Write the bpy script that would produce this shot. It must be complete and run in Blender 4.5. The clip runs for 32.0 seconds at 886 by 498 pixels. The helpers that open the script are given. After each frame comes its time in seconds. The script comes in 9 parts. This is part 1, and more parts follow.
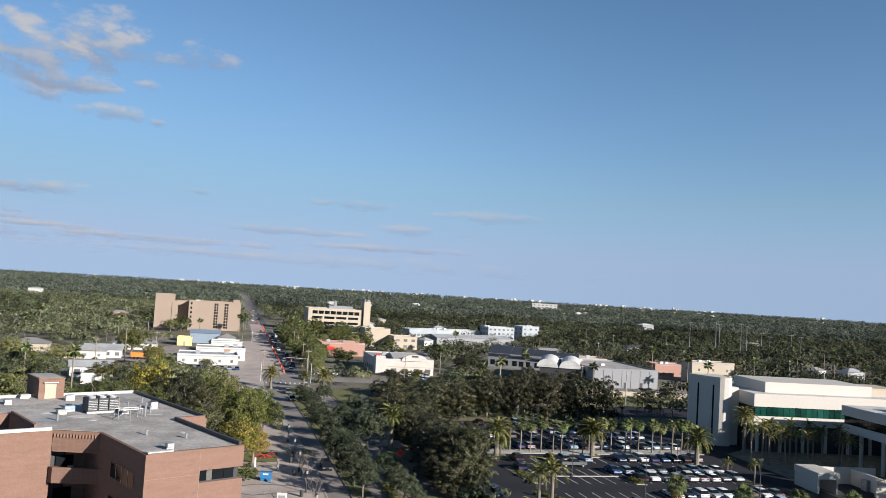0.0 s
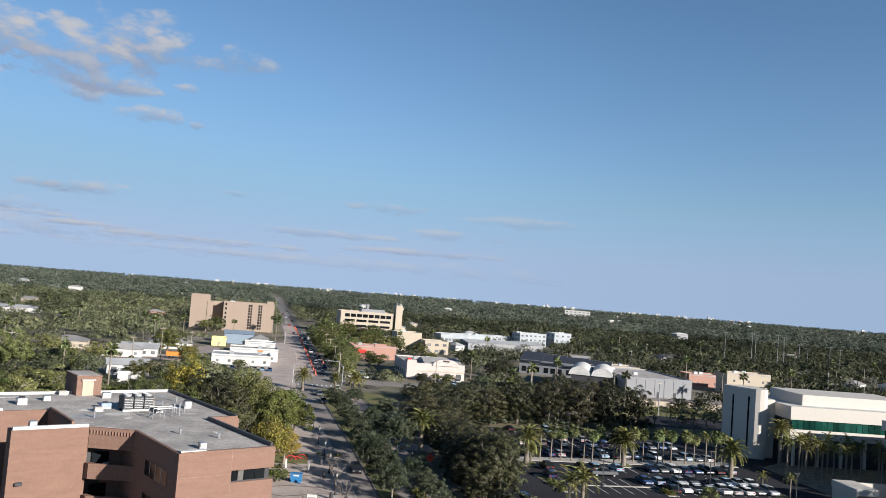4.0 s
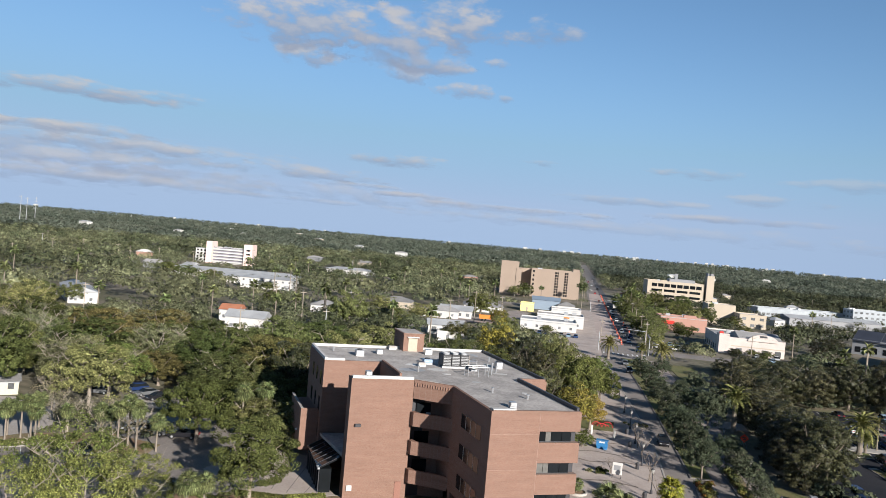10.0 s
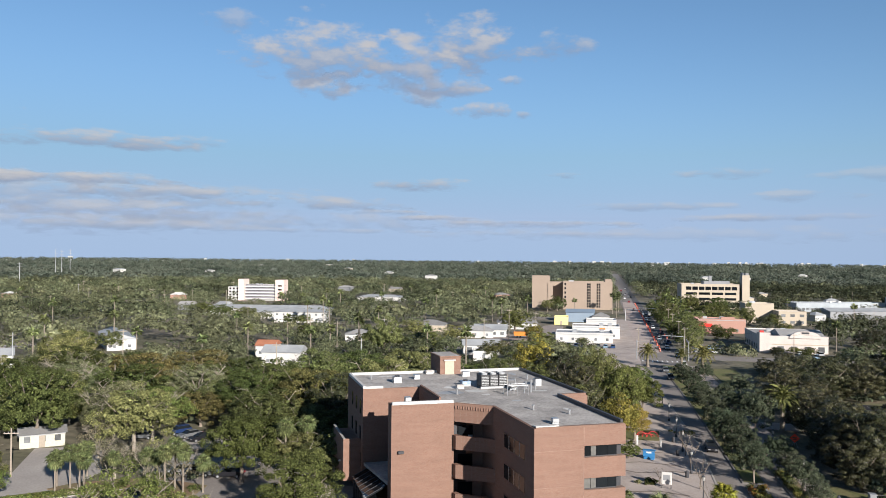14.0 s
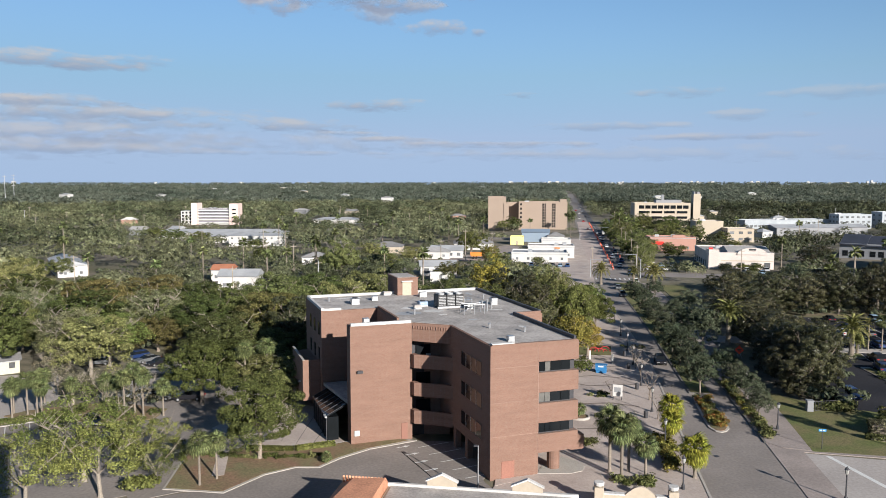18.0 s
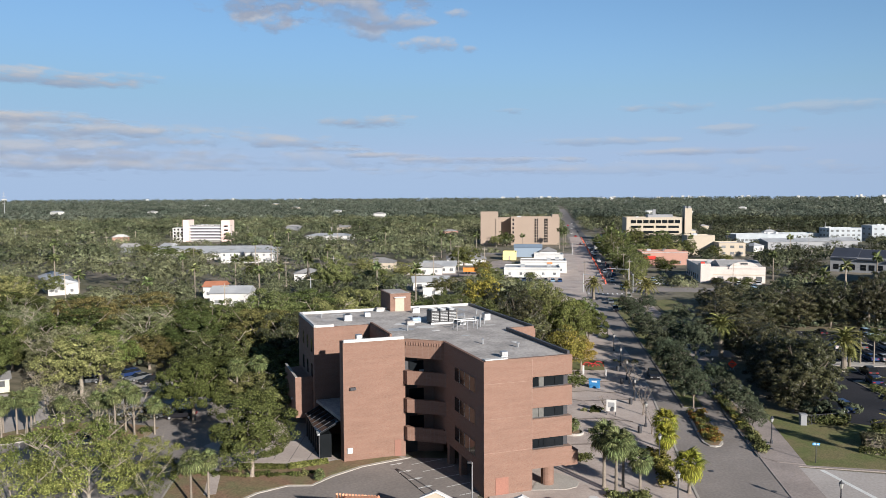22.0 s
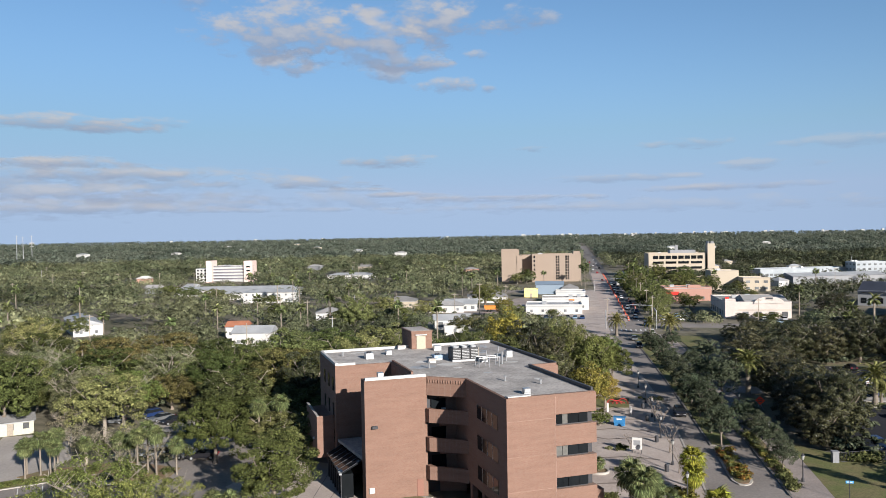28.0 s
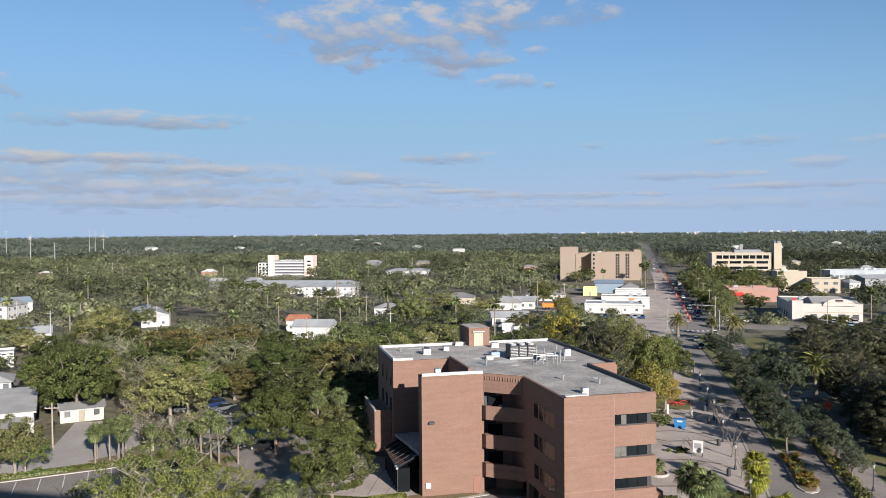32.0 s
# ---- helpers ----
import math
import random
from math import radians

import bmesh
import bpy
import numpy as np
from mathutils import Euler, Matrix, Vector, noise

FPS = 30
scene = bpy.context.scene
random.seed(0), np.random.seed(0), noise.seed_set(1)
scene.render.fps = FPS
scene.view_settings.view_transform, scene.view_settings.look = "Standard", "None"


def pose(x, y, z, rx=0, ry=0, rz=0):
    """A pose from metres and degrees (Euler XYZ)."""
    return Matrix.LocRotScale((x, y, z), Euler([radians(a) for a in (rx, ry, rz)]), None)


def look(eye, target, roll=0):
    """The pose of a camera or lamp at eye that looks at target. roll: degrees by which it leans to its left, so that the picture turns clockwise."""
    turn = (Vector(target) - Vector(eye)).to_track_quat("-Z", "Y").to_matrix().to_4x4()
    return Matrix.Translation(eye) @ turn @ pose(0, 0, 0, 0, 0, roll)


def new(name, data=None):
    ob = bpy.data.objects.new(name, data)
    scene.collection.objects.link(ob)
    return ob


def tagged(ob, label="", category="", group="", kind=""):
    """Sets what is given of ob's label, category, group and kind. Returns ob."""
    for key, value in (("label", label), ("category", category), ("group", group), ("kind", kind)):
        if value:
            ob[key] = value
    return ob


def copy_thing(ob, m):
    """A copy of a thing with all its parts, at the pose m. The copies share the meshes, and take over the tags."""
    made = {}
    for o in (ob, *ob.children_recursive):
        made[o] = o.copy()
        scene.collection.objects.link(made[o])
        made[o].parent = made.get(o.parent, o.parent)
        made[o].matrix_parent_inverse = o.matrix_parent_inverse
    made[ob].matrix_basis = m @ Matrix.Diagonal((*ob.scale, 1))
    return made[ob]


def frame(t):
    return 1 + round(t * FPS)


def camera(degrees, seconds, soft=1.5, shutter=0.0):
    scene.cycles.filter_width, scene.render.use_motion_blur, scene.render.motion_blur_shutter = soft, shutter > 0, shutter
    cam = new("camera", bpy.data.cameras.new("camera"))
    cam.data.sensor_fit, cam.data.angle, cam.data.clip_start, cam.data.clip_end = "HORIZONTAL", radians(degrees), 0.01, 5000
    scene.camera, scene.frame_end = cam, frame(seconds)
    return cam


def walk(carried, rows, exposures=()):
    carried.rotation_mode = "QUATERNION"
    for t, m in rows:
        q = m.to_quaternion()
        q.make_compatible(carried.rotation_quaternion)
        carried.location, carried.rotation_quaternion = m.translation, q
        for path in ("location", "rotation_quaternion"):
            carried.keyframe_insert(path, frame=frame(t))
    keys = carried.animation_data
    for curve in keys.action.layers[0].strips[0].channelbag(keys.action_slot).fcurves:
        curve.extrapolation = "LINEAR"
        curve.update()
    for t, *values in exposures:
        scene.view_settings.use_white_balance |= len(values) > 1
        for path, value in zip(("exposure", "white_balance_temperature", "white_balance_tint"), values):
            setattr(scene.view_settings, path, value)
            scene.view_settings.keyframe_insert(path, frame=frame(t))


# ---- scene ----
# seconds, eye offset in metres, then yaw to the left of the street, pitch and lean in degrees
cam = camera(59.01, 32.0, soft=0.6)
EYE = 34.0
ROWS = [
    (0.0, 0.03, -0.06, -0.08, -14.62, 3.20, 3.50),
    (0.5, 0.03, -0.05, -0.03, -14.13, 3.18, 3.88),
    (1.0, 0.01, -0.04, -0.01, -13.85, 3.21, 4.07),
    (1.5, 0.02, -0.03, 0.01, -13.70, 3.22, 4.14),
    (2.0, 0.03, -0.03, 0.01, -13.06, 3.21, 4.24),
    (2.5, 0.04, -0.03, 0.02, -12.74, 3.23, 4.39),
    (4.5, 0.03, -0.03, 0.00, -12.13, 3.41, 4.47),
    (5.0, 0.04, -0.02, -0.00, -11.66, 3.37, 4.64),
    (5.5, 0.04, -0.02, -0.01, -6.19, 3.01, 5.03),
    (6.0, 0.05, -0.02, -0.04, -4.53, 2.90, 4.65),
    (6.5, 0.06, -0.02, -0.03, -5.02, 2.94, 5.11),
    (7.0, 0.04, -0.03, -0.03, -15.23, 3.32, 4.92),
    (7.5, 0.05, -0.03, -0.04, -26.56, 1.10, 3.68),
    (8.0, 0.07, -0.04, -0.09, -27.48, -0.52, 3.14),
    (8.5, 0.07, -0.03, -0.06, -19.07, -0.62, 3.08),
    (9.0, 0.06, -0.01, -0.05, -7.26, -0.64, 4.17),
    (9.5, 0.01, 0.00, -0.01, 1.53, -0.78, 4.82),
    (10.0, -0.05, 0.02, -0.01, 9.61, -0.78, 5.03),
    (10.5, -0.07, 0.05, -0.01, 15.94, 0.01, 5.63),
    (11.0, -0.08, 0.04, -0.00, 19.39, 0.29, 6.11),
    (11.5, -0.10, 0.04, 0.01, 22.25, 0.16, 5.53),
    (12.0, -0.12, 0.02, 0.02, 23.06, 0.04, 4.97),
    (12.5, -0.11, 0.02, 0.02, 19.03, 0.38, 4.58),
    (13.0, -0.08, 0.02, 0.02, 12.32, 0.87, 4.16),
    (13.5, -0.05, 0.01, 0.05, 12.25, 0.92, 1.32),
    (15.5, -0.03, 0.00, 0.07, 11.29, -1.85, -0.38),
    (16.0, -0.01, 0.01, 0.07, 11.22, -3.21, -0.43),
    (16.5, -0.01, 0.00, 0.07, 12.16, -3.79, -0.82),
    (17.0, -0.02, -0.00, 0.08, 9.71, -4.48, -0.57),
    (17.5, -0.01, -0.00, 0.07, 8.36, -5.19, -0.32),
    (18.0, -0.00, 0.00, 0.07, 8.56, -5.07, -0.02),
    (18.5, -0.00, 0.01, 0.05, 11.59, -4.58, -0.46),
    (19.0, -0.00, 0.00, 0.00, 12.25, -4.48, -0.28),
    (19.5, 0.00, -0.00, 0.05, 12.15, -4.41, -0.44),
    (20.0, -0.00, -0.00, 0.07, 11.77, -4.36, -0.35),
    (20.5, -0.01, -0.01, 0.08, 11.06, -4.34, -0.39),
    (21.0, -0.02, -0.01, 0.08, 9.07, -4.30, -0.38),
    (21.5, -0.01, -0.00, 0.09, 8.19, -4.07, -0.23),
    (22.0, -0.01, -0.00, 0.09, 8.01, -3.93, -0.28),
    (22.5, -0.01, -0.00, 0.08, 7.77, -3.87, -0.31),
    (23.0, -0.02, -0.00, 0.08, 7.67, -3.82, -0.19),
    (23.5, -0.02, 0.01, 0.08, 7.58, -3.80, -0.27),
    (24.0, -0.02, 0.01, 0.06, 8.20, -3.72, -0.31),
    (24.5, -0.01, 0.02, 0.01, 11.37, -3.52, -0.29),
    (26.5, -0.03, 0.00, -0.09, 17.20, -3.18, 0.64),
    (27.0, -0.00, -0.00, -0.13, 14.95, -3.01, -0.30),
    (27.5, 0.03, 0.00, -0.14, 11.54, -1.50, -0.85),
    (28.0, 0.05, 0.00, -0.14, 9.52, -1.10, -0.98),
    (28.5, 0.07, 0.00, -0.15, 6.99, -1.10, 0.33),
    (29.0, 0.07, 0.00, -0.15, 6.84, -1.00, 1.12),
    (29.5, 0.06, 0.01, -0.15, 6.73, -1.11, 0.66),
    (30.0, 0.04, 0.01, -0.15, 7.12, -1.49, -0.59),
    (30.5, 0.03, 0.02, -0.14, 7.54, -2.00, -0.37),
    (31.0, 0.03, 0.03, -0.14, 9.77, -1.92, 0.63),
    (31.5, 0.01, 0.03, -0.15, 10.99, -1.83, 0.55),
    (32.0, -0.02, 0.04, -0.15, 13.77, -1.29, -0.45),
]
walk(cam, [(t, pose(x, y, EYE + z, 90 + pitch, 0, yaw) @ pose(0, 0, 0, 0, 0, lean)) for t, x, y, z, yaw, pitch, lean in ROWS], [(0.0, 1.0, 5750, 10), (32.0, 1.0, 5750, 10)])

# ---- light ----
SUN_EL, SUN_AZ = 19.3, 140.3          # degrees above the horizon; clockwise from +y
world = bpy.data.worlds.new("sky")
scene.world = world
world.use_nodes = True
wn, wl = world.node_tree.nodes, world.node_tree.links
sky = wn.new("ShaderNodeTexSky")
sky.sky_type, sky.sun_disc = "NISHITA", False
sky.sun_elevation, sky.sun_rotation = radians(SUN_EL), radians(SUN_AZ)
sky.air_density, sky.dust_density, sky.ozone_density = 1.0, 0.0, 3.0
# a humid, milky horizon: flatter brightness, and blue haze in place of the yellow band
soften = wn.new("ShaderNodeGamma")
soften.inputs["Gamma"].default_value = 0.60
wl.new(sky.outputs[0], soften.inputs["Color"])
split, join = wn.new("ShaderNodeSeparateColor"), wn.new("ShaderNodeCombineColor")
rich = wn.new("ShaderNodeHueSaturation")
rich.inputs["Saturation"].default_value = 1.34
rich.inputs["Hue"].default_value = 0.504
wl.new(soften.outputs["Color"], rich.inputs["Color"])
wl.new(rich.outputs["Color"], split.inputs[0])
# the haze near the horizon never outshines the sky above it by much
level, ratio, even = wn.new("ShaderNodeMath"), wn.new("ShaderNodeMath"), wn.new("ShaderNodeVectorMath")
level.operation, ratio.operation, even.operation = "SMOOTH_MIN", "DIVIDE", "SCALE"
level.inputs[1].default_value, level.inputs[2].default_value = 2.2, 0.7
wl.new(split.outputs["Green"], level.inputs[0])
wl.new(level.outputs[0], ratio.inputs[0]), wl.new(split.outputs["Green"], ratio.inputs[1])
wl.new(rich.outputs["Color"], even.inputs[0]), wl.new(ratio.outputs[0], even.inputs["Scale"])
split = wn.new("ShaderNodeSeparateColor")
wl.new(even.outputs[0], split.inputs[0])
for channel, op, share in (("Red", "MINIMUM", 0.82), ("Blue", "MAXIMUM", 1.25)):
    part_of, pick = wn.new("ShaderNodeMath"), wn.new("ShaderNodeMath")
    part_of.operation, pick.operation = "MULTIPLY", op
    part_of.inputs[1].default_value = share
    wl.new(split.outputs["Green"], part_of.inputs[0])
    wl.new(split.outputs[channel], pick.inputs[0]), wl.new(part_of.outputs[0], pick.inputs[1])
    wl.new(pick.outputs[0], join.inputs[channel])
wl.new(split.outputs["Green"], join.inputs["Green"])
# an added falloff dims the sky overhead, mostly unseen, for less fill in shade
aim, height, deep, fall = wn.new("ShaderNodeTexCoord"), wn.new("ShaderNodeSeparateXYZ"), wn.new("ShaderNodeMapRange"), wn.new("ShaderNodeVectorMath")
deep.interpolation_type, fall.operation = "SMOOTHSTEP", "SCALE"
for key, value in (("From Min", 0.10), ("From Max", 1.0), ("To Min", 1.0), ("To Max", 0.25)):
    deep.inputs[key].default_value = value
wl.new(aim.outputs["Generated"], height.inputs[0]), wl.new(height.outputs["Z"], deep.inputs["Value"])
wl.new(join.outputs[0], fall.inputs[0]), wl.new(deep.outputs["Result"], fall.inputs["Scale"])
# and it pales less towards the sun's side than a clean-air sky would
side, calm = wn.new("ShaderNodeMapRange"), wn.new("ShaderNodeVectorMath")
side.interpolation_type, calm.operation = "SMOOTHSTEP", "SCALE"
for key, value in (("From Min", 0.0), ("From Max", 0.7), ("To Min", 1.0), ("To Max", 0.88)):
    side.inputs[key].default_value = value
wl.new(height.outputs["X"], side.inputs["Value"])
wl.new(fall.outputs[0], calm.inputs[0]), wl.new(side.outputs["Result"], calm.inputs["Scale"])
wl.new(calm.outputs[0], wn["Background"].inputs[0])
wn["Background"].inputs[1].default_value = 0.118
sun = new("sun", bpy.data.lights.new("sun", "SUN"))
sun.data.energy, sun.data.angle, sun.data.color = 5.0, radians(0.5), (1.0, 0.87, 0.71)
a, e = radians(SUN_AZ), radians(SUN_EL)
sun.matrix_world = look((math.sin(a) * math.cos(e) * 100, math.cos(a) * math.cos(e) * 100, math.sin(e) * 100), (0, 0, 0))


# ---- materials ----
def material(name, rgb, rough=0.8, var=0.2, scales=(0.3, 6.0), bump=0.0, metal=0.0, rand=0.0, island=0.0, tint=None, spec=0.3, coords="Object"):
    """Colour with slow and fine mottling; rand varies whole objects, island single loose pieces; tint is a second colour for the slow stains."""
    m = bpy.data.materials.new(name)
    m.use_nodes = True
    n, l = m.node_tree.nodes, m.node_tree.links
    b = n["Principled BSDF"]
    b.inputs["Roughness"].default_value, b.inputs["Metallic"].default_value = rough, metal
    b.inputs["Specular IOR Level"].default_value = spec
    tc = n.new("ShaderNodeTexCoord")
    where = n.new("ShaderNodeNewGeometry").outputs["Position"] if coords == "World" else tc.outputs[coords]
    slow, fine = n.new("ShaderNodeTexNoise"), n.new("ShaderNodeTexNoise")
    for node, s in ((slow, scales[0]), (fine, scales[1])):
        node.inputs["Scale"].default_value, node.inputs["Detail"].default_value = s, 5.0
        l.new(where, node.inputs["Vector"])
    mix = n.new("ShaderNodeMix")
    mix.data_type = "RGBA"
    mix.inputs["A"].default_value = (*rgb, 1)
    mix.inputs["B"].default_value = (*(tint or [c * (1 - var) for c in rgb]), 1)
    ramp = n.new("ShaderNodeMapRange")
    ramp.inputs["From Min"].default_value, ramp.inputs["From Max"].default_value = 0.35, 0.65
    l.new(slow.outputs["Fac"], ramp.inputs["Value"])
    l.new(ramp.outputs["Result"], mix.inputs["Factor"])
    hsv = n.new("ShaderNodeHueSaturation")
    l.new(mix.outputs["Result"], hsv.inputs["Color"])
    value = n.new("ShaderNodeMapRange")
    value.inputs["From Min"].default_value, value.inputs["From Max"].default_value = 0.3, 0.7
    value.inputs["To Min"].default_value, value.inputs["To Max"].default_value = 1 - var, 1 + var
    l.new(fine.outputs["Fac"], value.inputs["Value"])
    last = value.outputs["Result"]
    for amount, make, socket in ((rand, "ShaderNodeObjectInfo", "Random"), (island, "ShaderNodeNewGeometry", "Random Per Island")):
        if amount:
            r = n.new("ShaderNodeMapRange")
            r.inputs["To Min"].default_value, r.inputs["To Max"].default_value = 1 - amount, 1 + amount
            l.new(n.new(make).outputs[socket], r.inputs["Value"])
            t = n.new("ShaderNodeMath")
            t.operation = "MULTIPLY"
            l.new(last, t.inputs[0]), l.new(r.outputs["Result"], t.inputs[1])
            last = t.outputs[0]
    l.new(last, hsv.inputs["Value"])
    l.new(hsv.outputs["Color"], b.inputs["Base Color"])
    if bump:
        bp = n.new("ShaderNodeBump")
        bp.inputs["Strength"].default_value, bp.inputs["Distance"].default_value = bump, 0.02
        l.new(fine.outputs["Fac"], bp.inputs["Height"])
        l.new(bp.outputs["Normal"], b.inputs["Normal"])
    return m


def leaf_material(name, rgb, rgb2, shift=0.46, joined=False, gloss=0.6, spec=0.06, spread=0.40):
    """Foliage: leaves vary a little, trees vary more (joined woods by their tone attribute), light passes through a little."""
    m = bpy.data.materials.new(name)
    m.use_nodes = True
    n, l = m.node_tree.nodes, m.node_tree.links
    b = n["Principled BSDF"]
    b.inputs["Roughness"].default_value, b.inputs["Specular IOR Level"].default_value = gloss, spec

    def calc(op, a, c, d=None):
        k = n.new("ShaderNodeMath")
        k.operation = op
        for i, q in enumerate((a, c, d)):
            if isinstance(q, (int, float)):
                k.inputs[i].default_value = q
            elif q is not None:
                l.new(q, k.inputs[i])
        return k.outputs[0]

    geo, hsv = n.new("ShaderNodeNewGeometry"), n.new("ShaderNodeHueSaturation")
    if joined:
        own = n.new("ShaderNodeAttribute")
        own.attribute_type, own.attribute_name = "GEOMETRY", "tone"
        own = own.outputs["Fac"]
    else:
        own = n.new("ShaderNodeObjectInfo").outputs["Random"]
    mix = n.new("ShaderNodeMix")
    mix.data_type = "RGBA"
    mix.inputs["A"].default_value, mix.inputs["B"].default_value = (*rgb, 1), (*rgb2, 1)
    bough = n.new("ShaderNodeTexNoise")           # boughs of one crown differ too
    bough.inputs["Scale"].default_value = 0.35
    l.new(geo.outputs["Position"], bough.inputs["Vector"])
    l.new(calc("ADD", calc("MULTIPLY", own, 0.75), calc("MULTIPLY_ADD", bough.outputs["Fac"], 0.8, -0.28)), mix.inputs["Factor"])
    leaf = calc("MULTIPLY_ADD", calc("POWER", geo.outputs["Random Per Island"], 2.0), 3 * shift, 1 - 1.2 * shift)
    crown = calc("MULTIPLY_ADD", calc("FRACT", calc("MULTIPLY", own, 7.13), 0.0), 2 * spread, 1 - spread)
    l.new(calc("MULTIPLY", leaf, crown), hsv.inputs["Value"])
    l.new(calc("MULTIPLY_ADD", calc("FRACT", calc("MULTIPLY", own, 3.71), 0.0), 0.030, 0.485), hsv.inputs["Hue"])
    l.new(mix.outputs["Result"], hsv.inputs["Color"])
    l.new(hsv.outputs["Color"], b.inputs["Base Color"])
    tr, add = n.new("ShaderNodeBsdfTranslucent"), n.new("ShaderNodeMixShader")
    l.new(hsv.outputs["Color"], tr.inputs["Color"])
    add.inputs[0].default_value = 0.05
    l.new(b.outputs[0], add.inputs[1]), l.new(tr.outputs[0], add.inputs[2])
    l.new(add.outputs[0], n["Material Output"].inputs["Surface"])
    return m


def brick_material(name, rgb, rgb2, mortar, scale=1.0):
    m = bpy.data.materials.new(name)
    m.use_nodes = True
    n, l = m.node_tree.nodes, m.node_tree.links
    b = n["Principled BSDF"]
    b.inputs["Roughness"].default_value, b.inputs["Specular IOR Level"].default_value = 0.9, 0.2
    tc, sep, com, add = (n.new("ShaderNode" + k) for k in ("TexCoord", "SeparateXYZ", "CombineXYZ", "Math"))
    l.new(tc.outputs["Object"], sep.inputs[0])
    l.new(sep.outputs["X"], add.inputs[0]), l.new(sep.outputs["Y"], add.inputs[1])
    l.new(add.outputs[0], com.inputs["X"]), l.new(sep.outputs["Z"], com.inputs["Y"])
    br = n.new("ShaderNodeTexBrick")
    for key, value in (("Scale", 1.0), ("Brick Width", 0.21 * scale), ("Row Height", 0.075 * scale), ("Mortar Size", 0.008)):
        br.inputs[key].default_value = value
    br.inputs["Color1"].default_value, br.inputs["Color2"].default_value, br.inputs["Mortar"].default_value = (*rgb, 1), (*rgb2, 1), (*mortar, 1)
    l.new(com.outputs[0], br.inputs["Vector"])
    stretch = n.new("ShaderNodeMapping")
    stretch.inputs["Scale"].default_value = (0.25, 1.6, 1)
    l.new(com.outputs[0], stretch.inputs["Vector"])
    stain = n.new("ShaderNodeTexNoise")
    stain.inputs["Scale"].default_value, stain.inputs["Detail"].default_value = 1.0, 6
    l.new(stretch.outputs[0], stain.inputs["Vector"])
    v, hsv = n.new("ShaderNodeMapRange"), n.new("ShaderNodeHueSaturation")
    for k, x in (("From Min", 0.3), ("From Max", 0.7), ("To Min", 0.92), ("To Max", 1.08)):
        v.inputs[k].default_value = x
    l.new(stain.outputs["Fac"], v.inputs["Value"])
    l.new(v.outputs["Result"], hsv.inputs["Value"])
    l.new(br.outputs["Color"], hsv.inputs["Color"])
    l.new(hsv.outputs["Color"], b.inputs["Base Color"])
    return m


ASPHALT = material("asphalt", (0.185, 0.166, 0.152), 0.9, 0.14, (0.12, 3.0), 0.3, tint=(0.232, 0.208, 0.190), coords="World")
PALE_ASPHALT = material("sun_bleached_asphalt", (0.38, 0.35, 0.325), 0.9, 0.12, (0.1, 3.0), 0.3, tint=(0.30, 0.275, 0.255), coords="World")
ASPHALT_NEW = material("fresh_asphalt", (0.022, 0.023, 0.028), 0.9, 0.2, (0.1, 3.0), 0.3, spec=0.12, tint=(0.033, 0.033, 0.038), coords="World")
SHADED_ASPHALT = material("dark_asphalt_with_tree_shade", (0.075, 0.074, 0.076), 0.9, 0.2, (0.1, 3.0), 0.3, tint=(0.11, 0.105, 0.102), coords="World")
ROOF_CLINIC = material("pale_grey_gravel_roof", (0.40, 0.39, 0.375), 0.9, 0.14, (0.25, 4.0), tint=(0.31, 0.30, 0.29))
CORNER = material("worn_pinkish_concrete", (0.30, 0.258, 0.235), 0.9, 0.14, (0.2, 4.0), 0.3, tint=(0.24, 0.208, 0.19), coords="World")
CONCRETE = material("concrete", (0.42, 0.362, 0.322), 0.9, 0.12, (0.2, 4.0), 0.3, tint=(0.335, 0.285, 0.255), coords="World")
KERB = material("kerb_concrete", (0.37, 0.345, 0.31), 0.9, 0.12, (0.4, 5.0), coords="World")
PAINT = material("road_paint", (0.60, 0.60, 0.58), 0.8, 0.12, (0.5, 8.0), coords="World")
GRASS = material("lawn", (0.105, 0.122, 0.038), 0.95, 0.3, (0.25, 5.0), 0.8, tint=(0.15, 0.13, 0.06), coords="World")
SOIL = material("dry_grass_and_leaf_litter", (0.16, 0.13, 0.085), 0.95, 0.3, (0.2, 4.0), 0.8, tint=(0.10, 0.11, 0.05), coords="World")
LAND = material("land", (0.09, 0.088, 0.05), 0.95, 0.3, (0.03, 0.5), 0.5, tint=(0.19, 0.165, 0.13), coords="World")
MULCH = material("brown_mulch_and_litter", (0.20, 0.125, 0.08), 0.95, 0.3, (0.3, 4.0), 0.8, tint=(0.15, 0.14, 0.07), coords="World")
BRICK = brick_material("brown_brick", (0.166, 0.096, 0.070), (0.196, 0.116, 0.086), (0.21, 0.148, 0.118))
PINK = material("pink_tan_stucco", (0.275, 0.218, 0.172), 0.9, 0.06, (0.1, 2.0))
ROOF = material("grey_roof_membrane", (0.40, 0.372, 0.345), 0.85, 0.2, (0.3, 3.0), tint=(0.27, 0.252, 0.235))
ROOF_WHITE = material("white_roof_coating", (0.56, 0.55, 0.53), 0.8, 0.1, (0.2, 3.0), tint=(0.42, 0.415, 0.40))
ROOF_GREY = material("weathered_shingles", (0.26, 0.255, 0.25), 0.9, 0.15, (0.3, 5.0), rand=0.25)
ROOF_METAL = material("pale_grey_metal_roof", (0.34, 0.35, 0.36), 0.6, 0.08, (0.2, 3.0), tint=(0.27, 0.28, 0.29))
ROOF_RUST = material("rust_red_roof", (0.38, 0.16, 0.09), 0.9, 0.15, (0.3, 5.0))
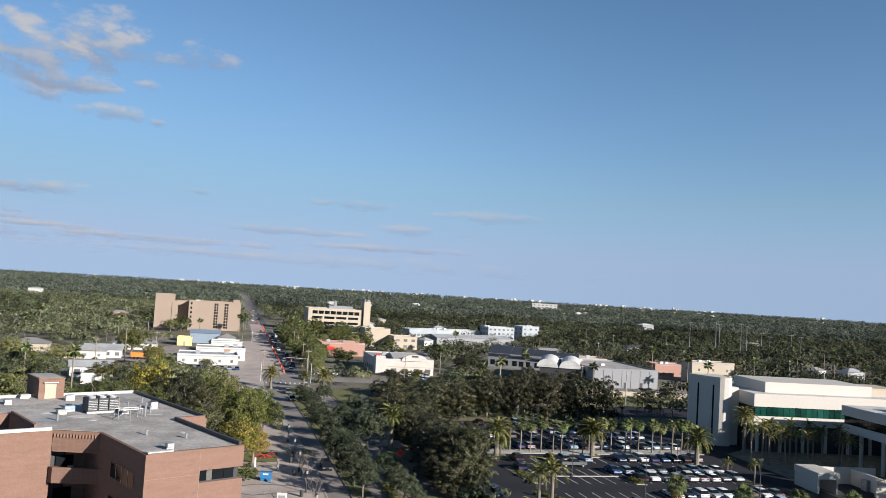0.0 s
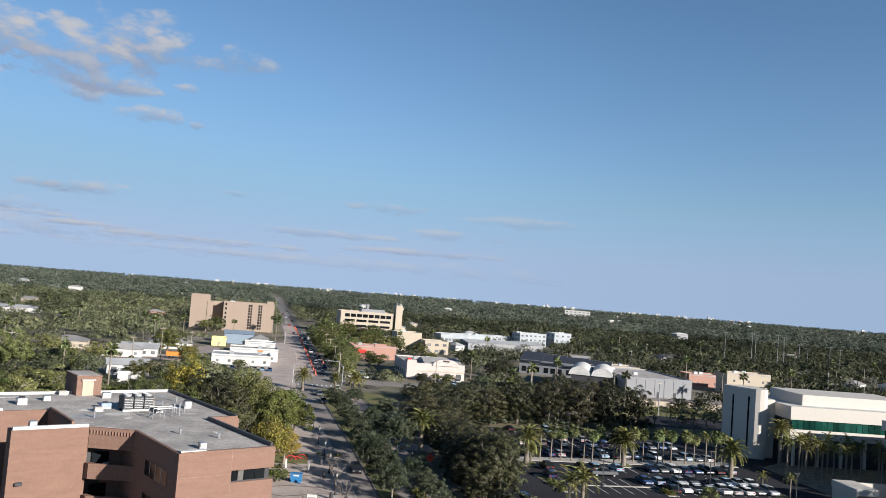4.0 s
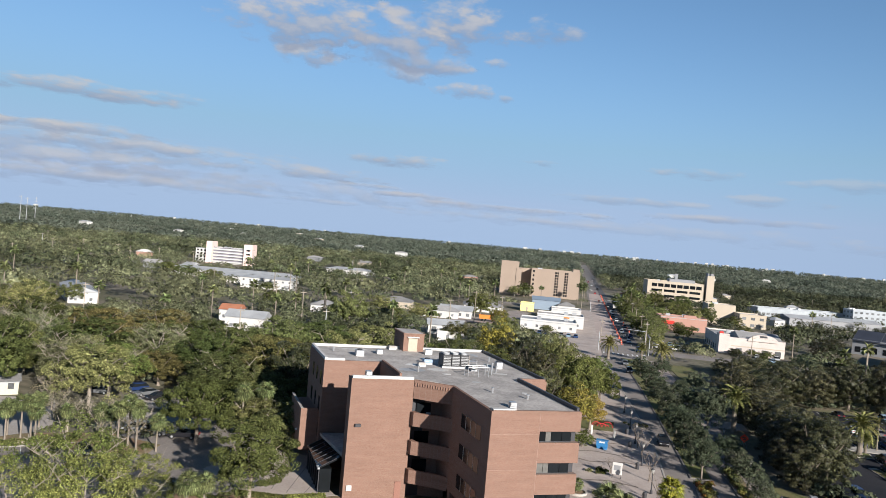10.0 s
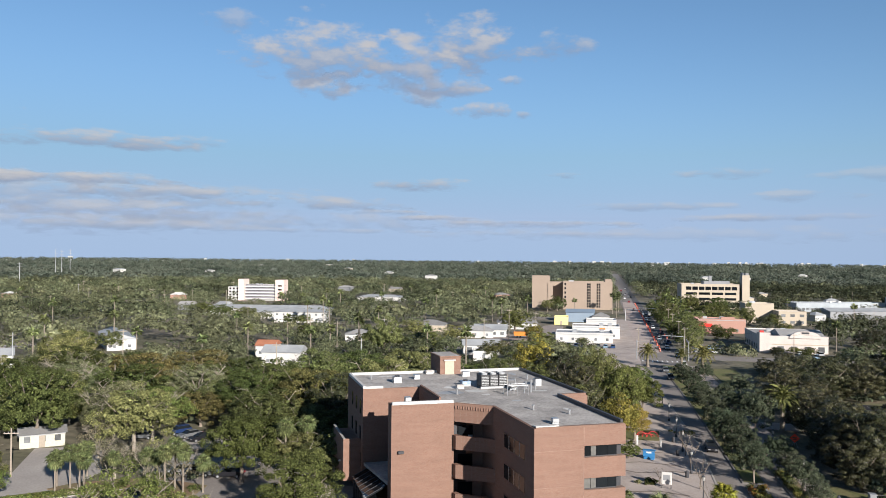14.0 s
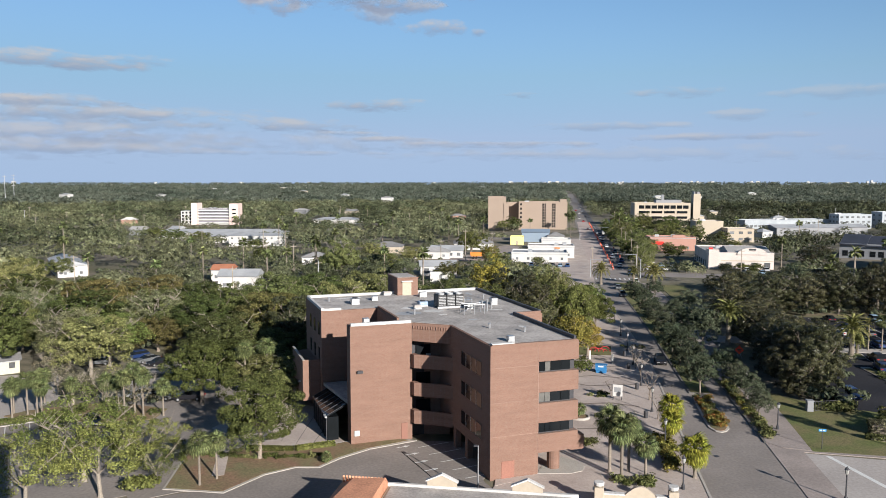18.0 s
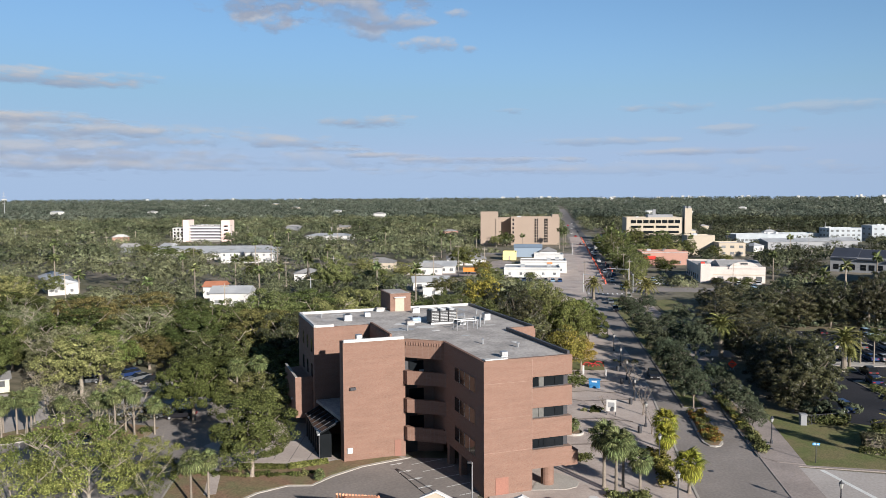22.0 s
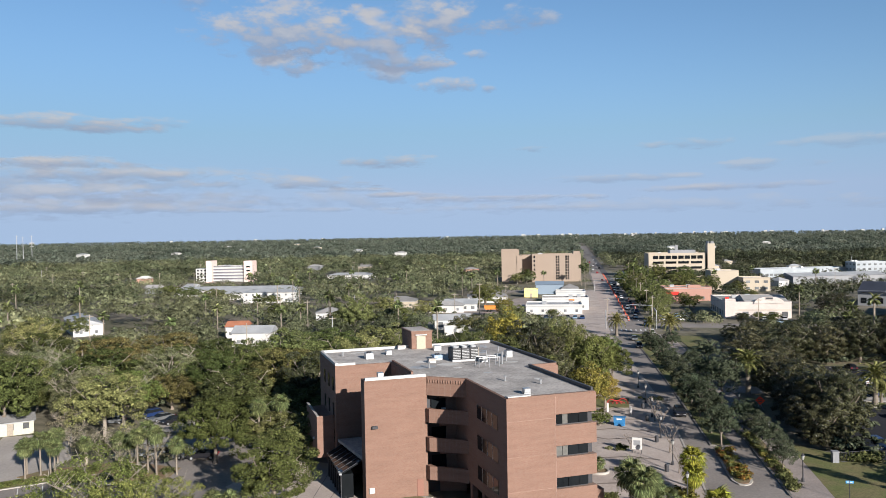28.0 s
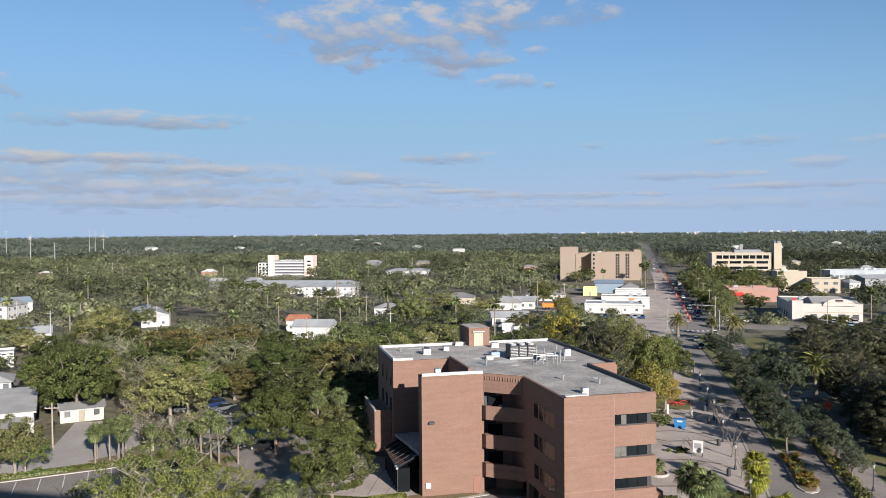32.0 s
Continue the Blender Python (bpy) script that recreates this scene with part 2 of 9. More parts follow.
TILE = material("clay_roof_tile", (0.55, 0.27, 0.16), 0.8, 0.2, (0.6, 5.0), rand=0.25, island=0.25)
WHITE = material("white_paint", (0.50, 0.49, 0.47), 0.7, 0.08, (0.15, 2.5), tint=(0.42, 0.415, 0.40))
CREAM = material("cream_stucco", (0.40, 0.345, 0.27), 0.85, 0.05, (0.15, 2.5))
IVORY = material("ivory_concrete_panels", (0.47, 0.44, 0.395), 0.7, 0.04, (0.1, 2.5))
PEACH = material("peach_stucco", (0.36, 0.21, 0.165), 0.85, 0.07, (0.15, 2.5))
YELLOW = material("yellow_paint", (0.78, 0.66, 0.25), 0.8, 0.06, (0.2, 2.0))
ORANGE = material("orange_paint", (0.55, 0.20, 0.035), 0.6, 0.08, (0.3, 3.0))
RED = material("red_paint", (0.62, 0.04, 0.03), 0.5, 0.08, (0.3, 3.0))
BLUE = material("blue_paint", (0.06, 0.26, 0.58), 0.5, 0.08, (0.3, 3.0))
GREY = material("grey_metal_siding", (0.22, 0.225, 0.235), 0.6, 0.06, (0.1, 2.0))
# pale walls whose fronts look shaded; the bluish shade is in this colour
PALE_SHADED = material("pale_wall_with_blue_shade", (0.33, 0.355, 0.375), 0.75, 0.1, (0.15, 2.5), tint=(0.27, 0.295, 0.315))
SLATE = material("blue_grey_metal_roof", (0.20, 0.25, 0.31), 0.5, 0.08, (0.1, 2.0))
# for dark metal, and for recess interiors whose shade is put into the colour
DARK = material("dark_metal_and_recess_shade", (0.05, 0.05, 0.055), 0.5, 0.15, (0.4, 4.0))
STEEL = material("galvanised_steel", (0.45, 0.46, 0.47), 0.4, 0.1, (0.6, 6.0), metal=0.7)
BLACK = material("black_rubber", (0.018, 0.018, 0.018), 0.8, 0.1, (1.0, 8.0))
GLASS = material("dark_window_glass", (0.010, 0.012, 0.014), 0.08, 0.1, (0.2, 1.0), spec=0.18, rand=0.3)
GREEN_GLASS = material("green_tinted_glass", (0.012, 0.055, 0.042), 0.06, 0.2, (0.3, 1.0), spec=0.7, rand=0.5)
HOUSE_GLASS = material("house_window_glass", (0.15, 0.155, 0.16), 0.15, 0.2, (0.3, 1.0), spec=0.5, rand=0.4)
TIMBER = material("weathered_pole_wood", (0.30, 0.26, 0.21), 0.9, 0.15, (0.3, 5.0), rand=0.15)
BARK = material("grey_brown_bark", (0.22, 0.185, 0.15), 0.95, 0.25, (1.0, 8.0), 0.6, rand=0.2)
PALE_BARK = material("pale_palm_trunk", (0.21, 0.18, 0.145), 0.95, 0.2, (1.0, 8.0), 0.6, rand=0.15)
LEAF_OAK = leaf_material("oak_leaves", (0.074, 0.089, 0.030), (0.162, 0.163, 0.064))
LEAF_DARK = leaf_material("magnolia_leaves", (0.030, 0.036, 0.016), (0.076, 0.070, 0.034), gloss=0.35, spec=0.22)
LEAF_STREET = leaf_material("street_oak_leaves", (0.044, 0.058, 0.034), (0.082, 0.092, 0.056))
LEAF_GOLD = leaf_material("golden_leaves", (0.21, 0.158, 0.034), (0.118, 0.122, 0.030))
LEAF_GREEN = leaf_material("fresh_green_leaves", (0.068, 0.084, 0.025), (0.104, 0.114, 0.034))
LEAF_DEEP = leaf_material("deep_green_leaves", (0.052, 0.067, 0.021), (0.112, 0.120, 0.040), spread=0.22)
LEAF_ROUND = leaf_material("laurel_leaves", (0.044, 0.062, 0.019), (0.092, 0.104, 0.033), spread=0.15)
LEAF_THIN = leaf_material("thin_yellow_green_leaves", (0.084, 0.110, 0.029), (0.148, 0.155, 0.046))
BARK_PALE = material("pale_grey_bark", (0.29, 0.255, 0.21), 0.95, 0.2, (1.0, 8.0), 0.5, rand=0.15)
LEAF_BROWN = leaf_material("thin_brown_green_leaves", (0.062, 0.060, 0.030), (0.105, 0.086, 0.046))
LEAF_OLIVE = leaf_material("olive_brown_leaves", (0.078, 0.072, 0.026), (0.142, 0.122, 0.046), spread=0.25)
LEAF_ASH = leaf_material("ash_green_leaves", (0.084, 0.096, 0.046), (0.148, 0.152, 0.082), spread=0.25)
LEAF_BARE = leaf_material("thin_grey_green_leaves", (0.13, 0.13, 0.075), (0.16, 0.14, 0.09))
# lightened and turned slightly blue: some distance haze is put into this colour
LEAF_MID = leaf_material("neighbourhood_tree_canopy", (0.056, 0.070, 0.037), (0.150, 0.154, 0.086), 0.34, True, spread=0.34)
# darker copy of LEAF_MID: the side-lit crowns' shade is put into the colour
LEAF_EAST_SHADED = leaf_material("shade_darkened_east_canopy", (0.026, 0.034, 0.019), (0.082, 0.086, 0.048), 0.40, True, spread=0.36)
# bluer and less green again, with the far haze put into the leaf colour
LEAF_FAR = leaf_material("haze_tinted_distant_canopy", (0.052, 0.068, 0.052), (0.122, 0.134, 0.100), 0.20, True, spread=0.30)
FROND = leaf_material("palm_fronds", (0.088, 0.112, 0.044), (0.134, 0.146, 0.062))
FROND_DATE = leaf_material("date_palm_fronds", (0.145, 0.155, 0.050), (0.205, 0.19, 0.072))
FROND_GOLD = leaf_material("yellow_green_fronds", (0.21, 0.20, 0.028), (0.15, 0.165, 0.026))
FROND_DRY = leaf_material("dry_brown_fronds", (0.20, 0.145, 0.075), (0.16, 0.13, 0.065))


# ---- mesh helpers ----
class Build:
    """Collects simple solids into one mesh."""

    def __init__(self):
        self.v, self.f = [], []

    def add(self, verts, faces):
        k = len(self.v)
        self.v += [tuple(p) for p in verts]
        self.f += [tuple(i + k for i in q) for q in faces]
        return self

    def box(self, x0, x1, y0, y1, z0, z1, top=0.0):
        """A box; top draws its upper edges in by that much."""
        t = top
        return self.add([(x0, y0, z0), (x1, y0, z0), (x1, y1, z0), (x0, y1, z0), (x0 + t, y0 + t, z1), (x1 - t, y0 + t, z1), (x1 - t, y1 - t, z1), (x0 + t, y1 - t, z1)],
                        [(3, 2, 1, 0), (4, 5, 6, 7), (0, 1, 5, 4), (1, 2, 6, 5), (2, 3, 7, 6), (3, 0, 4, 7)])

    def soft(self, x0, x1, y0, y1, z0, z1, b=0.05):
        """A box with its upright and upper edges taken off."""
        def ring(z, d):
            xa, xb, ya, yb, c = x0 + d, x1 - d, y0 + d, y1 - d, b
            return [(xa + c, ya, z), (xb - c, ya, z), (xb, ya + c, z), (xb, yb - c, z), (xb - c, yb, z), (xa + c, yb, z), (xa, yb - c, z), (xa, ya + c, z)]
        return self.loft([ring(z0, 0), ring(z1 - b, 0), ring(z1, b)])

    def loft(self, rings, close=True, caps=True):
        k, n = len(self.v), len(rings[0])
        for r in rings:
            self.v += [tuple(p) for p in r]
        for i in range(len(rings) - 1):
            for j in range(n if close else n - 1):
                a, b = k + i * n + j, k + i * n + (j + 1) % n
                self.f.append((a, b, b + n, a + n))
        if caps:
            self.f.append(tuple(k + j for j in reversed(range(n))))
            self.f.append(tuple(k + (len(rings) - 1) * n + j for j in range(n)))
        return self

    def prism(self, poly, z0, z1):
        return self.loft([[(x, y, z0) for x, y in poly], [(x, y, z1) for x, y in poly]])

    def tube(self, p, q, r0, r1=None, n=8):
        p, q = Vector(p), Vector(q)
        d = (q - p).normalized()
        s = d.orthogonal().normalized()
        t = d.cross(s)
        r1 = r0 if r1 is None else r1
        return self.loft([[c + (s * math.cos(i * math.tau / n) + t * math.sin(i * math.tau / n)) * r for i in range(n)] for c, r in ((p, r0), (q, r1))])

    def turned(self, profile, n=12, at=(0, 0, 0)):
        """A round body from (radius, height) pairs."""
        return self.loft([[(at[0] + r * math.cos(i * math.tau / n), at[1] + r * math.sin(i * math.tau / n), at[2] + z) for i in range(n)] for r, z in profile])

    def mesh(self, name, *mats):
        m = bpy.data.meshes.new(name)
        m.from_pydata(self.v, [], self.f)
        for x in mats:
            m.materials.append(x)
        m.update()
        return m


def part(name, b, mat, parent=None, label="", at=None):
    me = b if isinstance(b, bpy.types.Mesh) else b.mesh(name, mat)
    ob = new(name, me)
    if parent:
        ob.parent = parent
    if at is not None:
        ob.matrix_basis = at
    if label:
        tagged(ob, label)
    return ob


def thing(name, label, category, at=None, group="", kind=""):
    ob = new(name)
    ob.empty_display_size = 0.3
    if at is not None:
        ob.matrix_basis = at
    return tagged(ob, label, category, group, kind)


def solid(name, b, mat, label, category="", at=None, group="", kind=""):
    ob = part(name, b, mat, None, "", at)
    return tagged(ob, label, category, group, kind)


def spot(x, y, z=0.0, turn=0.0):
    return pose(x, y, z, 0, 0, turn)


OPEN = []        # patches of the plan where no tree stands: centre, half sizes, turn
KEEP = []        # sight lines from the eye kept free of trees: bearing range, distance, height left free


def no_trees(cx, cy, hx, hy, turn=0.0):
    OPEN.append((cx, cy, hx, hy, math.cos(radians(turn)), math.sin(radians(turn))))


def is_open(x, y, r=0.0):
    for cx, cy, hx, hy, c, s in OPEN:
        dx, dy = x - cx, y - cy
        if abs(dx * c + dy * s) < hx + r and abs(dy * c - dx * s) < hy + r:
            return True
    return False


# trees that would hide this thing from the eye are left out
def sight_line(x, y, half, low):
    KEEP.append((math.atan2(x, y), half / math.hypot(x, y), math.hypot(x, y), low))


def hides(x, y, h, r):
    d, az = math.hypot(x, y), math.atan2(x, y)
    for a0, da, dist, low in KEEP:
        if d < dist and abs(az - a0) < da + r / d and (EYE - h) / d < (EYE - low) / dist:
            return True
    return False


# ---- ground, roads, pavements ----
g = Build()
xs = [-5000, -2500, -1200, -600, -300, -150, 0, 150, 300, 600, 1200, 2500, 5000]
for i in range(12):
    for j in range(12):
        g.add([(xs[i], xs[j], 0), (xs[i + 1], xs[j], 0), (xs[i + 1], xs[j + 1], 0), (xs[i], xs[j + 1], 0)], [(0, 1, 2, 3)])
solid("ground", g, LAND, "flat land of dry grass and bare soil", kind="structure")


def sheet(name, poly, z, mat, label, thick=None):
    """A level slab with that outline."""
    return solid(name, Build().prism(poly, z - (thick or z + 0.05), z), mat, label, kind="structure")


def strip(name, a, b, width, z, mat, label):
    """A straight band from a to b."""
    (x0, y0), (x1, y1) = a, b
    d = math.hypot(x1 - x0, y1 - y0)
    nx, ny = -(y1 - y0) / d * width / 2, (x1 - x0) / d * width / 2
    return sheet(name, [(x0 - nx, y0 - ny), (x1 - nx, y1 - ny), (x1 + nx, y1 + ny), (x0 + nx, y0 + ny)], z, mat, label)


def line_mark(b, x0, y0, x1, y1, w=0.12, z=0.05):
    d = math.hypot(x1 - x0, y1 - y0)
    nx, ny = -(y1 - y0) / d * w / 2, (x1 - x0) / d * w / 2
    b.add([(x0 - nx, y0 - ny, z), (x1 - nx, y1 - ny, z), (x1 + nx, y1 + ny, z), (x0 + nx, y0 + ny, z)], [(0, 1, 2, 3)])


sheet("pavement", [(-6.9, 84.3), (3, 92.6), (3, 99), (-2, 119), (-8, 112)], 0.117, CONCRETE, "pale concrete undercroft of the brick building")
sheet("pavement", [(26.603, 60), (30.497, 60), (30.497, 101), (51, 99.2), (51, 102.3), (30, 104.6), (26.603, 104)], 0.09, CORNER, "broad pinkish concrete pavement at the corner")
# main street, straight away from the eye
sheet("road", [(15.6, 20), (27, 20), (26.6, 160), (26.6, 1900), (11.5, 1900), (11.5, 250), (16.8, 150), (16.2, 95)], 0.03, ASPHALT, "grey asphalt main street running straight to the horizon")
no_trees(20, 240, 11, 240)
no_trees(19, 1240, 8, 770)
# cross street in front of the car park
sheet("road", [(30.5, 85), (160, 70), (160, 84), (30.5, 100.7)], 0.034, PALE_ASPHALT, "pale asphalt side street along the car park")
no_trees(95, 86, 75, 11, -6.5)
# second cross street further up
strip("road", (-80, 292), (200, 280), 12, 0.034, ASPHALT, "asphalt cross street")
no_trees(60, 286, 140, 9, -2.5)
strip("road", (-60, 455), (120, 455), 10, 0.034, ASPHALT, "asphalt cross street")
# paved plaza and pavement between the brick building and the street
sheet("pavement", [(-6, 60), (16.2, 60), (16.2, 95), (16.8, 150), (11.5, 262), (3, 262), (1, 180), (-2, 120), (3, 93), (-7, 84)], 0.12, CONCRETE, "light concrete paving slabs beside the street")
no_trees(8, 150, 8, 112)
sheet("pavement", [(-1, 262), (11.5, 262), (11.5, 455), (-1, 455)], 0.12, CONCRETE, "broad bare concrete forecourt along the street")
no_trees(5, 370, 9, 95)
PINK_PAVING = material("pinkish_concrete_slabs", (0.43, 0.355, 0.315), 0.9, 0.1, (0.15, 3.0), 0.3, tint=(0.36, 0.30, 0.27), coords="World")
sheet("pavement", [(11.503, 299), (19.4, 299), (20.4, 360), (20.8, 449), (11.503, 449)], 0.10, PINK_PAVING, "pinkish new concrete lanes closed for road works")
sheet("pavement", [(11.503, 461), (20.8, 461), (21.4, 640), (13, 640)], 0.10, PINK_PAVING, "pinkish new concrete lanes closed for road works")
# dark overlay on the open lanes: roadside tree shade put into the asphalt colour
sheet("road", [(20.85, 299), (26.5, 299), (26.5, 1000), (21.9, 1000), (21.45, 640), (20.85, 449)], 0.042, SHADED_ASPHALT, "dark asphalt lanes still open to traffic, with tree shade painted in")
sheet("pavement", [(-26, 297), (-1.003, 297), (-1.003, 322), (-26, 322)], 0.12, CONCRETE, "pale concrete forecourt before the shops")
no_trees(100, 70, 32, 14)
sheet("pavement", [(26.6, 104), (28.4, 102.2), (31.6, 101.5), (32.2, 119), (32.0, 160), (30, 262), (26.6, 262)], 0.14, CORNER, "concrete pavement with a planted strip")
sheet("lawn", [(26.85, 105.6), (28.2, 106.4), (28.8, 112), (29.2, 136), (26.85, 136)], 0.17, MULCH, "mulched planting strip beside the pavement")
sheet("pavement", [(32.01, 169), (38, 168), (38, 175), (31.7, 176)], 0.13, CONCRETE, "pale concrete path between the trees")
sheet("pavement", [(26.6, 80), (31, 86.5), (31, 70), (27, 60)], 0.13, CORNER, "concrete pavement corner with a ramp")
sheet("pavement", [(-2.4, 88.6), (1.6, 89.3), (2.9, 90.3), (3.2, 91.9), (2.2, 93.6), (0.4, 94.6), (-1.5, 92.6)], 0.17, KERB, "raised concrete apron round the corner column")
# median with planting
# darker kerb tone for the long median and the right-hand pavement
DARK_KERB = material("dark_kerb_concrete", (0.115, 0.108, 0.10), 0.9, 0.25, (0.3, 4.0), tint=(0.17, 0.16, 0.145), coords="World")
sheet("kerb", [(21.1, 107.7), (21.8, 107.4), (22.6, 107.9), (23.2, 109.3), (23.6, 116), (23.6, 124.6), (20.75, 124.6), (20.45, 113), (20.5, 109.2)], 0.16, KERB, "pale concrete median kerb with a rounded nose")
sheet("kerb", [(20.6, 127), (24.1, 127), (23.9, 200), (23.4, 262), (17.6, 262), (18.4, 232), (19.4, 200), (20.25, 160)], 0.16, DARK_KERB, "dark concrete median kerb")
sheet("lawn", [(21.25, 108.1), (21.8, 107.8), (22.4, 108.2), (22.9, 109.5), (23.3, 116), (23.3, 124.3), (21.05, 124.3), (20.75, 113), (20.8, 109.4)], 0.2, MULCH, "mulched planting bed in the street's median")
sheet("lawn", [(20.95, 127.3), (23.8, 127.3), (23.6, 200), (23.1, 261.6), (17.95, 261.6), (18.75, 232), (19.75, 200), (20.6, 160)], 0.2, GRASS, "grass median shaded by trees")
no_trees(22, 117, 4, 11)
# lawn at the corner
sheet("lawn", [(31.65, 101.4), (51, 100.35), (51, 118), (38, 124), (32.15, 130), (32.22, 119)], 0.10, GRASS, "mown corner lawn")
sheet("lawn", [(51, 100.3), (98, 95.6), (98, 97.9), (51, 102.4)], 0.10, GRASS, "narrow grass verge below the car park wall")
sheet("lawn", [(106.6, 93.9), (160, 87.6), (160, 92), (126, 96.0), (126, 105.5), (113, 105.0), (108.6, 100.5)], 0.10, GRASS, "mown verge with palms")
sheet("lawn", [(41, 80), (92, 77), (97, 81), (90, 84), (56, 88.4), (45, 89.6), (41, 87)], 0.12, GRASS, "dry mown grass island")
sheet("lawn", [(31.5, 258), (39.6, 258.5), (38.6, 232), (32.2, 230)], 0.1, GRASS, "bright lawn at the street corner")
no_trees(40, 112, 11, 9), no_trees(33, 252, 6, 14)
# car park of fresh asphalt behind its wall
sheet("car_park", [(52, 104.5), (98, 100.2), (105, 100), (112, 120), (118, 205), (46, 205), (42, 160), (40, 118)], 0.05, ASPHALT_NEW, "fresh black asphalt car park with white stall lines")
no_trees(80, 153, 42, 50)
sheet("road", [(95.8, 96.6), (106.2, 94.6), (108.2, 101.5), (112, 106.2), (125, 110.5), (136, 128), (137, 141), (122.5, 143.5), (113.3, 120), (105.4, 99.9), (98.3, 100.1)], 0.056, ASPHALT_NEW, "dark asphalt car park entrance and service drive")
strip("road", (112, 170), (165, 205), 14, 0.06, ASPHALT_NEW, "dark asphalt drive behind the car park")
marks = Build()
for i in range(17):
    x = 58.9 + 2.6 * i
    if i < 16:
        line_mark(marks, x, 136, x - 0.1, 147.6, z=0.056)
        line_mark(marks, x, 117.5, x - 0.1, 129.6, z=0.056)
    line_mark(marks, x - 1, 153, x - 1, 158, z=0.056)
    line_mark(marks, x - 1, 166, x - 1, 171, z=0.056)
    line_mark(marks, x - 1, 178, x - 1, 190, z=0.056)
    line_mark(marks, x - 1, 196, x - 1, 201.5, z=0.056)
    line_mark(marks, x + 2, 107.4 - i * 0.2, x + 2, 112.3 - i * 0.2, z=0.056)
solid("stall_lines", marks, PAINT, "white painted stall lines in the car park", kind="structure")
# drive and small car park before the brick building
sheet("car_park", [(-48, 62), (14, 62), (14, 70), (-4, 79), (-8, 85.2), (-8.4, 86.2), (-3, 99.5), (-19.5, 98), (-25.6, 93.6), (-31, 87), (-38, 79), (-44, 75)], 0.06, ASPHALT, "grey asphalt yard beside the brick building")
no_trees(-18, 80, 20, 16)
sheet("lawn", [(112, 207), (160, 203), (160, 262), (112, 262)], 0.07, GRASS, "shaded lawn behind the car park")
sheet("road", [(112, 216), (160, 211), (160, 232), (128, 238), (113, 232)], 0.09, ASPHALT_NEW, "dark asphalt drive across the rear lawn")
no_trees(132, 224, 22, 12)
# west car park, its verge and the road beyond
WEST = pose(-81, 91, 0, 0, 0, 40.2)


def west(x, y):
    p = WEST @ Vector((x, y, 0))
    return p.x, p.y


sheet("car_park", [west(*p) for p in ((-60, -34), (17, -34), (19, -20), (17.5, 0), (-60, 0))], 0.05, ASPHALT, "grey asphalt west car park with white stall lines")
sheet("kerb", [west(*p) for p in ((-60, 0), (17.8, 0), (17.8, 0.3), (-60, 0.3))], 0.17, KERB, "pale concrete kerb")
sheet("lawn", [west(*p) for p in ((-60, 0.3), (17.8, 0.3), (24, 4), (30, 10), (17, 4.4), (-60, 3.0))], 0.13, GRASS, "green verge between car park and road")
sheet("road", [west(*p) for p in ((-70, 3), (0, 3.2), (10, 5), (15, 12), (16.5, 30), (6, 33), (2.5, 17), (-1, 10), (-70, 9.4))], 0.04, PALE_ASPHALT, "pale asphalt lane curving away behind the car park")
sheet("road", [west(*p) for p in ((-14, 9), (-36, 9), (-36.5, 40), (-36.5, 150), (-38, 205), (-17, 205), (-16.5, 150), (-15, 60), (-16, 40), (-17, 20))], 0.036, PALE_ASPHALT, "wide pale asphalt shopping street")
px, py = west(-26, -12)
no_trees(px, py, 42, 22, 40.2)
px, py = west(-26, 108)
no_trees(px, py, 11, 100, 40.2)
sheet("road", [west(*p) for p in ((-90, 205.003), (30, 205.003), (30, 213), (-90, 213))], 0.036, PALE_ASPHALT, "pale asphalt cross street in the west")
sheet("car_park", [(-79, 132), (-73, 139), (-66, 144), (-61, 138), (-66, 127), (-75, 126)], 0.05, PALE_ASPHALT, "pale asphalt court under the oaks")
no_trees(-71, 134, 6, 7)
sheet("car_park", [(-72, 111), (-66, 109.5), (-57, 108), (-51, 112), (-50, 121), (-56, 125.5), (-66, 125.8), (-73, 120)], 0.05, PALE_ASPHALT, "pale asphalt court behind the palms")
no_trees(-61, 116, 8, 6)
px, py = west(10, 16)
no_trees(px, py, 8, 12, 40.2)
marks = Build()
for i in range(24):
    x = -56 + 3.0 * i
    for y0, y1 in ((-0.3, -6.0), (-13.0, -24.5)):
        if not (y0 < -10 and x > 8):
            a0, a1 = west(x, y0), west(x - 0.4, y1)
            line_mark(marks, *a0, *a1, z=0.056)
solid("stall_lines", marks, PAINT, "white painted stall lines", kind="structure")
strip("pavement", west(-60, -18.7), west(11, -18.7), 2.0, 0.07, CONCRETE, "pale concrete walkway between parking rows")
sheet("lawn", [west(*p) for p in ((16.8, -36), (40, -36), (46, -20), (49, -6), (46, 1), (30, 8), (17.4, 0), (18.6, -20))], 0.055, ASPHALT, "grey asphalt drive under the thin oaks")
sheet("pavement", [(-47, 99), (-36.7, 92.1), (-31.8, 92.8), (-27.5, 96.3), (-30, 99.5), (-36, 111), (-44, 113)], 0.12, CONCRETE, "pale concrete terrace slabs")
terrace_joints = Build()
for k in range(6):
    line_mark(terrace_joints, -44 + k * 3, 98.5 - k * 0.9 + 12, -40 + k * 2.2, 96.2 - k * 0.6, 0.07, 0.124)
solid("terrace_joints", terrace_joints, DARK, "dark joints between terrace slabs", kind="structure")
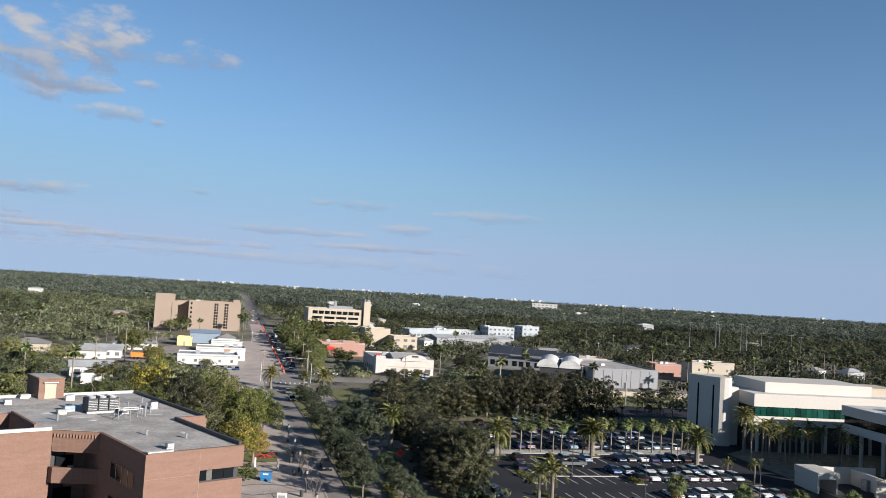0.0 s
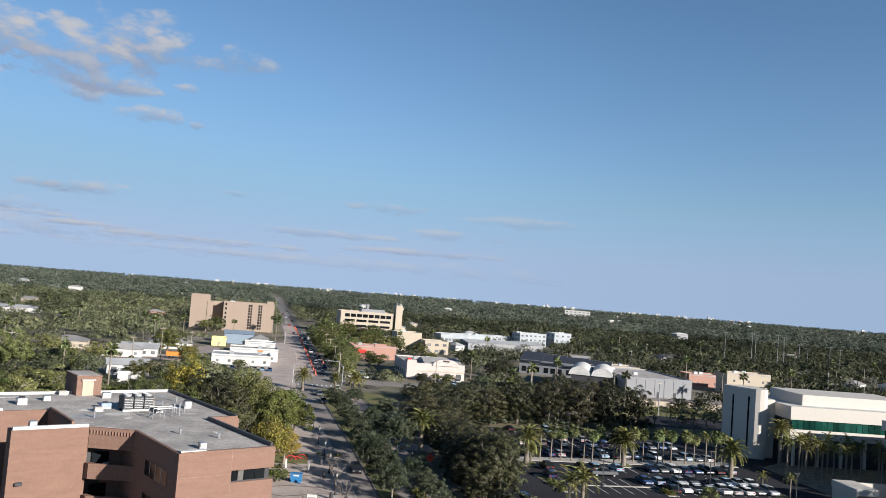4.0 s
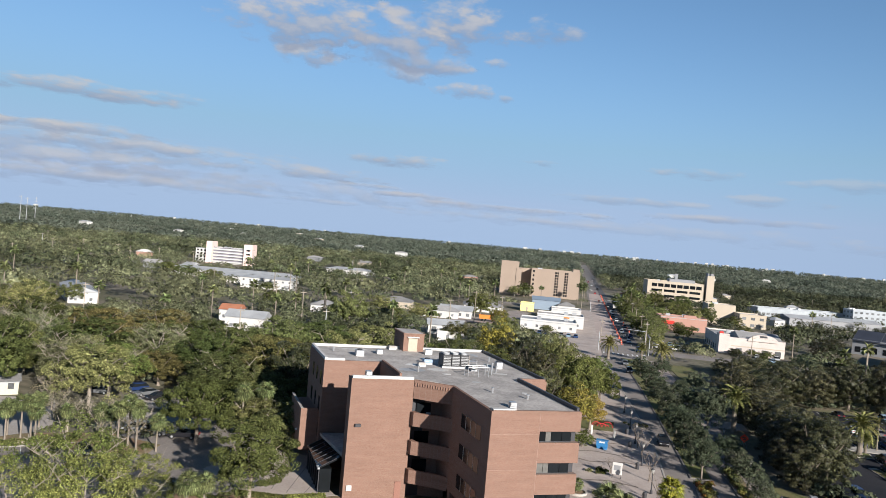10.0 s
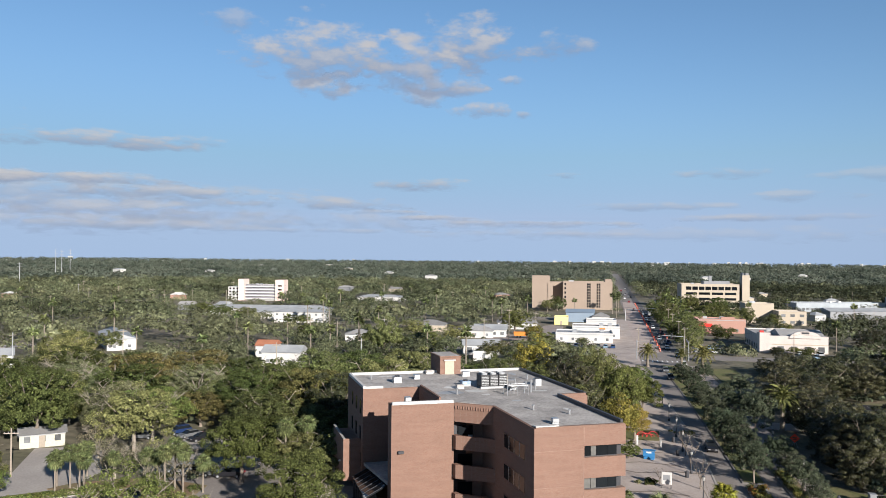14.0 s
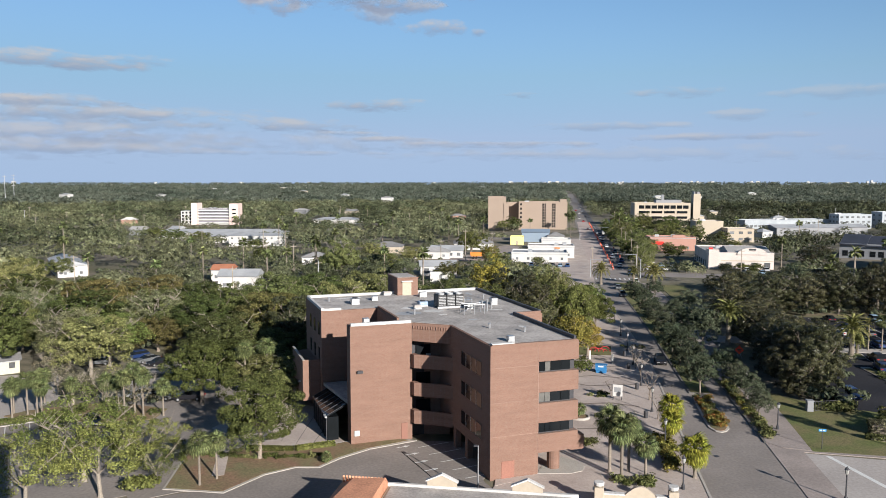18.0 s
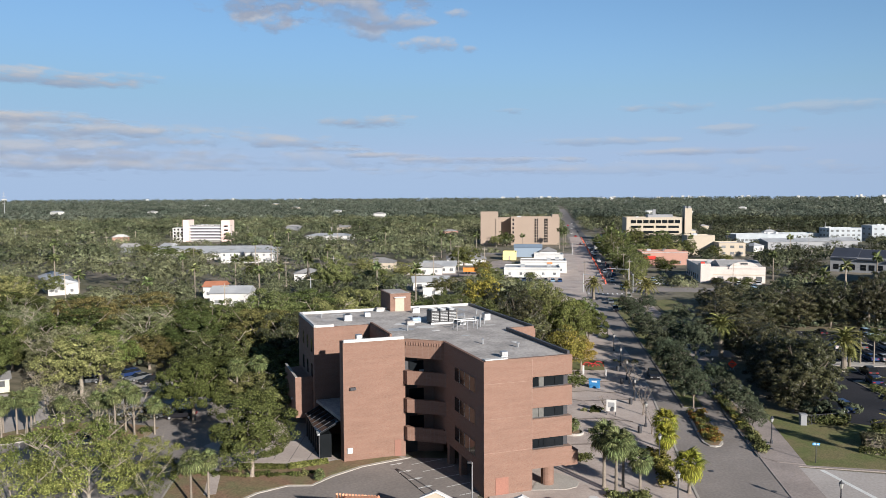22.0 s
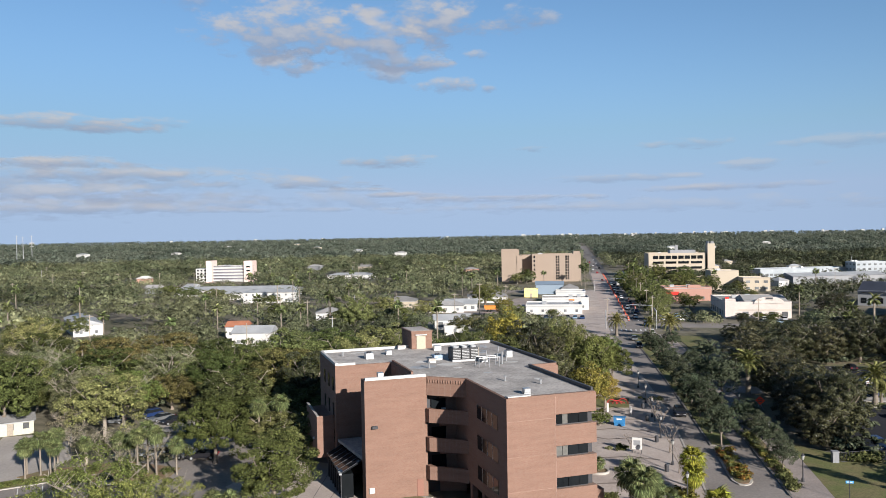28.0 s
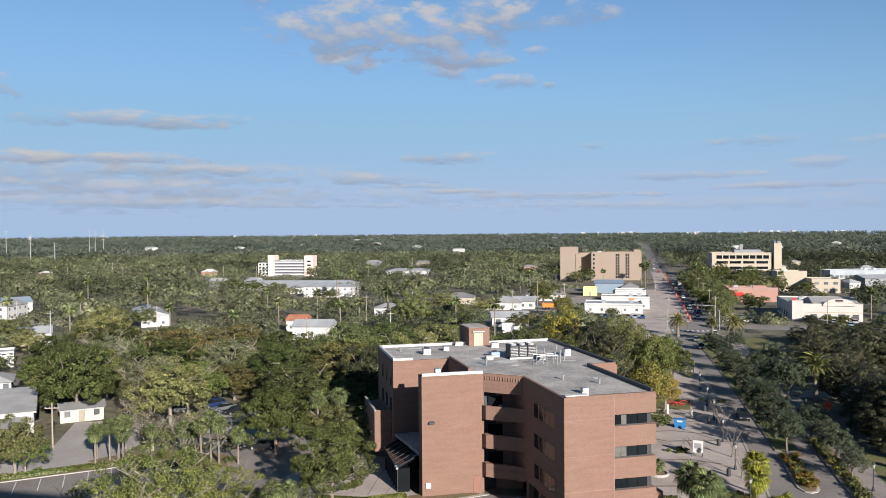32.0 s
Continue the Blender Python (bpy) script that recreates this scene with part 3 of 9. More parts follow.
sheet("kerb", [(-18.2, 98.0), (-23.5, 93.9), (-26.3, 90.1), (-27.9, 86.8), (-30.7, 86.4), (-33.4, 83.7), (-35.9, 78), (-43, 78), (-46, 90), (-40, 92.0), (-31.8, 92.6), (-27.4, 96.2), (-19.5, 98.4)], 0.15, KERB, "pale concrete kerb round the planted island")
sheet("lawn", [(-19.2, 97.9), (-23.8, 94.2), (-26.6, 90.4), (-28.1, 87.1), (-30.8, 86.7), (-33.7, 83.9), (-36.2, 78.3), (-42.8, 78.3), (-45.6, 89.8), (-39.9, 91.7), (-31.7, 92.3), (-27.3, 95.9), (-20, 98.2)], 0.18, MULCH, "brown mulch and dry grass in the kerbed island")
sheet("lawn", [(-79, 99.6), (-72, 98.0), (-63, 99.6), (-57, 101.5), (-57.5, 106.5), (-66, 108.3), (-72, 106.5), (-77.5, 102.5)], 0.16, MULCH, "red-brown mulch bed under the palms")
strip("pavement", (-41.9, 91.8), (-38.6, 82.5), 1.4, 0.2, CONCRETE, "narrow path across the mulch island")
no_trees(-40, 100, 9, 12)


# ---- the brown brick office building ----
BR = thing("office_building", "four-storey brown brick office building with a flat grey roof", "building", spot(-7.56, 85.89, 0, 27.5))
H = 15.5
no_trees(-9, 108, 17, 25, 27.5)


def wall_part(b, label=""):
    return part("wall", b, BRICK, BR, label)


BLIND = material("half_drawn_blind", (0.11, 0.108, 0.10), 0.4, 0.2, (0.5, 2.0))
# right-hand block: plain bay, then a bay with ribbon windows set back behind the face
wall_part(Build().box(0, 6, 0.002, 18, 2.7, H))
wall_part(Build().box(0, 6, 0.002, 3.6, 0, 2.697))
wall_part(Build().box(4.6, 6, 3.603, 18, 0, 2.697))
for y in (7.4, 11.6):
    part("column", Build().soft(0.05, 0.85, y, y + 0.8, 0, 2.697, 0.06), BRICK, BR, "square brick column of the open ground floor")
for z0, z1 in ((13.3, H), (9.7, 12.0), (6.1, 8.4), (2.6, 4.8)):
    part("spandrel", Build().box(6.003, 11.1, 0, 18, z0, z1), BRICK, BR)
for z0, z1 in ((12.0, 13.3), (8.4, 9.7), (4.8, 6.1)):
    # dark filling behind the panes: the window recess's shade as a colour
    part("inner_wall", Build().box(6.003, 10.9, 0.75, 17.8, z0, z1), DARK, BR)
    w = part("window", Build().box(6.05, 10.2, 0.42, 0.5, z0, z0 + 0.08).box(6.05, 10.2, 0.42, 0.5, z1 - 0.08, z1), DARK, BR, "dark framed ribbon window")
    for i, (a0, a1) in enumerate(((6.1, 6.95), (7.0, 7.65), (7.7, 9.0), (9.05, 10.2))):
        part("pane", Build().box(a0, a1, 0.44, 0.48, z0 + 0.08, z1 - 0.08), BLIND if (i, z0) in ((1, 12.0), (0, 8.4), (1, 8.4)) else GLASS, w)
part("column", Build().turned([(0.75, 0), (0.75, 2.6)], 16, (8.6, 1.3, 0)), BRICK, BR, "round brick column")
part("column", Build().turned([(0.75, 0), (0.75, 2.6)], 16, (9.6, 11, 0)), BRICK, BR)
part("inner_wall", Build().box(6.1, 7.2, 6, 18, 0, 2.6), BRICK, BR)
part("planter_box", Build().soft(10.2, 12.1, 0.2, 5.5, 2.4, 4.2, 0.1), BRICK, BR, "projecting brick planter box")
# middle: the roof deck's block, cut back on the slant for the balconies
core = [(0, 13.4), (0.01, 18.003), (15.2, 18.003), (15.2, 43), (-13.7, 43), (-13.7, 29.6), (-5.6, 29.6), (-5.6, 18.9), (-4.1, 16.8)]
wall_part(Build().prism([(1.2, 17), (1.2, 18.003), (15.2, 18.003), (15.2, 43), (-13.7, 43), (-13.7, 29.6), (-5.6, 29.6), (-5.6, 19.5)], 0, H))
part("wall", Build().prism([(-4.1, 16.8), (-0.003, 13.4), (-0.003, 13.9), (-3.8, 17.1)], 13.1, H), BRICK, BR)
for k in range(3):
    z = 2.0 + 3.68 * k
    b = part("balcony", Build().prism([(-4.3, 16.6), (-4.15, 15.9), (-3.3, 15.35), (-0.8, 13.5), (-0.004, 12.6), (-0.004, 13.2), (-0.7, 13.9), (-3.3, 15.8), (-3.8, 16.9)], z + 0.35, z + 2.1), BRICK, BR, "brick balcony parapet with rounded corner")
    part("floor_slab", Build().prism([(-4.1, 16.6), (-3.3, 15.9), (-0.6, 13.8), (-0.01, 13.4), (1.2, 17), (-5.5, 19.4)], z + 0.3, z + 0.55), CONCRETE, b)
    part("back_door", Build().box(-3.2, -1.2, 17.9, 18.02, z + 0.6, z + 2.9), GLASS, b)
part("chair", Build().box(-2.2, -1.6, 16.2, 16.8, 10.2, 10.6).box(-2.2, -1.6, 16.75, 16.85, 10.6, 11.3), WHITE, BR, "white plastic chair on the balcony")
dentil = Build().box(-0.08, 0.08, -0.12, 0.1, H - 0.75, H - 0.35).mesh("brick", BRICK)
for i in range(15):
    t = (i + 0.5) / 15
    x, y = -4.1 + 4.1 * t, 16.8 - 3.4 * t
    part("brick", dentil, None, BR, at=pose(x, y, 0))
# left-hand stair slab
wall_part(Build().box(-12.3, -4.1, 16.9, 18.9, 0, H))
part("door", Build().box(-5.6, -4.75, 16.83, 16.9, 0.05, 2.3), material("brick_red_door", (0.21, 0.105, 0.078), 0.6, 0.1), BR, "brick-red steel side door")
part("wall_lamp", Build().soft(-11.5, -10.7, 16.5, 16.9, 9.4, 9.75, 0.08), DARK, BR, "dark wall-mounted floodlight")
part("meter_box", Build().soft(-11.9, -11.2, 16.7, 16.9, 1.2, 1.9, 0.04), WHITE, BR, "white meter box")
part("sign_panel", Build().box(1.4, 3.0, -0.03, 0.002, 0.05, 2.1), material("salmon_door", (0.25, 0.12, 0.088), 0.7, 0.1), BR, "salmon-painted service door")
# windows in the west face of the right block
for z in (11.4, 7.7, 4.0):
    w = part("window", Build().box(-0.05, 0.02, 2.6, 9.4, z - 0.12, z).box(-0.05, 0.02, 2.6, 9.4, z + 1.7, z + 1.8), BRICK, BR)
    for i in range(4):
        part("pane", Build().box(-0.03, 0.01, 2.7 + i * 1.68, 4.28 + i * 1.68, z + 0.02, z + 1.68), GLASS, w)
    for y in (4.29, 5.97, 7.65):
        part("mullion", Build().box(-0.06, 0.0, y, y + 0.08, z, z + 1.7), STEEL, w)
for v in (31, 34.5, 38):
    for z in (4.4, 8.1, 11.8):
        part("window", Build().box(-13.76, -13.69, v, v + 0.9, z, z + 1.9), GLASS, BR)
# dark slab behind the balconies, standing in for the shade of the notch
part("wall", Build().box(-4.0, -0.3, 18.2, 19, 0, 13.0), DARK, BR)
# annexe, glazed entrance
part("stair_annexe", Build().box(-16.2, -15.95, 31.0, 41, 2.4, 8.3).box(-15.95, -13.71, 31.0, 31.3, 2.4, 8.3).box(-15.95, -13.71, 31.3, 41, 2.4, 7.7), BRICK, BR, "brick stair annexe with a sunken roof")
part("annexe_cap", Build().box(-16.25, -15.9, 30.95, 41.05, 8.303, 8.36), KERB, BR)
part("annexe_lamp", Build().turned([(0.18, 0), (0.22, 0.15), (0.05, 0.3)], 8, (-16.3, 33.4, 4.6)), WHITE, BR)
gl = part("glazed_entrance", Build().prism([(-14.9, 19.5), (-13.4, 19.5), (-13.4, 29.5), (-14.9, 29.5)], 0.1, 3.2), GLASS, BR, "glazed entrance lean-to")
part("sloped_roof", Build().loft([[(-15.1, 19.3, 3.2), (-12.35, 19.3, 4.6), (-12.35, 19.3, 4.75), (-15.1, 19.3, 3.35)], [(-15.1, 29.58, 3.2), (-12.35, 29.58, 4.6), (-12.35, 29.58, 4.75), (-15.1, 29.58, 3.35)]]), GLASS, gl, "dark glass sloped roof")
for i in range(7):
    part("glazing_bar", Build().tube((-15.1, 19.5 + i * 1.65, 3.38), (-12.35, 19.5 + i * 1.65, 4.78), 0.05, n=4), DARK, gl)
part("gutter", Build().box(-15.25, -14.95, 19.25, 20.4, 3.2, 3.42), ROOF_METAL, gl)
for i in range(7):
    part("mullion", Build().box(-15.02, -14.9, 19.6 + i * 1.6, 19.72 + i * 1.6, 0.1, 3.25), DARK, gl)
joints = Build()
for z in (12.9, 8.9, 5.0):
    joints.box(0.02, 5.98, -0.012, 0.002, z, z + 0.05)
joints.box(5.92, 5.98, -0.012, 0.002, 0.1, H - 0.1)
part("expansion_joint", joints, material("pale_mortar_joint", (0.26, 0.17, 0.135), 0.9, 0.2), BR)
# roof decks, parapets and cappings
deck = Build().prism([(0.35, 0.35), (10.8, 0.35), (10.8, 18.2), (14.8, 18.4), (14.8, 42.6), (-13.3, 42.6), (-13.3, 30), (-5.2, 30), (-5.2, 19.2), (-3.7, 17.3), (0.35, 13.8)], H - 0.2, H + 0.012)
part("roof", deck, ROOF, BR, "flat grey roof membrane with stains")
part("roof", Build().box(-12.0, -4.5, 17.2, 18.6, H - 0.2, H + 0.01), ROOF_WHITE, BR)
part("roof", Build().prism([(-12.2, 18.93), (-5.65, 18.93), (-5.65, 29.55), (-13.5, 29.55)], 4.8, 5.2), ROOF, BR, "sunken court roof")
def coping(x0, y0, x1, y1, h=0.30, w=0.4, mat=WHITE):
    b = Build()
    d = math.hypot(x1 - x0, y1 - y0)
    nx, ny = -(y1 - y0) / d * w / 2, (x1 - x0) / d * w / 2
    b.prism([(x0 - nx, y0 - ny), (x1 - nx, y1 - ny), (x1 + nx, y1 + ny), (x0 + nx, y0 + ny)], H - 0.02, H + h)
    return part("coping", b, mat, BR)
coping(0.2, 0.25, 11.0, 0.25, 0.10, 0.5, BRICK)
coping(10.85, 0.5, 10.85, 17.9, 0.45, 0.3, DARK)
coping(11.05, 18.25, 15.0, 18.25, 0.32, 0.4, BRICK)
coping(15.0, 18.4, 15.0, 42.8, 0.42, 0.3, DARK)
coping(-13.5, 42.75, 15.0, 42.75, 0.38)
coping(-13.45, 29.8, -13.45, 42.5, 0.38)
coping(-13.4, 29.85, -10.8, 29.85, 0.32)
coping(-12.2, 17.05, -4.2, 17.05, 0.35)
coping(0.25, 0.5, 3.0, 0.5, 0.22, 0.7)
coping(-5.35, 19.2, -5.35, 29.6, 0.35, 0.3, BRICK)
for i, (px, py, pw, pd) in enumerate(((-4.6, 22.5, 4.2, 3.2), (-2.6, 27.2, 3.4, 2.2), (-0.4, 23.6, 3.6, 2.4), (6.5, 32, 4.6, 2.2), (9.0, 22.5, 2.6, 1.0), (-9.5, 40, 4.5, 1.0), (3.4, 16.0, 1.6, 0.8), (7.8, 9.0, 0.9, 1.6), (1.0, 21.0, 1.6, 1.0), (11.5, 37, 1.2, 3.4))):
    rg = random.Random(i)
    ring = [(px + pw * (0.5 + rg.uniform(0.35, 0.5) * math.cos(a * math.tau / 9)), py + pd * (0.5 + rg.uniform(0.35, 0.5) * math.sin(a * math.tau / 9))) for a in range(9)]
    part("roof_patch", Build().prism(ring, H, H + 0.018 + 0.001 * i), ROOF_WHITE if i % 3 else ROOF_METAL, BR, "pale repaired patch of roof membrane")
# stair head
ph = part("stair_head", Build().box(0.6, 4.0, 40.6, 46.5, 0, 18.2), BRICK, BR, "brick stair head above the roof")
part("cap", Build().box(0.5, 4.1, 40.5, 46.6, 18.2, 18.38), BRICK, ph)
part("cap", Build().box(0.75, 3.85, 40.75, 46.35, 18.38, 18.40), ROOF, ph)
part("door", Build().box(1.4, 2.9, 40.52, 40.6, H, 17.7), CREAM, ph, "cream-painted roof door")
part("door_hood", Build().box(1.2, 3.1, 40.2, 40.6, 17.7, 17.85), WHITE, ph)


# roof plant stands on the deck
def roof_unit(x, y, w, d, h, mat, fans=0, label="grey rooftop air handler", turn=0):
    m = BR.matrix_basis @ pose(x, y, H + 0.012, 0, 0, turn)
    u = thing("rooftop_unit", label, "air conditioner", m, "roof plant")
    part("casing", Build().soft(0, w, 0, d, 0.25, h, 0.05), mat, u)
    for i in range(2):
        part("skid", Build().box(0, w, 0.1 + i * (d - 0.3), 0.25 + i * (d - 0.3), 0, 0.25), STEEL, u)
    for i in range(fans):
        part("fan_guard", Build().turned([(0.38, h), (0.42, h + 0.1), (0.30, h + 0.16)], 12, (w * (i + 0.5) / fans, d * 0.5, 0)), DARK, u)
    part("access_panel", Build().box(w * 0.15, w * 0.5, -0.02, 0, 0.4, h - 0.2), STEEL, u)
    return u


chiller = thing("rooftop_chiller", "louvred rooftop chiller of three dark modules with fans on top", "air conditioner", BR.matrix_basis @ pose(2.6, 26.0, H + 0.012), "roof plant")
part("skid", Build().box(0, 4.0, 0.15, 0.35, 0, 0.3).box(0, 4.0, 1.85, 2.05, 0, 0.3), STEEL, chiller)
for i in range(3):
    x = i * 1.33
    part("module", Build().soft(x, x + 1.25, 0, 2.2, 0.3, 1.95, 0.05), material("dark_coil_fins", (0.06, 0.06, 0.062), 0.6, 0.2, (0.5, 9.0)), chiller)
    for k in range(6):
        part("louvre", Build().box(x + 0.08, x + 1.17, -0.03, 0, 0.5 + k * 0.22, 0.56 + k * 0.22), STEEL, chiller)
    for y in (0.6, 1.6):
        part("fan_guard", Build().turned([(0.46, 1.95), (0.48, 2.2), (0.42, 2.22), (0.40, 2.1)], 14, (x + 0.62, y, 0)), ROOF_METAL, chiller)
part("end_panel", Build().box(3.92, 3.97, 0.1, 2.1, 0.4, 1.9), CREAM, chiller, "cream end panel")
part("pipe", Build().tube((4.1, 0.4, 0.0), (4.1, 0.4, 1.4), 0.09).tube((4.1, 0.4, 1.4), (4.9, -0.6, 1.4), 0.09).tube((4.9, -0.6, 1.4), (4.9, -0.6, 0.0), 0.09), STEEL, chiller)
roof_unit(6.4, 24.3, 0.9, 0.8, 0.9, material("pale_grey_casing", (0.20, 0.20, 0.19), 0.5, 0.12), 0, "small pale grey control box")
roof_unit(0.6, 28.6, 1.3, 1.2, 0.75, material("faded_blue_casing", (0.24, 0.31, 0.40), 0.5, 0.12), 1, "faded blue rooftop condenser")
roof_unit(-0.8, 26.6, 1.1, 0.8, 0.6, ROOF, 0, "small white rooftop box")
roof_unit(-8.4, 33.6, 1.2, 1.2, 0.9, STEEL, 1, "small steel roof ventilator")
roof_unit(-4.6, 36.4, 0.9, 0.9, 0.7, STEEL, 0, "small steel roof ventilator")
roof_unit(-1.5, 41.2, 1.2, 0.8, 0.6, ROOF, 0, "white rooftop box by the stair head")
roof_unit(3.4, 37.5, 1.2, 0.8, 0.8, STEEL, 0, "small steel roof ventilator")
roof_unit(11.2, 26.8, 1.0, 1.0, 1.0, STEEL, 1, "small steel roof ventilator")
roof_unit(2.8, 1.4, 0.8, 0.7, 0.7, STEEL, 0, "small steel box by the roof edge")
roof_unit(-10.4, 17.4, 0.8, 0.8, 0.8, STEEL, 0, "small steel box by the parapet")
for x, y, h in ((8.5, 21.9, 1.6), (9.0, 25.0, 0.9), (-2.0, 22.6, 0.7), (4.0, 10.0, 0.5), (7.2, 6.5, 0.45), (10.0, 24.0, 0.8), (12.4, 33.0, 0.6), (-11.0, 38.0, 0.5)):
    solid("vent_pipe", Build().turned([(0.12, 0), (0.12, h), (0.2, h), (0.2, h + 0.12), (0.05, h + 0.2)], 8), STEEL, "galvanised vent pipe on the roof", "pipe", BR.matrix_basis @ pose(x, y, H), "roof pipes")
rack = thing("pipe_rack", "steel pipe frame beside the air handler", "pipe", BR.matrix_basis @ pose(4.4, 20.2, H), "roof plant")
for i in range(3):
    for y in (0, 1.4):
        part("post", Build().tube((i * 1.5, y, 0), (i * 1.5, y, 1.3), 0.05), STEEL, rack)
part("rail", Build().tube((0, 0, 1.3), (3, 0, 1.3), 0.06).tube((0, 1.4, 1.3), (3, 1.4, 1.3), 0.06).tube((0, 0, 0.5), (3, 1.4, 1.3), 0.04), STEEL, rack)


# ---- the white civic building by the car park ----
CV = thing("civic_building", "white three-storey civic building with green ribbon windows on columns", "building", spot(134, 118.2, 0, -7.5))
no_trees(170, 145, 45, 34, -7.5)
HC = 13.5
L1, D1 = 66, 36.5
part("wall", Build().soft(0, L1, 0, D1, 11.3, HC, 0.05), IVORY, CV, "deep ivory roof fascia")
part("wall", Build().soft(0, L1, 0, D1, 7.5, 9.35, 0.05), IVORY, CV, "ivory floor fascia")
# dark boxes behind windows and columns put the recesses' shade into colour
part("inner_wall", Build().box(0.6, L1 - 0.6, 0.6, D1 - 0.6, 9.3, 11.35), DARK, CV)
part("ground_floor", Build().box(9, L1 - 4, 7, D1 - 4, 0, 7.55), DARK, CV, "recessed ground floor, its shade put into a dark colour")
part("roof", Build().box(0.3, L1 - 0.3, 0.3, D1 - 0.3, HC - 0.4, HC + 0.012), ROOF_WHITE, CV)
for i in range(44):
    part("pane", Build().box(0.5 + i * 1.48, 1.9 + i * 1.48, 0.28, 0.36, 9.4, 11.25), GREEN_GLASS, CV)
for i in range(22):
    part("pane", Build().box(0.28, 0.36, 0.6 + i * 1.6, 2.12 + i * 1.6, 9.4, 11.25), GLASS, CV)
for i in range(45):
    part("mullion", Build().box(0.42 + i * 1.48, 0.5 + i * 1.48, 0.22, 0.4, 9.352, 11.298), DARK, CV)
for i in range(9):
    part("column", Build().turned([(0.45, 0), (0.45, 7.5)], 12, (1.5 + i * 7.8, 1.3, 0)), IVORY, CV)
for i in range(4):
    part("column", Build().turned([(0.45, 0), (0.45, 7.5)], 12, (1.5, 9 + i * 7.4, 0)), IVORY, CV)
for i in range(9):
    part("down_light", Build().turned([(0.22, -0.12), (0.22, 0.0)], 8, (4 + i * 7.2, 0, 8.4)), DARK, CV)
part("window_band", Build().box(9.2, L1 - 4, 6.9, 7.0, 2.2, 2.5).box(9.2, L1 - 4, 6.9, 7.0, 4.2, 4.5), IVORY, CV)
bs = part("screen_frame", Build().box(18, 64, 26.2, 26.35, HC + 2.8, HC + 2.95).box(18, 64, 26.2, 26.35, HC + 3.6, HC + 3.75), IVORY, CV, "pale lattice screen behind the plant enclosure")
for i in range(47):
    part("slat", Build().box(18 + i * 0.98, 18.12 + i * 0.98, 26.22, 26.33, HC, HC + 3.6), IVORY, bs)
for i in range(3):
    part("screen_rail", Build().box(18, 64, 26.24, 26.31, HC + 2.6 + i * 0.35, HC + 2.66 + i * 0.35), IVORY, bs)
part("roof_unit", Build().soft(32, 38, 18, 24, 16.1, 16.9, 0.05), CREAM, CV)
pt = part("penthouse", Build().soft(9, L1 - 2, 6.5, 26, HC, 16.1, 0.05), IVORY, CV, "ivory rooftop plant enclosure")
scr = part("screen_frame", Build().box(3.5, 9, 20, 20.2, HC + 2.0, HC + 2.4).box(3.3, 3.5, 6.4, 20.2, HC + 2.0, HC + 2.4).box(3.3, 9, 6.3, 6.5, HC + 2.0, HC + 2.4), IVORY, CV, "open rooftop screen of pale slats")
for i in range(22):
    part("slat", Build().box(3.34, 3.46, 6.6 + i * 0.62, 6.85 + i * 0.62, HC, HC + 2.0), IVORY, scr)
for i in range(2, 8):
    part("screen_rail", Build().box(3.3, 3.5, 6.4, 20.2, HC + 0.3 * i, HC + 0.3 * i + 0.08), IVORY, scr)
part("roof_edge_rail", Build().tube((10, 3, HC + 0.5), (60, 3, HC + 0.5), 0.05, n=6), STEEL, CV)
for i in range(16):
    x = 12 + 3.2 * i
    part("rail_post", Build().box(x, x + 0.1, 2.95, 3.05, HC, HC + 0.5), STEEL, CV)
# rear wing and its stair tower
WG = thing("civic_wing", "ivory rear wing of the civic building with a stair tower", "building", spot(124.5, 167, 0, -7.5))
part("wall", Build().soft(0, 55, 0, 24, 10.9, 14.0, 0.05), IVORY, WG)
part("wall", Build().soft(0, 55, 0, 24, 6.4, 8.6, 0.05), IVORY, WG)
# dark core of the wing: shade behind its columns given as a colour
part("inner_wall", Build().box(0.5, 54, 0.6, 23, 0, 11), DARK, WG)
part("roof", Build().box(0.3, 54.7, 0.3, 23.7, 13.6, 14.012), ROOF_WHITE, WG)
for i in range(26):
    part("pane", Build().box(0.5 + i * 1.5, 1.9 + i * 1.5, 0.28, 0.36, 8.65, 10.85), GREEN_GLASS, WG)
part("penthouse", Build().soft(5, 34, 4, 20, 14.0, 16.6, 0.05), IVORY, WG)
part("penthouse", Build().soft(34.003, 45, 6, 18, 14.0, 16.0, 0.5), CREAM, WG, "rounded cream plant room")
for i in range(7):
    part("column", Build().turned([(0.4, 0), (0.4, 6.4)], 10, (1.2 + i * 6, 0.2, 0)), IVORY, WG)
tw = part("stair_tower", Build().prism([(-10.8, 13.0), (-7.0, 6.2), (-6.2, 5.4), (-5.2, 5.0), (-4.0, 5.0), (-3.0, 5.5), (-2.6, 6.4), (-2.6, 14), (-10.5, 14)], 0, 17), IVORY, WG, "tall ivory stair tower with rounded corner")
for t in (0.36, 0.93):
    cx, cy = -10.8 + 3.8 * t, 13.0 - 6.8 * t
    part("slot_window", Build().prism([(cx - 0.11 - 0.05, cy + 0.2 - 0.03), (cx + 0.11 - 0.05, cy - 0.2 - 0.03), (cx + 0.11 + 0.1, cy - 0.2 + 0.06), (cx - 0.11 + 0.1, cy + 0.2 + 0.06)], 2, 15), GLASS, tw)
part("link_wall", Build().box(-2.62, 0.002, 7.5, 14, 0, 14.5), IVORY, WG)
no_trees(145, 178, 36, 16, -7.5)
# gatehouse walls in front
GH = thing("entrance_canopy", "white entrance canopy and screen walls of the car park", "canopy", spot(107.5, 128.0, 0, -7.5))
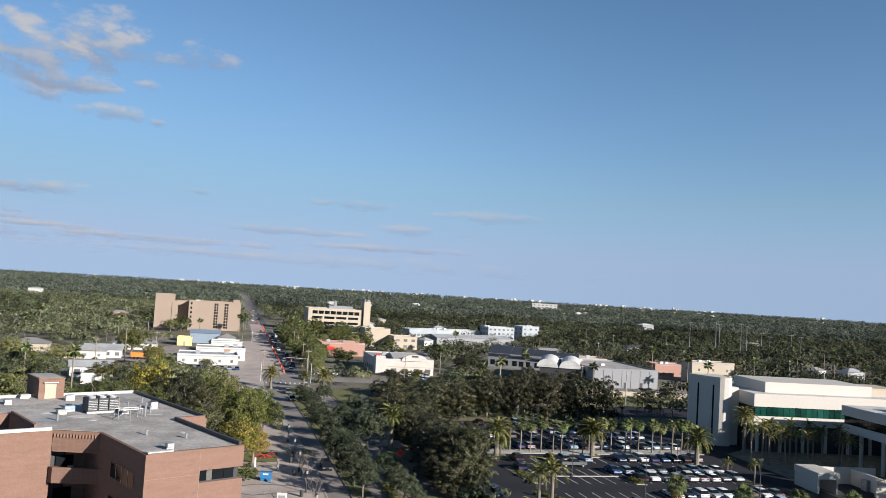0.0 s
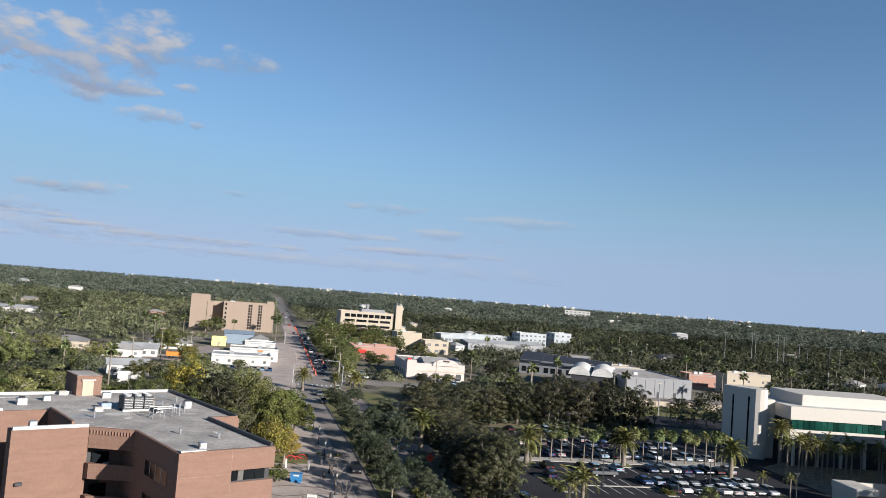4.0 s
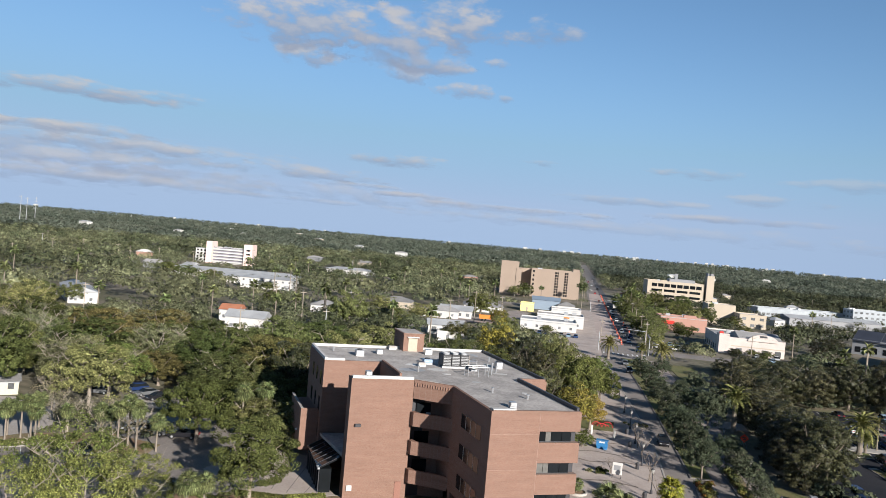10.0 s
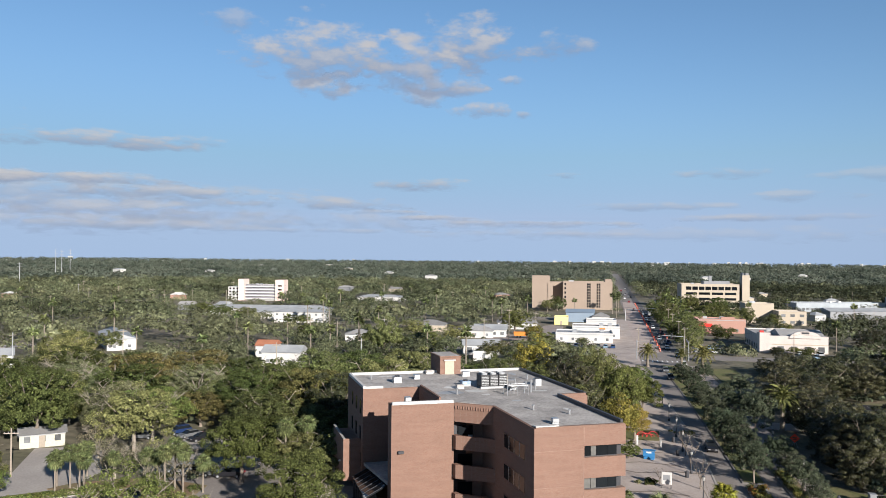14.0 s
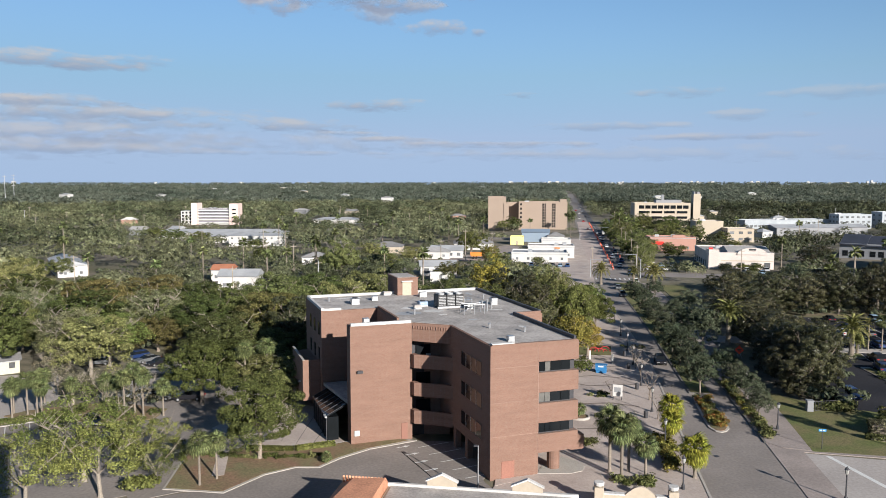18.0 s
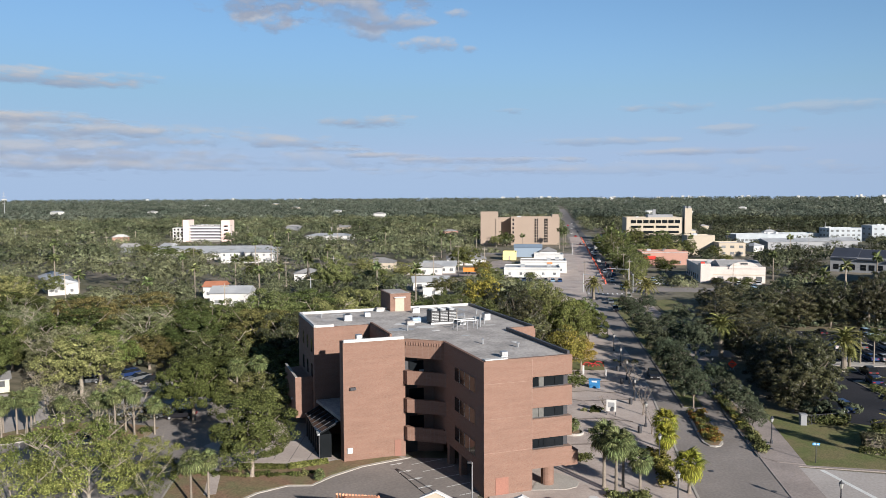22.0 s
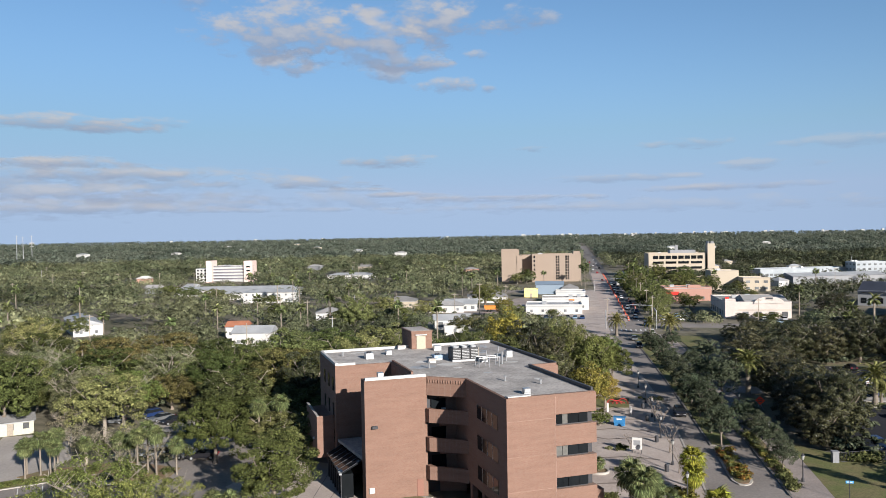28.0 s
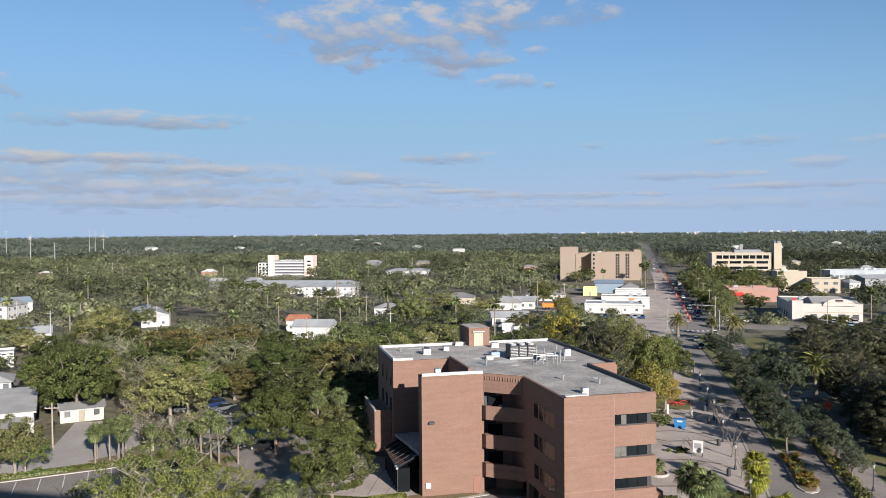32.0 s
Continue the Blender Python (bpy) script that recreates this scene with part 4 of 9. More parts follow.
part("roof_slab", Build().soft(2.4, 7, 0, 8, 2.8, 4.0, 0.08), IVORY, GH)
part("side_wall", Build().box(2.5, 2.9, 0.2, 7.8, 0, 2.8), IVORY, GH)
part("side_wall", Build().box(6.4, 6.8, 0.2, 7.8, 0, 2.8), IVORY, GH)
part("screen_wall", Build().box(7.01, 21, 9, 9.5, 0, 3.4), IVORY, GH)
part("screen_wall", Build().box(15.5, 16, -1, 9, 0, 3.2), IVORY, GH)
part("screen_wall", Build().box(13.5, 24, -1.5, -1.003, 0, 3.4), IVORY, GH)
solid("utility_box", Build().soft(0, 2.2, 0, 1.8, 0, 2.2, 0.08), GREY, "grey generator box behind the wall", "utility box", spot(122.5, 129, 0, -7.5))


# ---- houses, shops and far buildings ----
def gable_roof(b, w, d, z, rise, over=0.4):
    o = over
    b.loft([[(-o, -o, z), (w + o, -o, z), (w + o, d + o, z), (-o, d + o, z)], [(-o, d / 2 - 0.01, z + rise), (w + o, d / 2 - 0.01, z + rise), (w + o, d / 2 + 0.01, z + rise), (-o, d / 2 + 0.01, z + rise)]])


def hip_roof(b, w, d, z, rise, over=0.5):
    o, k = over, min(w, d) / 2
    b.loft([[(-o, -o, z), (w + o, -o, z), (w + o, d + o, z), (-o, d + o, z)], [(k - .01, k - .01, z + rise), (w - k + .01, k - .01, z + rise), (w - k + .01, d - k + .01, z + rise), (k - .01, d - k + .01, z + rise)]])


def building(name, label, x, y, turn, w, d, h, wall, roof, top="flat", rise=1.8, rows=1, cols=4, win=(1.0, 1.05), sill=1.0, sides=True, category="building", low=1.5, group="", parapet=0.5):
    """A block whose front left corner stands at x, y; windows on the front and the sides."""
    o = thing(name, label, category, spot(x, y, 0, turn), group)
    part("wall", Build().box(0, w, 0, d, 0, h), wall, o)
    if top == "flat":
        r = Build().box(0.25, w - 0.25, 0.25, d - 0.25, h - 0.1, h + 0.012)
        part("roof", r, roof, o)
        c = Build()
        for q in ((-0.06, w + 0.06, -0.06, 0.25), (-0.06, w + 0.06, d - 0.25, d + 0.06), (-0.06, 0.25, 0.25, d - 0.25), (w - 0.25, w + 0.06, 0.25, d - 0.25)):
            c.box(*q, h - 0.1, h + parapet)
        part("parapet", c, wall, o)
        if w > 14:
            rg = random.Random(int(x * 7 + y))
            for _ in range(2):
                ux, uy = rg.uniform(2, w - 4), rg.uniform(d * 0.3, d - 3)
                part("rooftop_unit", Build().soft(ux, ux + 1.8, uy, uy + 1.4, h, h + 1.1), STEEL, o)
    else:
        r = Build()
        (gable_roof if top == "gable" else hip_roof)(r, w, d, h + 0.002, rise)
        part("roof", r, roof, o)
        if top == "gable":
            e = Build().loft([[(0.05, 0, h), (0.05, d, h), (0.05, d / 2, h + rise * 0.95)], [(w - 0.05, 0, h), (w - 0.05, d, h), (w - 0.05, d / 2, h + rise * 0.95)]])
            part("gable_wall", e, wall, o)
    if category == "building" and name in ("house", "shop", "clinic"):
        part("door", Build().box(w * 0.42, w * 0.42 + 1.0, -0.06, 0.03, 0, 2.1), TIMBER, o)
        part("eaves_board", Build().box(-0.1, w + 0.1, -0.12, -0.004, h - 0.28, h - 0.06), ROOF_METAL, o)
    step = h / max(rows, 1)
    for k in range(rows):
        for i in range(cols):
            cx, z = w * (i + 0.5) / cols, k * step + sill
            part("window", Build().box(cx - win[0] / 2, cx + win[0] / 2, -0.05, 0.03, z, min(z + win[1], h - 0.2)), HOUSE_GLASS, o)
        for i in range(max(1, int(cols * d / w)) if sides else 0):
            cy, z = d * (i + 0.5) / max(1, int(cols * d / w)), k * step + sill
            for xx in (-0.05, w - 0.03):
                part("window", Build().box(xx, xx + 0.08, cy - win[0] / 2, cy + win[0] / 2, z, min(z + win[1], h - 0.2)), HOUSE_GLASS, o)
    c, s = math.cos(radians(turn)), math.sin(radians(turn))
    mx, my = x + w / 2 * c - d / 2 * s, y + w / 2 * s + d / 2 * c
    no_trees(mx, my, w / 2 + 2, d / 2 + 2, turn)
    sight_line(x + w / 2 * c, y + w / 2 * s, w * 0.45, low)
    return o


# pink office slab on the left of the street
o = building("office_slab", "pink-tan six-storey windowless office slab", -28, 538, 5, 32.5, 16, 18.4, PINK, ROOF, cols=0, rows=0, low=2, sides=False)
part("penthouse", Build().box(27.5, 32, 1, 8, 18.4, 20.6), PINK, o)
for i in (15.5, 22.0):
    for k in range(9):
        part("window", Build().box(i, i + 1.2, -0.06, 0.03, 1.5 + k * 1.85, 2.9 + k * 1.85), GLASS, o)
        part("window", Build().box(i + 1.5, i + 2.5, -0.06, 0.03, 1.5 + k * 1.85, 2.9 + k * 1.85), GLASS, o)
st = part("stair_bay", Build().box(-0.6, 2.6, -1.5, 0, 0, 19.3), PINK, o)
for k in range(6):
    part("window", Build().box(0.4, 1.5, -1.56, -1.48, 2 + k * 2.9, 3.4 + k * 2.9), GLASS, st)
o = building("office_slab", "pink-tan blank end block of the office slab", -49, 533, 5, 12.0, 22, 21.9, PINK, ROOF, cols=0, rows=0, low=2, sides=False)
part("link", Build().box(12.003, 21.2, 12, 20, 0, 18.4), PINK, o)
part("link", Build().box(10.4, 14, -0.4, 12, 0, 18.2), PINK, o)
# cream office with a lift tower on the right of the street
o = building("office_block", "cream five-storey office with dark ribbon windows and a lift tower", 53, 583, 3, 40, 22, 16.8, CREAM, ROOF, cols=0, rows=0, low=8, sides=False)
for k, z in enumerate((1.6, 5.8, 9.6, 13.0)):
    for i in range(8 if k == 3 else 4):
        w = 38 / (8 if k == 3 else 4)
        part("window", Build().box(3 + i * w * 0.94, 3 + i * w * 0.94 + w * 0.8, -0.06, 0.04, z, z + (2.4 if k == 3 else 1.7)), GLASS, o)
part("lift_tower", Build().box(41, 46, -2, 6, 0, 23.8), CREAM, o)
part("lift_tower_cap", Build().box(41.4, 42.2, -1, 5, 23.8, 25.6).box(43.4, 45.6, -1, 5, 23.8, 25.2), GREY, o)
part("plant_room", Build().box(16, 34, 5, 15, 16.8, 19.2).box(20, 22, 7, 9, 19.2, 23), GREY, o)
part("wall", Build().box(40.003, 46, 4, 22, 0, 15.5), CREAM, o)
building("shop_annexe", "cream two-storey shop with dark windows", 90, 444, 3, 14, 14, 7.0, CREAM, ROOF_WHITE, rows=2, cols=3, win=(2.2, 1.4), low=0.8)
building("shop_annexe", "blank cream windowless hall", 75, 455, 3, 15, 14, 10.4, CREAM, ROOF_WHITE, cols=0, rows=0, low=5)
o = building("shop", "peach shop with a red awning", 42, 386, 2, 22, 12, 6.2, PEACH, ROOF, cols=3, low=2.5)
part("awning", Build().loft([[(1, -1.4, 3.0), (7, -1.4, 3.0), (7, -1.4, 3.2), (1, -1.4, 3.2)], [(1, 0, 4.2), (7, 0, 4.2), (7, 0, 4.4), (1, 0, 4.4)]]), RED, o)
part("gable_front", Build().prism([(11, -0.3), (17, -0.3), (17, 2), (11, 2)], 6.2, 7.6), PEACH, o)
# white shop with an arched gable
STUCCO = material("pinkish_white_stucco", (0.52, 0.46, 0.42), 0.8, 0.08, (0.2, 3.0), tint=(0.44, 0.39, 0.36))
o = building("store", "white store with an arched gable front and a grey roof", 56.6, 310.5, 0, 23.5, 34, 5.8, STUCCO, ROOF_GREY, cols=5, win=(2.2, 2.0), sill=0.5, low=1.2)
arch = [(10 + 5.5 * (1 - math.cos(math.pi * i / 14)), 5.6 + 2.6 * math.sin(math.pi * i / 14)) for i in range(15)]
part("arched_gable", Build().loft([[(x, -0.5, z) for x, z in arch], [(x, 0.4, z) for x, z in arch]]), STUCCO, o)
g = Build()
gable_roof(g, 15, 20, 5.9, 2.2)
part("pitched_roof", g, ROOF_GREY, o, at=pose(7.5, 0.6, 0))
part("corner_tower", Build().box(-0.4, 3.4, -0.5, 5, 0, 7.4), STUCCO, o)
part("corner_roof", Build().box(-0.3, 1.1, -0.4, 0.8, 7.4, 8.1), RED, o, "red roof accent")
part("arcade_band", Build().box(4.2, 23.4, -0.12, 0.0, 3.0, 3.3), CREAM, o)
part("lettering", Build().box(14.2, 16.8, -0.6, -0.5, 7.2, 7.9), DARK, o, "dark sign panel")
# shops on the left of the street
building("shop", "white low shop with a flat roof", -20, 324, 2, 23, 16, 3.6, WHITE, ROOF_METAL, cols=5, low=2.4)
o = building("shop", "white low shop with an orange sign", -14, 342, 2, 20, 14, 5.0, WHITE, ROOF, cols=4, low=4.0)
part("sign_panel", Build().box(11.5, 13.8, -0.15, 0, 3.4, 4.7), ORANGE, o, "orange sign panel")
building("shop", "white two-storey shop on the street", -9, 378, 2, 14, 12, 5.0, WHITE, ROOF_WHITE, cols=3, low=3)
building("warehouse", "blue-grey metal roofed hall", -21, 430, 2, 15, 14, 5.2, SLATE, SLATE, top="gable", rise=1.6, cols=0, rows=0, low=3)
building("shop", "small yellow painted corner shop", -26, 410, 2, 7, 9, 3.8, YELLOW, ROOF, cols=1, low=2)
building("house", "white house with a brown hip roof", -7, 425, 2, 9, 9, 3.6, WHITE, ROOF_GREY, top="hip", rise=2.2, cols=2, low=3)
building("shop", "grey low-pitched commercial building", -51, 376, 8, 19, 17, 3.0, WHITE, ROOF_GREY, top="hip", rise=2.6, cols=3, low=3.0)
building("house", "white low house with a pale metal gable roof", -56, 336, 5, 14, 11, 3.3, WHITE, ROOF_METAL, top="gable", rise=1.9, cols=4, win=(1.5, 1.3), low=1.8)
building("house", "white bungalow with a pale roof", -49, 272, 14, 13, 9, 3.4, WHITE, ROOF_METAL, top="gable", rise=1.7, cols=3, win=(1.7, 1.7), low=2.4)
building("garage", "white flat-roofed garage beside the bungalow", -43, 257, 10, 7, 7, 2.8, WHITE, ROOF_WHITE, cols=1, low=2.4)
sight_line(-34, 333, 6, 0.8)
sheet("pavement", [(-50, 326), (-20.6, 326), (-20.6, 398), (-27, 408), (-31, 400), (-31, 352), (-50, 349)], 0.09, CORNER, "pale paved yard behind the shops")
no_trees(-30, 345, 10, 16), no_trees(-26, 385, 6, 24)
building("shop", "white flat-roofed store on the corner", 26, 500, 0, 13, 10, 4.6, WHITE, ROOF_WHITE, cols=2, low=4)
t = thing("truck", "orange dump truck parked by the shops", "truck", spot(-38, 333, 0, 3))
part("truck_bed", Build().loft([[(0, 0, 1.2), (5.5, 0, 1.2), (5.5, 2.4, 1.2), (0, 2.4, 1.2)], [(-0.4, -0.1, 2.9), (5.6, -0.1, 2.9), (5.6, 2.5, 2.9), (-0.4, 2.5, 2.9)]]), ORANGE, t)
part("cab", Build().soft(5.7, 7.9, 0.1, 2.3, 0.7, 2.8, 0.2), ORANGE, t)
for x in (1, 2.3, 6.8):
    for y in (0, 2.1):
        part("wheel", Build().tube((x, y, 0.5), (x, y + 0.3, 0.5), 0.5, n=14), BLACK, t)
# houses among the trees in the west
building("house", "white house with a rust-red tiled roof", -116, 247, 10, 6.5, 9, 3.8, WHITE, ROOF_RUST, top="gable", rise=1.6, cols=2, low=3.4)
building("house", "white house with a grey gable roof", -105, 228, 8, 12, 9, 4.2, WHITE, ROOF_METAL, top="gable", rise=1.9, cols=3, low=1.2)
building("house", "white bungalow with a grey hip roof", -102, 299, 12, 10.5, 9, 3.2, WHITE, ROOF_GREY, top="hip", rise=1.8, cols=3, low=3.6)
building("house", "pale bungalow with a grey hip roof", -86, 350, 5, 14, 10, 3.4, CREAM, ROOF_GREY, top="hip", rise=2, cols=3, low=3.6)
building("house", "low grey-roofed bungalow in trees", -62, 330, 5, 15, 9, 3.2, WHITE, ROOF_GREY, top="hip", rise=1.7, cols=3, low=2.8)
building("hall", "long white hall with a pale metal gable roof", -165, 253.7, 130.2, 34, 10, 4.0, WHITE, ROOF_METAL, top="gable", rise=1.7, cols=7, low=2.6)
sight_line(-170, 251, 5, 2.2)
building("school", "white two-storey school wing with a grey metal roof", -168, 379, 9, 27, 12, 5.4, WHITE, ROOF_METAL, top="hip", rise=1.2, cols=8, rows=2, win=(0.9, 0.9), low=3.4)
building("school", "long low school wing with a pale roof", -232, 420, 9, 76, 13, 3.6, WHITE, ROOF_METAL, top="hip", rise=1.8, cols=16, low=6.2)
building("school", "long low school wing with a pale roof", -200, 398, 9, 30, 12, 3.4, WHITE, ROOF_METAL, top="hip", rise=1.8, cols=8, low=6.0)
building("hall", "low pale roof behind trees", -190, 586, 5, 36, 14, 3.2, WHITE, ROOF_METAL, top="hip", rise=1.6, cols=6, low=4.8)
# white hotel with two towers
o = building("hotel", "white five-storey hotel with open galleries and two pink-white towers", -272, 560, 7, 24.5, 13, 11.8, WHITE, ROOF_WHITE, cols=0, rows=0, low=3, sides=False)
# lilac for flat panels that put the galleries' shade into colour
SHADED = material("lilac_gallery_shade", (0.22, 0.21, 0.24), 0.8, 0.1)
PALE_PINK = material("pale_pink_stucco", (0.66, 0.50, 0.45), 0.85, 0.05)
for k in range(5):
    part("gallery", Build().box(0, 24.5, -1.4, -0.02, 0.9 + k * 2.35, 1.8 + k * 2.35), WHITE, o)
    part("gallery_shade", Build().box(0.1, 24.4, -0.06, 0.03, 1.9 + k * 2.35, 3.1 + k * 2.35), SHADED, o)
part("tower", Build().box(-4.4, -0.003, -3.5, 9, 0, 16.4), PALE_PINK, o)
part("tower", Build().box(24.503, 31, -3, 9, 0, 16.0), PALE_PINK, o)
sight_line(-281, 559, 8, 5)
part("side_wing", Build().box(-13.5, -4.403, 0, 12, 0, 10.4), WHITE, o)
for k in range(4):
    for i in range(3):
        part("window", Build().box(-12.6 + i * 2.8, -11.2 + i * 2.8, -0.06, 0.03, 1.2 + k * 2.4, 2.5 + k * 2.4), GLASS, o)
    part("window", Build().box(26.5, 29.5, -3.06, -2.97, 2 + k * 3.0, 3.2 + k * 3.0), GLASS, o)
# north-east: white rows, grey halls, red shop
building("warehouse", "long pale low building tinted for bluish shade, with a row of windows", 126, 566, 18, 64, 14, 5.6, PALE_SHADED, ROOF_METAL, cols=20, win=(2.4, 1.6), low=4.0)
building("offices", "pale three-storey offices among trees, tinted for bluish shade", 190, 575, 14, 24, 12, 9.6, PALE_SHADED, ROOF_WHITE, cols=6, rows=3, win=(2, 1.3), low=6)
building("offices", "pale three-storey offices among trees, tinted for bluish shade", 222, 586, 14, 16, 12, 11, PALE_SHADED, ROOF_WHITE, cols=3, rows=3, win=(2, 1.3), low=6.5)
building("warehouse", "long pale blue roofed hall", 130, 500, 16, 60, 16, 4.6, GREY, ROOF_METAL, top="gable", rise=1.8, cols=10, low=4.6)
o = building("warehouse", "long hall with dark stepped roof slopes", 120.5, 362.5, -30, 43, 24, 6.0, GREY, ROOF_WHITE, cols=0, rows=0, low=2.0)
NAVY = material("dark_navy_metal_roof", (0.035, 0.040, 0.055), 0.6, 0.15, (0.2, 2.0))
for i in range(4):
    x, z = i * 10.7, 0.45 * (3 - i)
    part("roof_slope", Build().loft([[(x, -1.2, 4.6 + z), (x, 0.2, 4.6 + z), (x, 11, 8.4 + z), (x, 9.5, 8.6 + z)], [(x + 10.6, -1.2, 4.6 + z), (x + 10.6, 0.2, 4.6 + z), (x + 10.6, 11, 8.4 + z), (x + 10.6, 9.5, 8.6 + z)]]), NAVY, o, "dark navy pitched roof slope")
    part("upstand", Build().box(x, x + 10.6, 11.003, 11.4, 6.0, 8.5 + z), WHITE, o)
    for k in range(3):
        part("window", Build().box(x + 1.2 + k * 3.2, x + 3.4 + k * 3.2, -0.06, 0.03, 1.0, 3.4), GLASS, o)
o = building("warehouse", "grey metal-sided warehouse with ribbed panels", 141, 289, -2, 28, 42, 7.2, GREY, ROOF, cols=0, rows=0, low=1.5)
for i in range(8):
    part("panel_joint", Build().box(i * 4 - 0.06, i * 4 + 0.06, -0.06, 0, 0.1, 7.0), DARK, o)
for i in (6, 13, 20):
    part("door", Build().box(i, i + 1.2, -0.08, 0, 0, 2.3), DARK, o)
v = thing("vaulted_hall", "dark hall with two white barrel vaults", "building", spot(124, 305, 0, -25))
part("wall", Build().box(0, 18, 0, 30, 0, 6.0), DARK, v)
for x in (3.2, 12.4):
    ar = [(x + 4.4 * math.cos(math.pi * i / 12), 6.0 + 3.4 * math.sin(math.pi * i / 12)) for i in range(13)]
    part("vault", Build().loft([[(p, -0.5, q) for p, q in ar], [(p, 29, q) for p, q in ar]]), ROOF_WHITE, v)
no_trees(140, 315, 18, 22, -25)
sight_line(132, 303, 10, 5)
building("shop", "red-fronted shop with a white roof", 200, 344, -4, 18, 12, 5.4, PEACH, ROOF_WHITE, cols=2, low=1.5)
building("shop", "cream two-storey commercial building", 203, 317, -4, 21, 10, 9.2, CREAM, ROOF, cols=3, rows=2, low=5)
building("shop", "long low orange-trimmed shop", 150, 350, -6, 26, 14, 6.4, CREAM, ROOF_WHITE, cols=4, low=5)
o = building("apartments", "beige three-storey apartment block", 320, 259, -20, 20, 14, 9.0, CREAM, ROOF, cols=6, rows=3, low=5)
for i in range(4):
    part("stair_bay", Build().box(1.5 + i * 5, 3.6 + i * 5, -1.0, -0.06, 0, 9.6), CREAM, o)
building("offices", "white modern offices with tall windows", 358.5, 247.6, -20, 28, 14, 9.0, WHITE, ROOF_WHITE, cols=7, rows=2, win=(1.6, 3.0), low=4)
building("offices", "white block on the skyline", 700, 1790, -20, 60, 30, 22, WHITE, ROOF_WHITE, cols=6, rows=4, win=(4, 2), low=12)
# west: shopping street
SHOPS = spot(*west(-34.5, 44), 0, 129.2)
sh = thing("shop_terrace", "terrace of white flat-roofed shops under a dark scalloped awning", "shops", SHOPS)
part("wall", Build().box(0, 72, 0.3, 24, 0, 4.6), WHITE, sh)
part("roof", Build().box(0.3, 71.7, 0.6, 23.7, 4.4, 4.72), ROOF_WHITE, sh)
part("roof", Build().box(0, 72, -2.3, 6, 4.722, 4.9), ROOF, sh)
part("soffit", Build().box(0, 72, -2.25, 0.6, 4.2, 4.718), ROOF_GREY, sh)
part("parapet", Build().box(0, 72, 7, 7.4, 4.6, 5.3).box(0, 72, 15, 15.4, 4.6, 5.5), WHITE, sh)
for i in range(24):
    part("awning_scallop", Build().loft([[(i * 3 + 0.05, y, 4.2), (i * 3 + 0.05, y, 2.7), (i * 3 + 0.7, y, 3.4), (i * 3 + 1.5, y, 3.6), (i * 3 + 2.3, y, 3.4), (i * 3 + 2.95, y, 2.7), (i * 3 + 2.95, y, 4.2)] for y in (-2.2, -2.05)]), SLATE if i % 2 else WHITE, sh)
    part("shop_window", Build().box(i * 3 + 0.3, i * 3 + 2.7, 0.22, 0.32, 0.4, 2.6), GLASS, sh)
for i in range(8):
    part("unit_roof", Build().soft(i * 9 + 0.25, i * 9 + 8.75, 7.5, 14.9, 4.722, 4.95 + 0.25 * (i % 3), 0.06), (ROOF_WHITE, ROOF_CLINIC, ROOF, ROOF_WHITE)[i % 4], sh, "flat roof of one shop unit")
    part("unit_roof", Build().soft(i * 9 + 0.25, i * 9 + 8.75, 15.5, 23.5, 4.722, 5.2 + 0.3 * ((i + 1) % 3), 0.06), (ROOF, ROOF_WHITE, ROOF_WHITE, ROOF_CLINIC)[i % 4], sh)
    part("rooftop_unit", Build().soft(i * 9 + 3, i * 9 + 4.6, 11, 12.3, 5.0, 6.3, 0.06), STEEL, sh)
no_trees(*west(-49, 76), 14, 42, 40.2)
for k in range(6):
    sight_line(*west(-40, 46 + k * 12), 9, 0.8)
gs = thing("petrol_station", "petrol station with a bright red flat canopy", "petrol station", spot(*west(-33, 120), 0, 134))
part("canopy", Build().soft(0, 17, 0, 10.5, 4.2, 5.0, 0.1), RED, gs, "red canopy fascia with white roof ribs")
part("canopy_roof", Build().box(0.6, 16.4, 0.6, 9.9, 5.0, 5.06), RED, gs)
for i in range(5):
    part("roof_rib", Build().box(2 + i * 2.9, 3.0 + i * 2.9, 1, 9.5, 5.06, 5.16), ROOF_WHITE, gs)
for i in range(3):
    for j in (2, 10):
        part("post", Build().box(2 + i * 6, 2.4 + i * 6, j * 0.8, j * 0.8 + 0.4, 0, 4.2), WHITE, gs)
part("kiosk", Build().box(9, 17, -4.5, -1, 0, 3.0), CREAM, gs)
part("kiosk_roof", Build().box(8.7, 17.3, -4.8, -0.7, 3.0, 3.4), RED, gs)
no_trees(*west(-38, 118), 12, 20, 40.2)
sight_line(*west(-38, 118), 16, 2.0)
building("house", "white building with a grey hip roof across the street", *west(-46, 188), 130, 18, 10, 3.6, WHITE, ROOF_GREY, top="hip", rise=2, cols=5, low=1)
building("house", "pale two-storey house with a grey roof", *west(-14, 232), 100, 14, 10, 5.4, WHITE, ROOF_GREY, top="gable", rise=2, cols=4, rows=2, low=4.2)
building("house", "small cream grey-roofed house", *west(-34, 322), 120, 11, 9, 4.6, CREAM, ROOF_GREY, top="hip", rise=1.8, cols=3, low=4.4)
building("house", "cream-white two-storey house with a grey hip roof", *west(-12.3, 54.5), 40, 7.4, 9, 4.8, WHITE, ROOF_GREY, top="hip", rise=1.6, cols=4, rows=2, low=0.3)
building("house", "white house behind the stilt house", *west(-15, 106), 40, 8.5, 8, 3.6, WHITE, ROOF_METAL, cols=3, low=2.2)
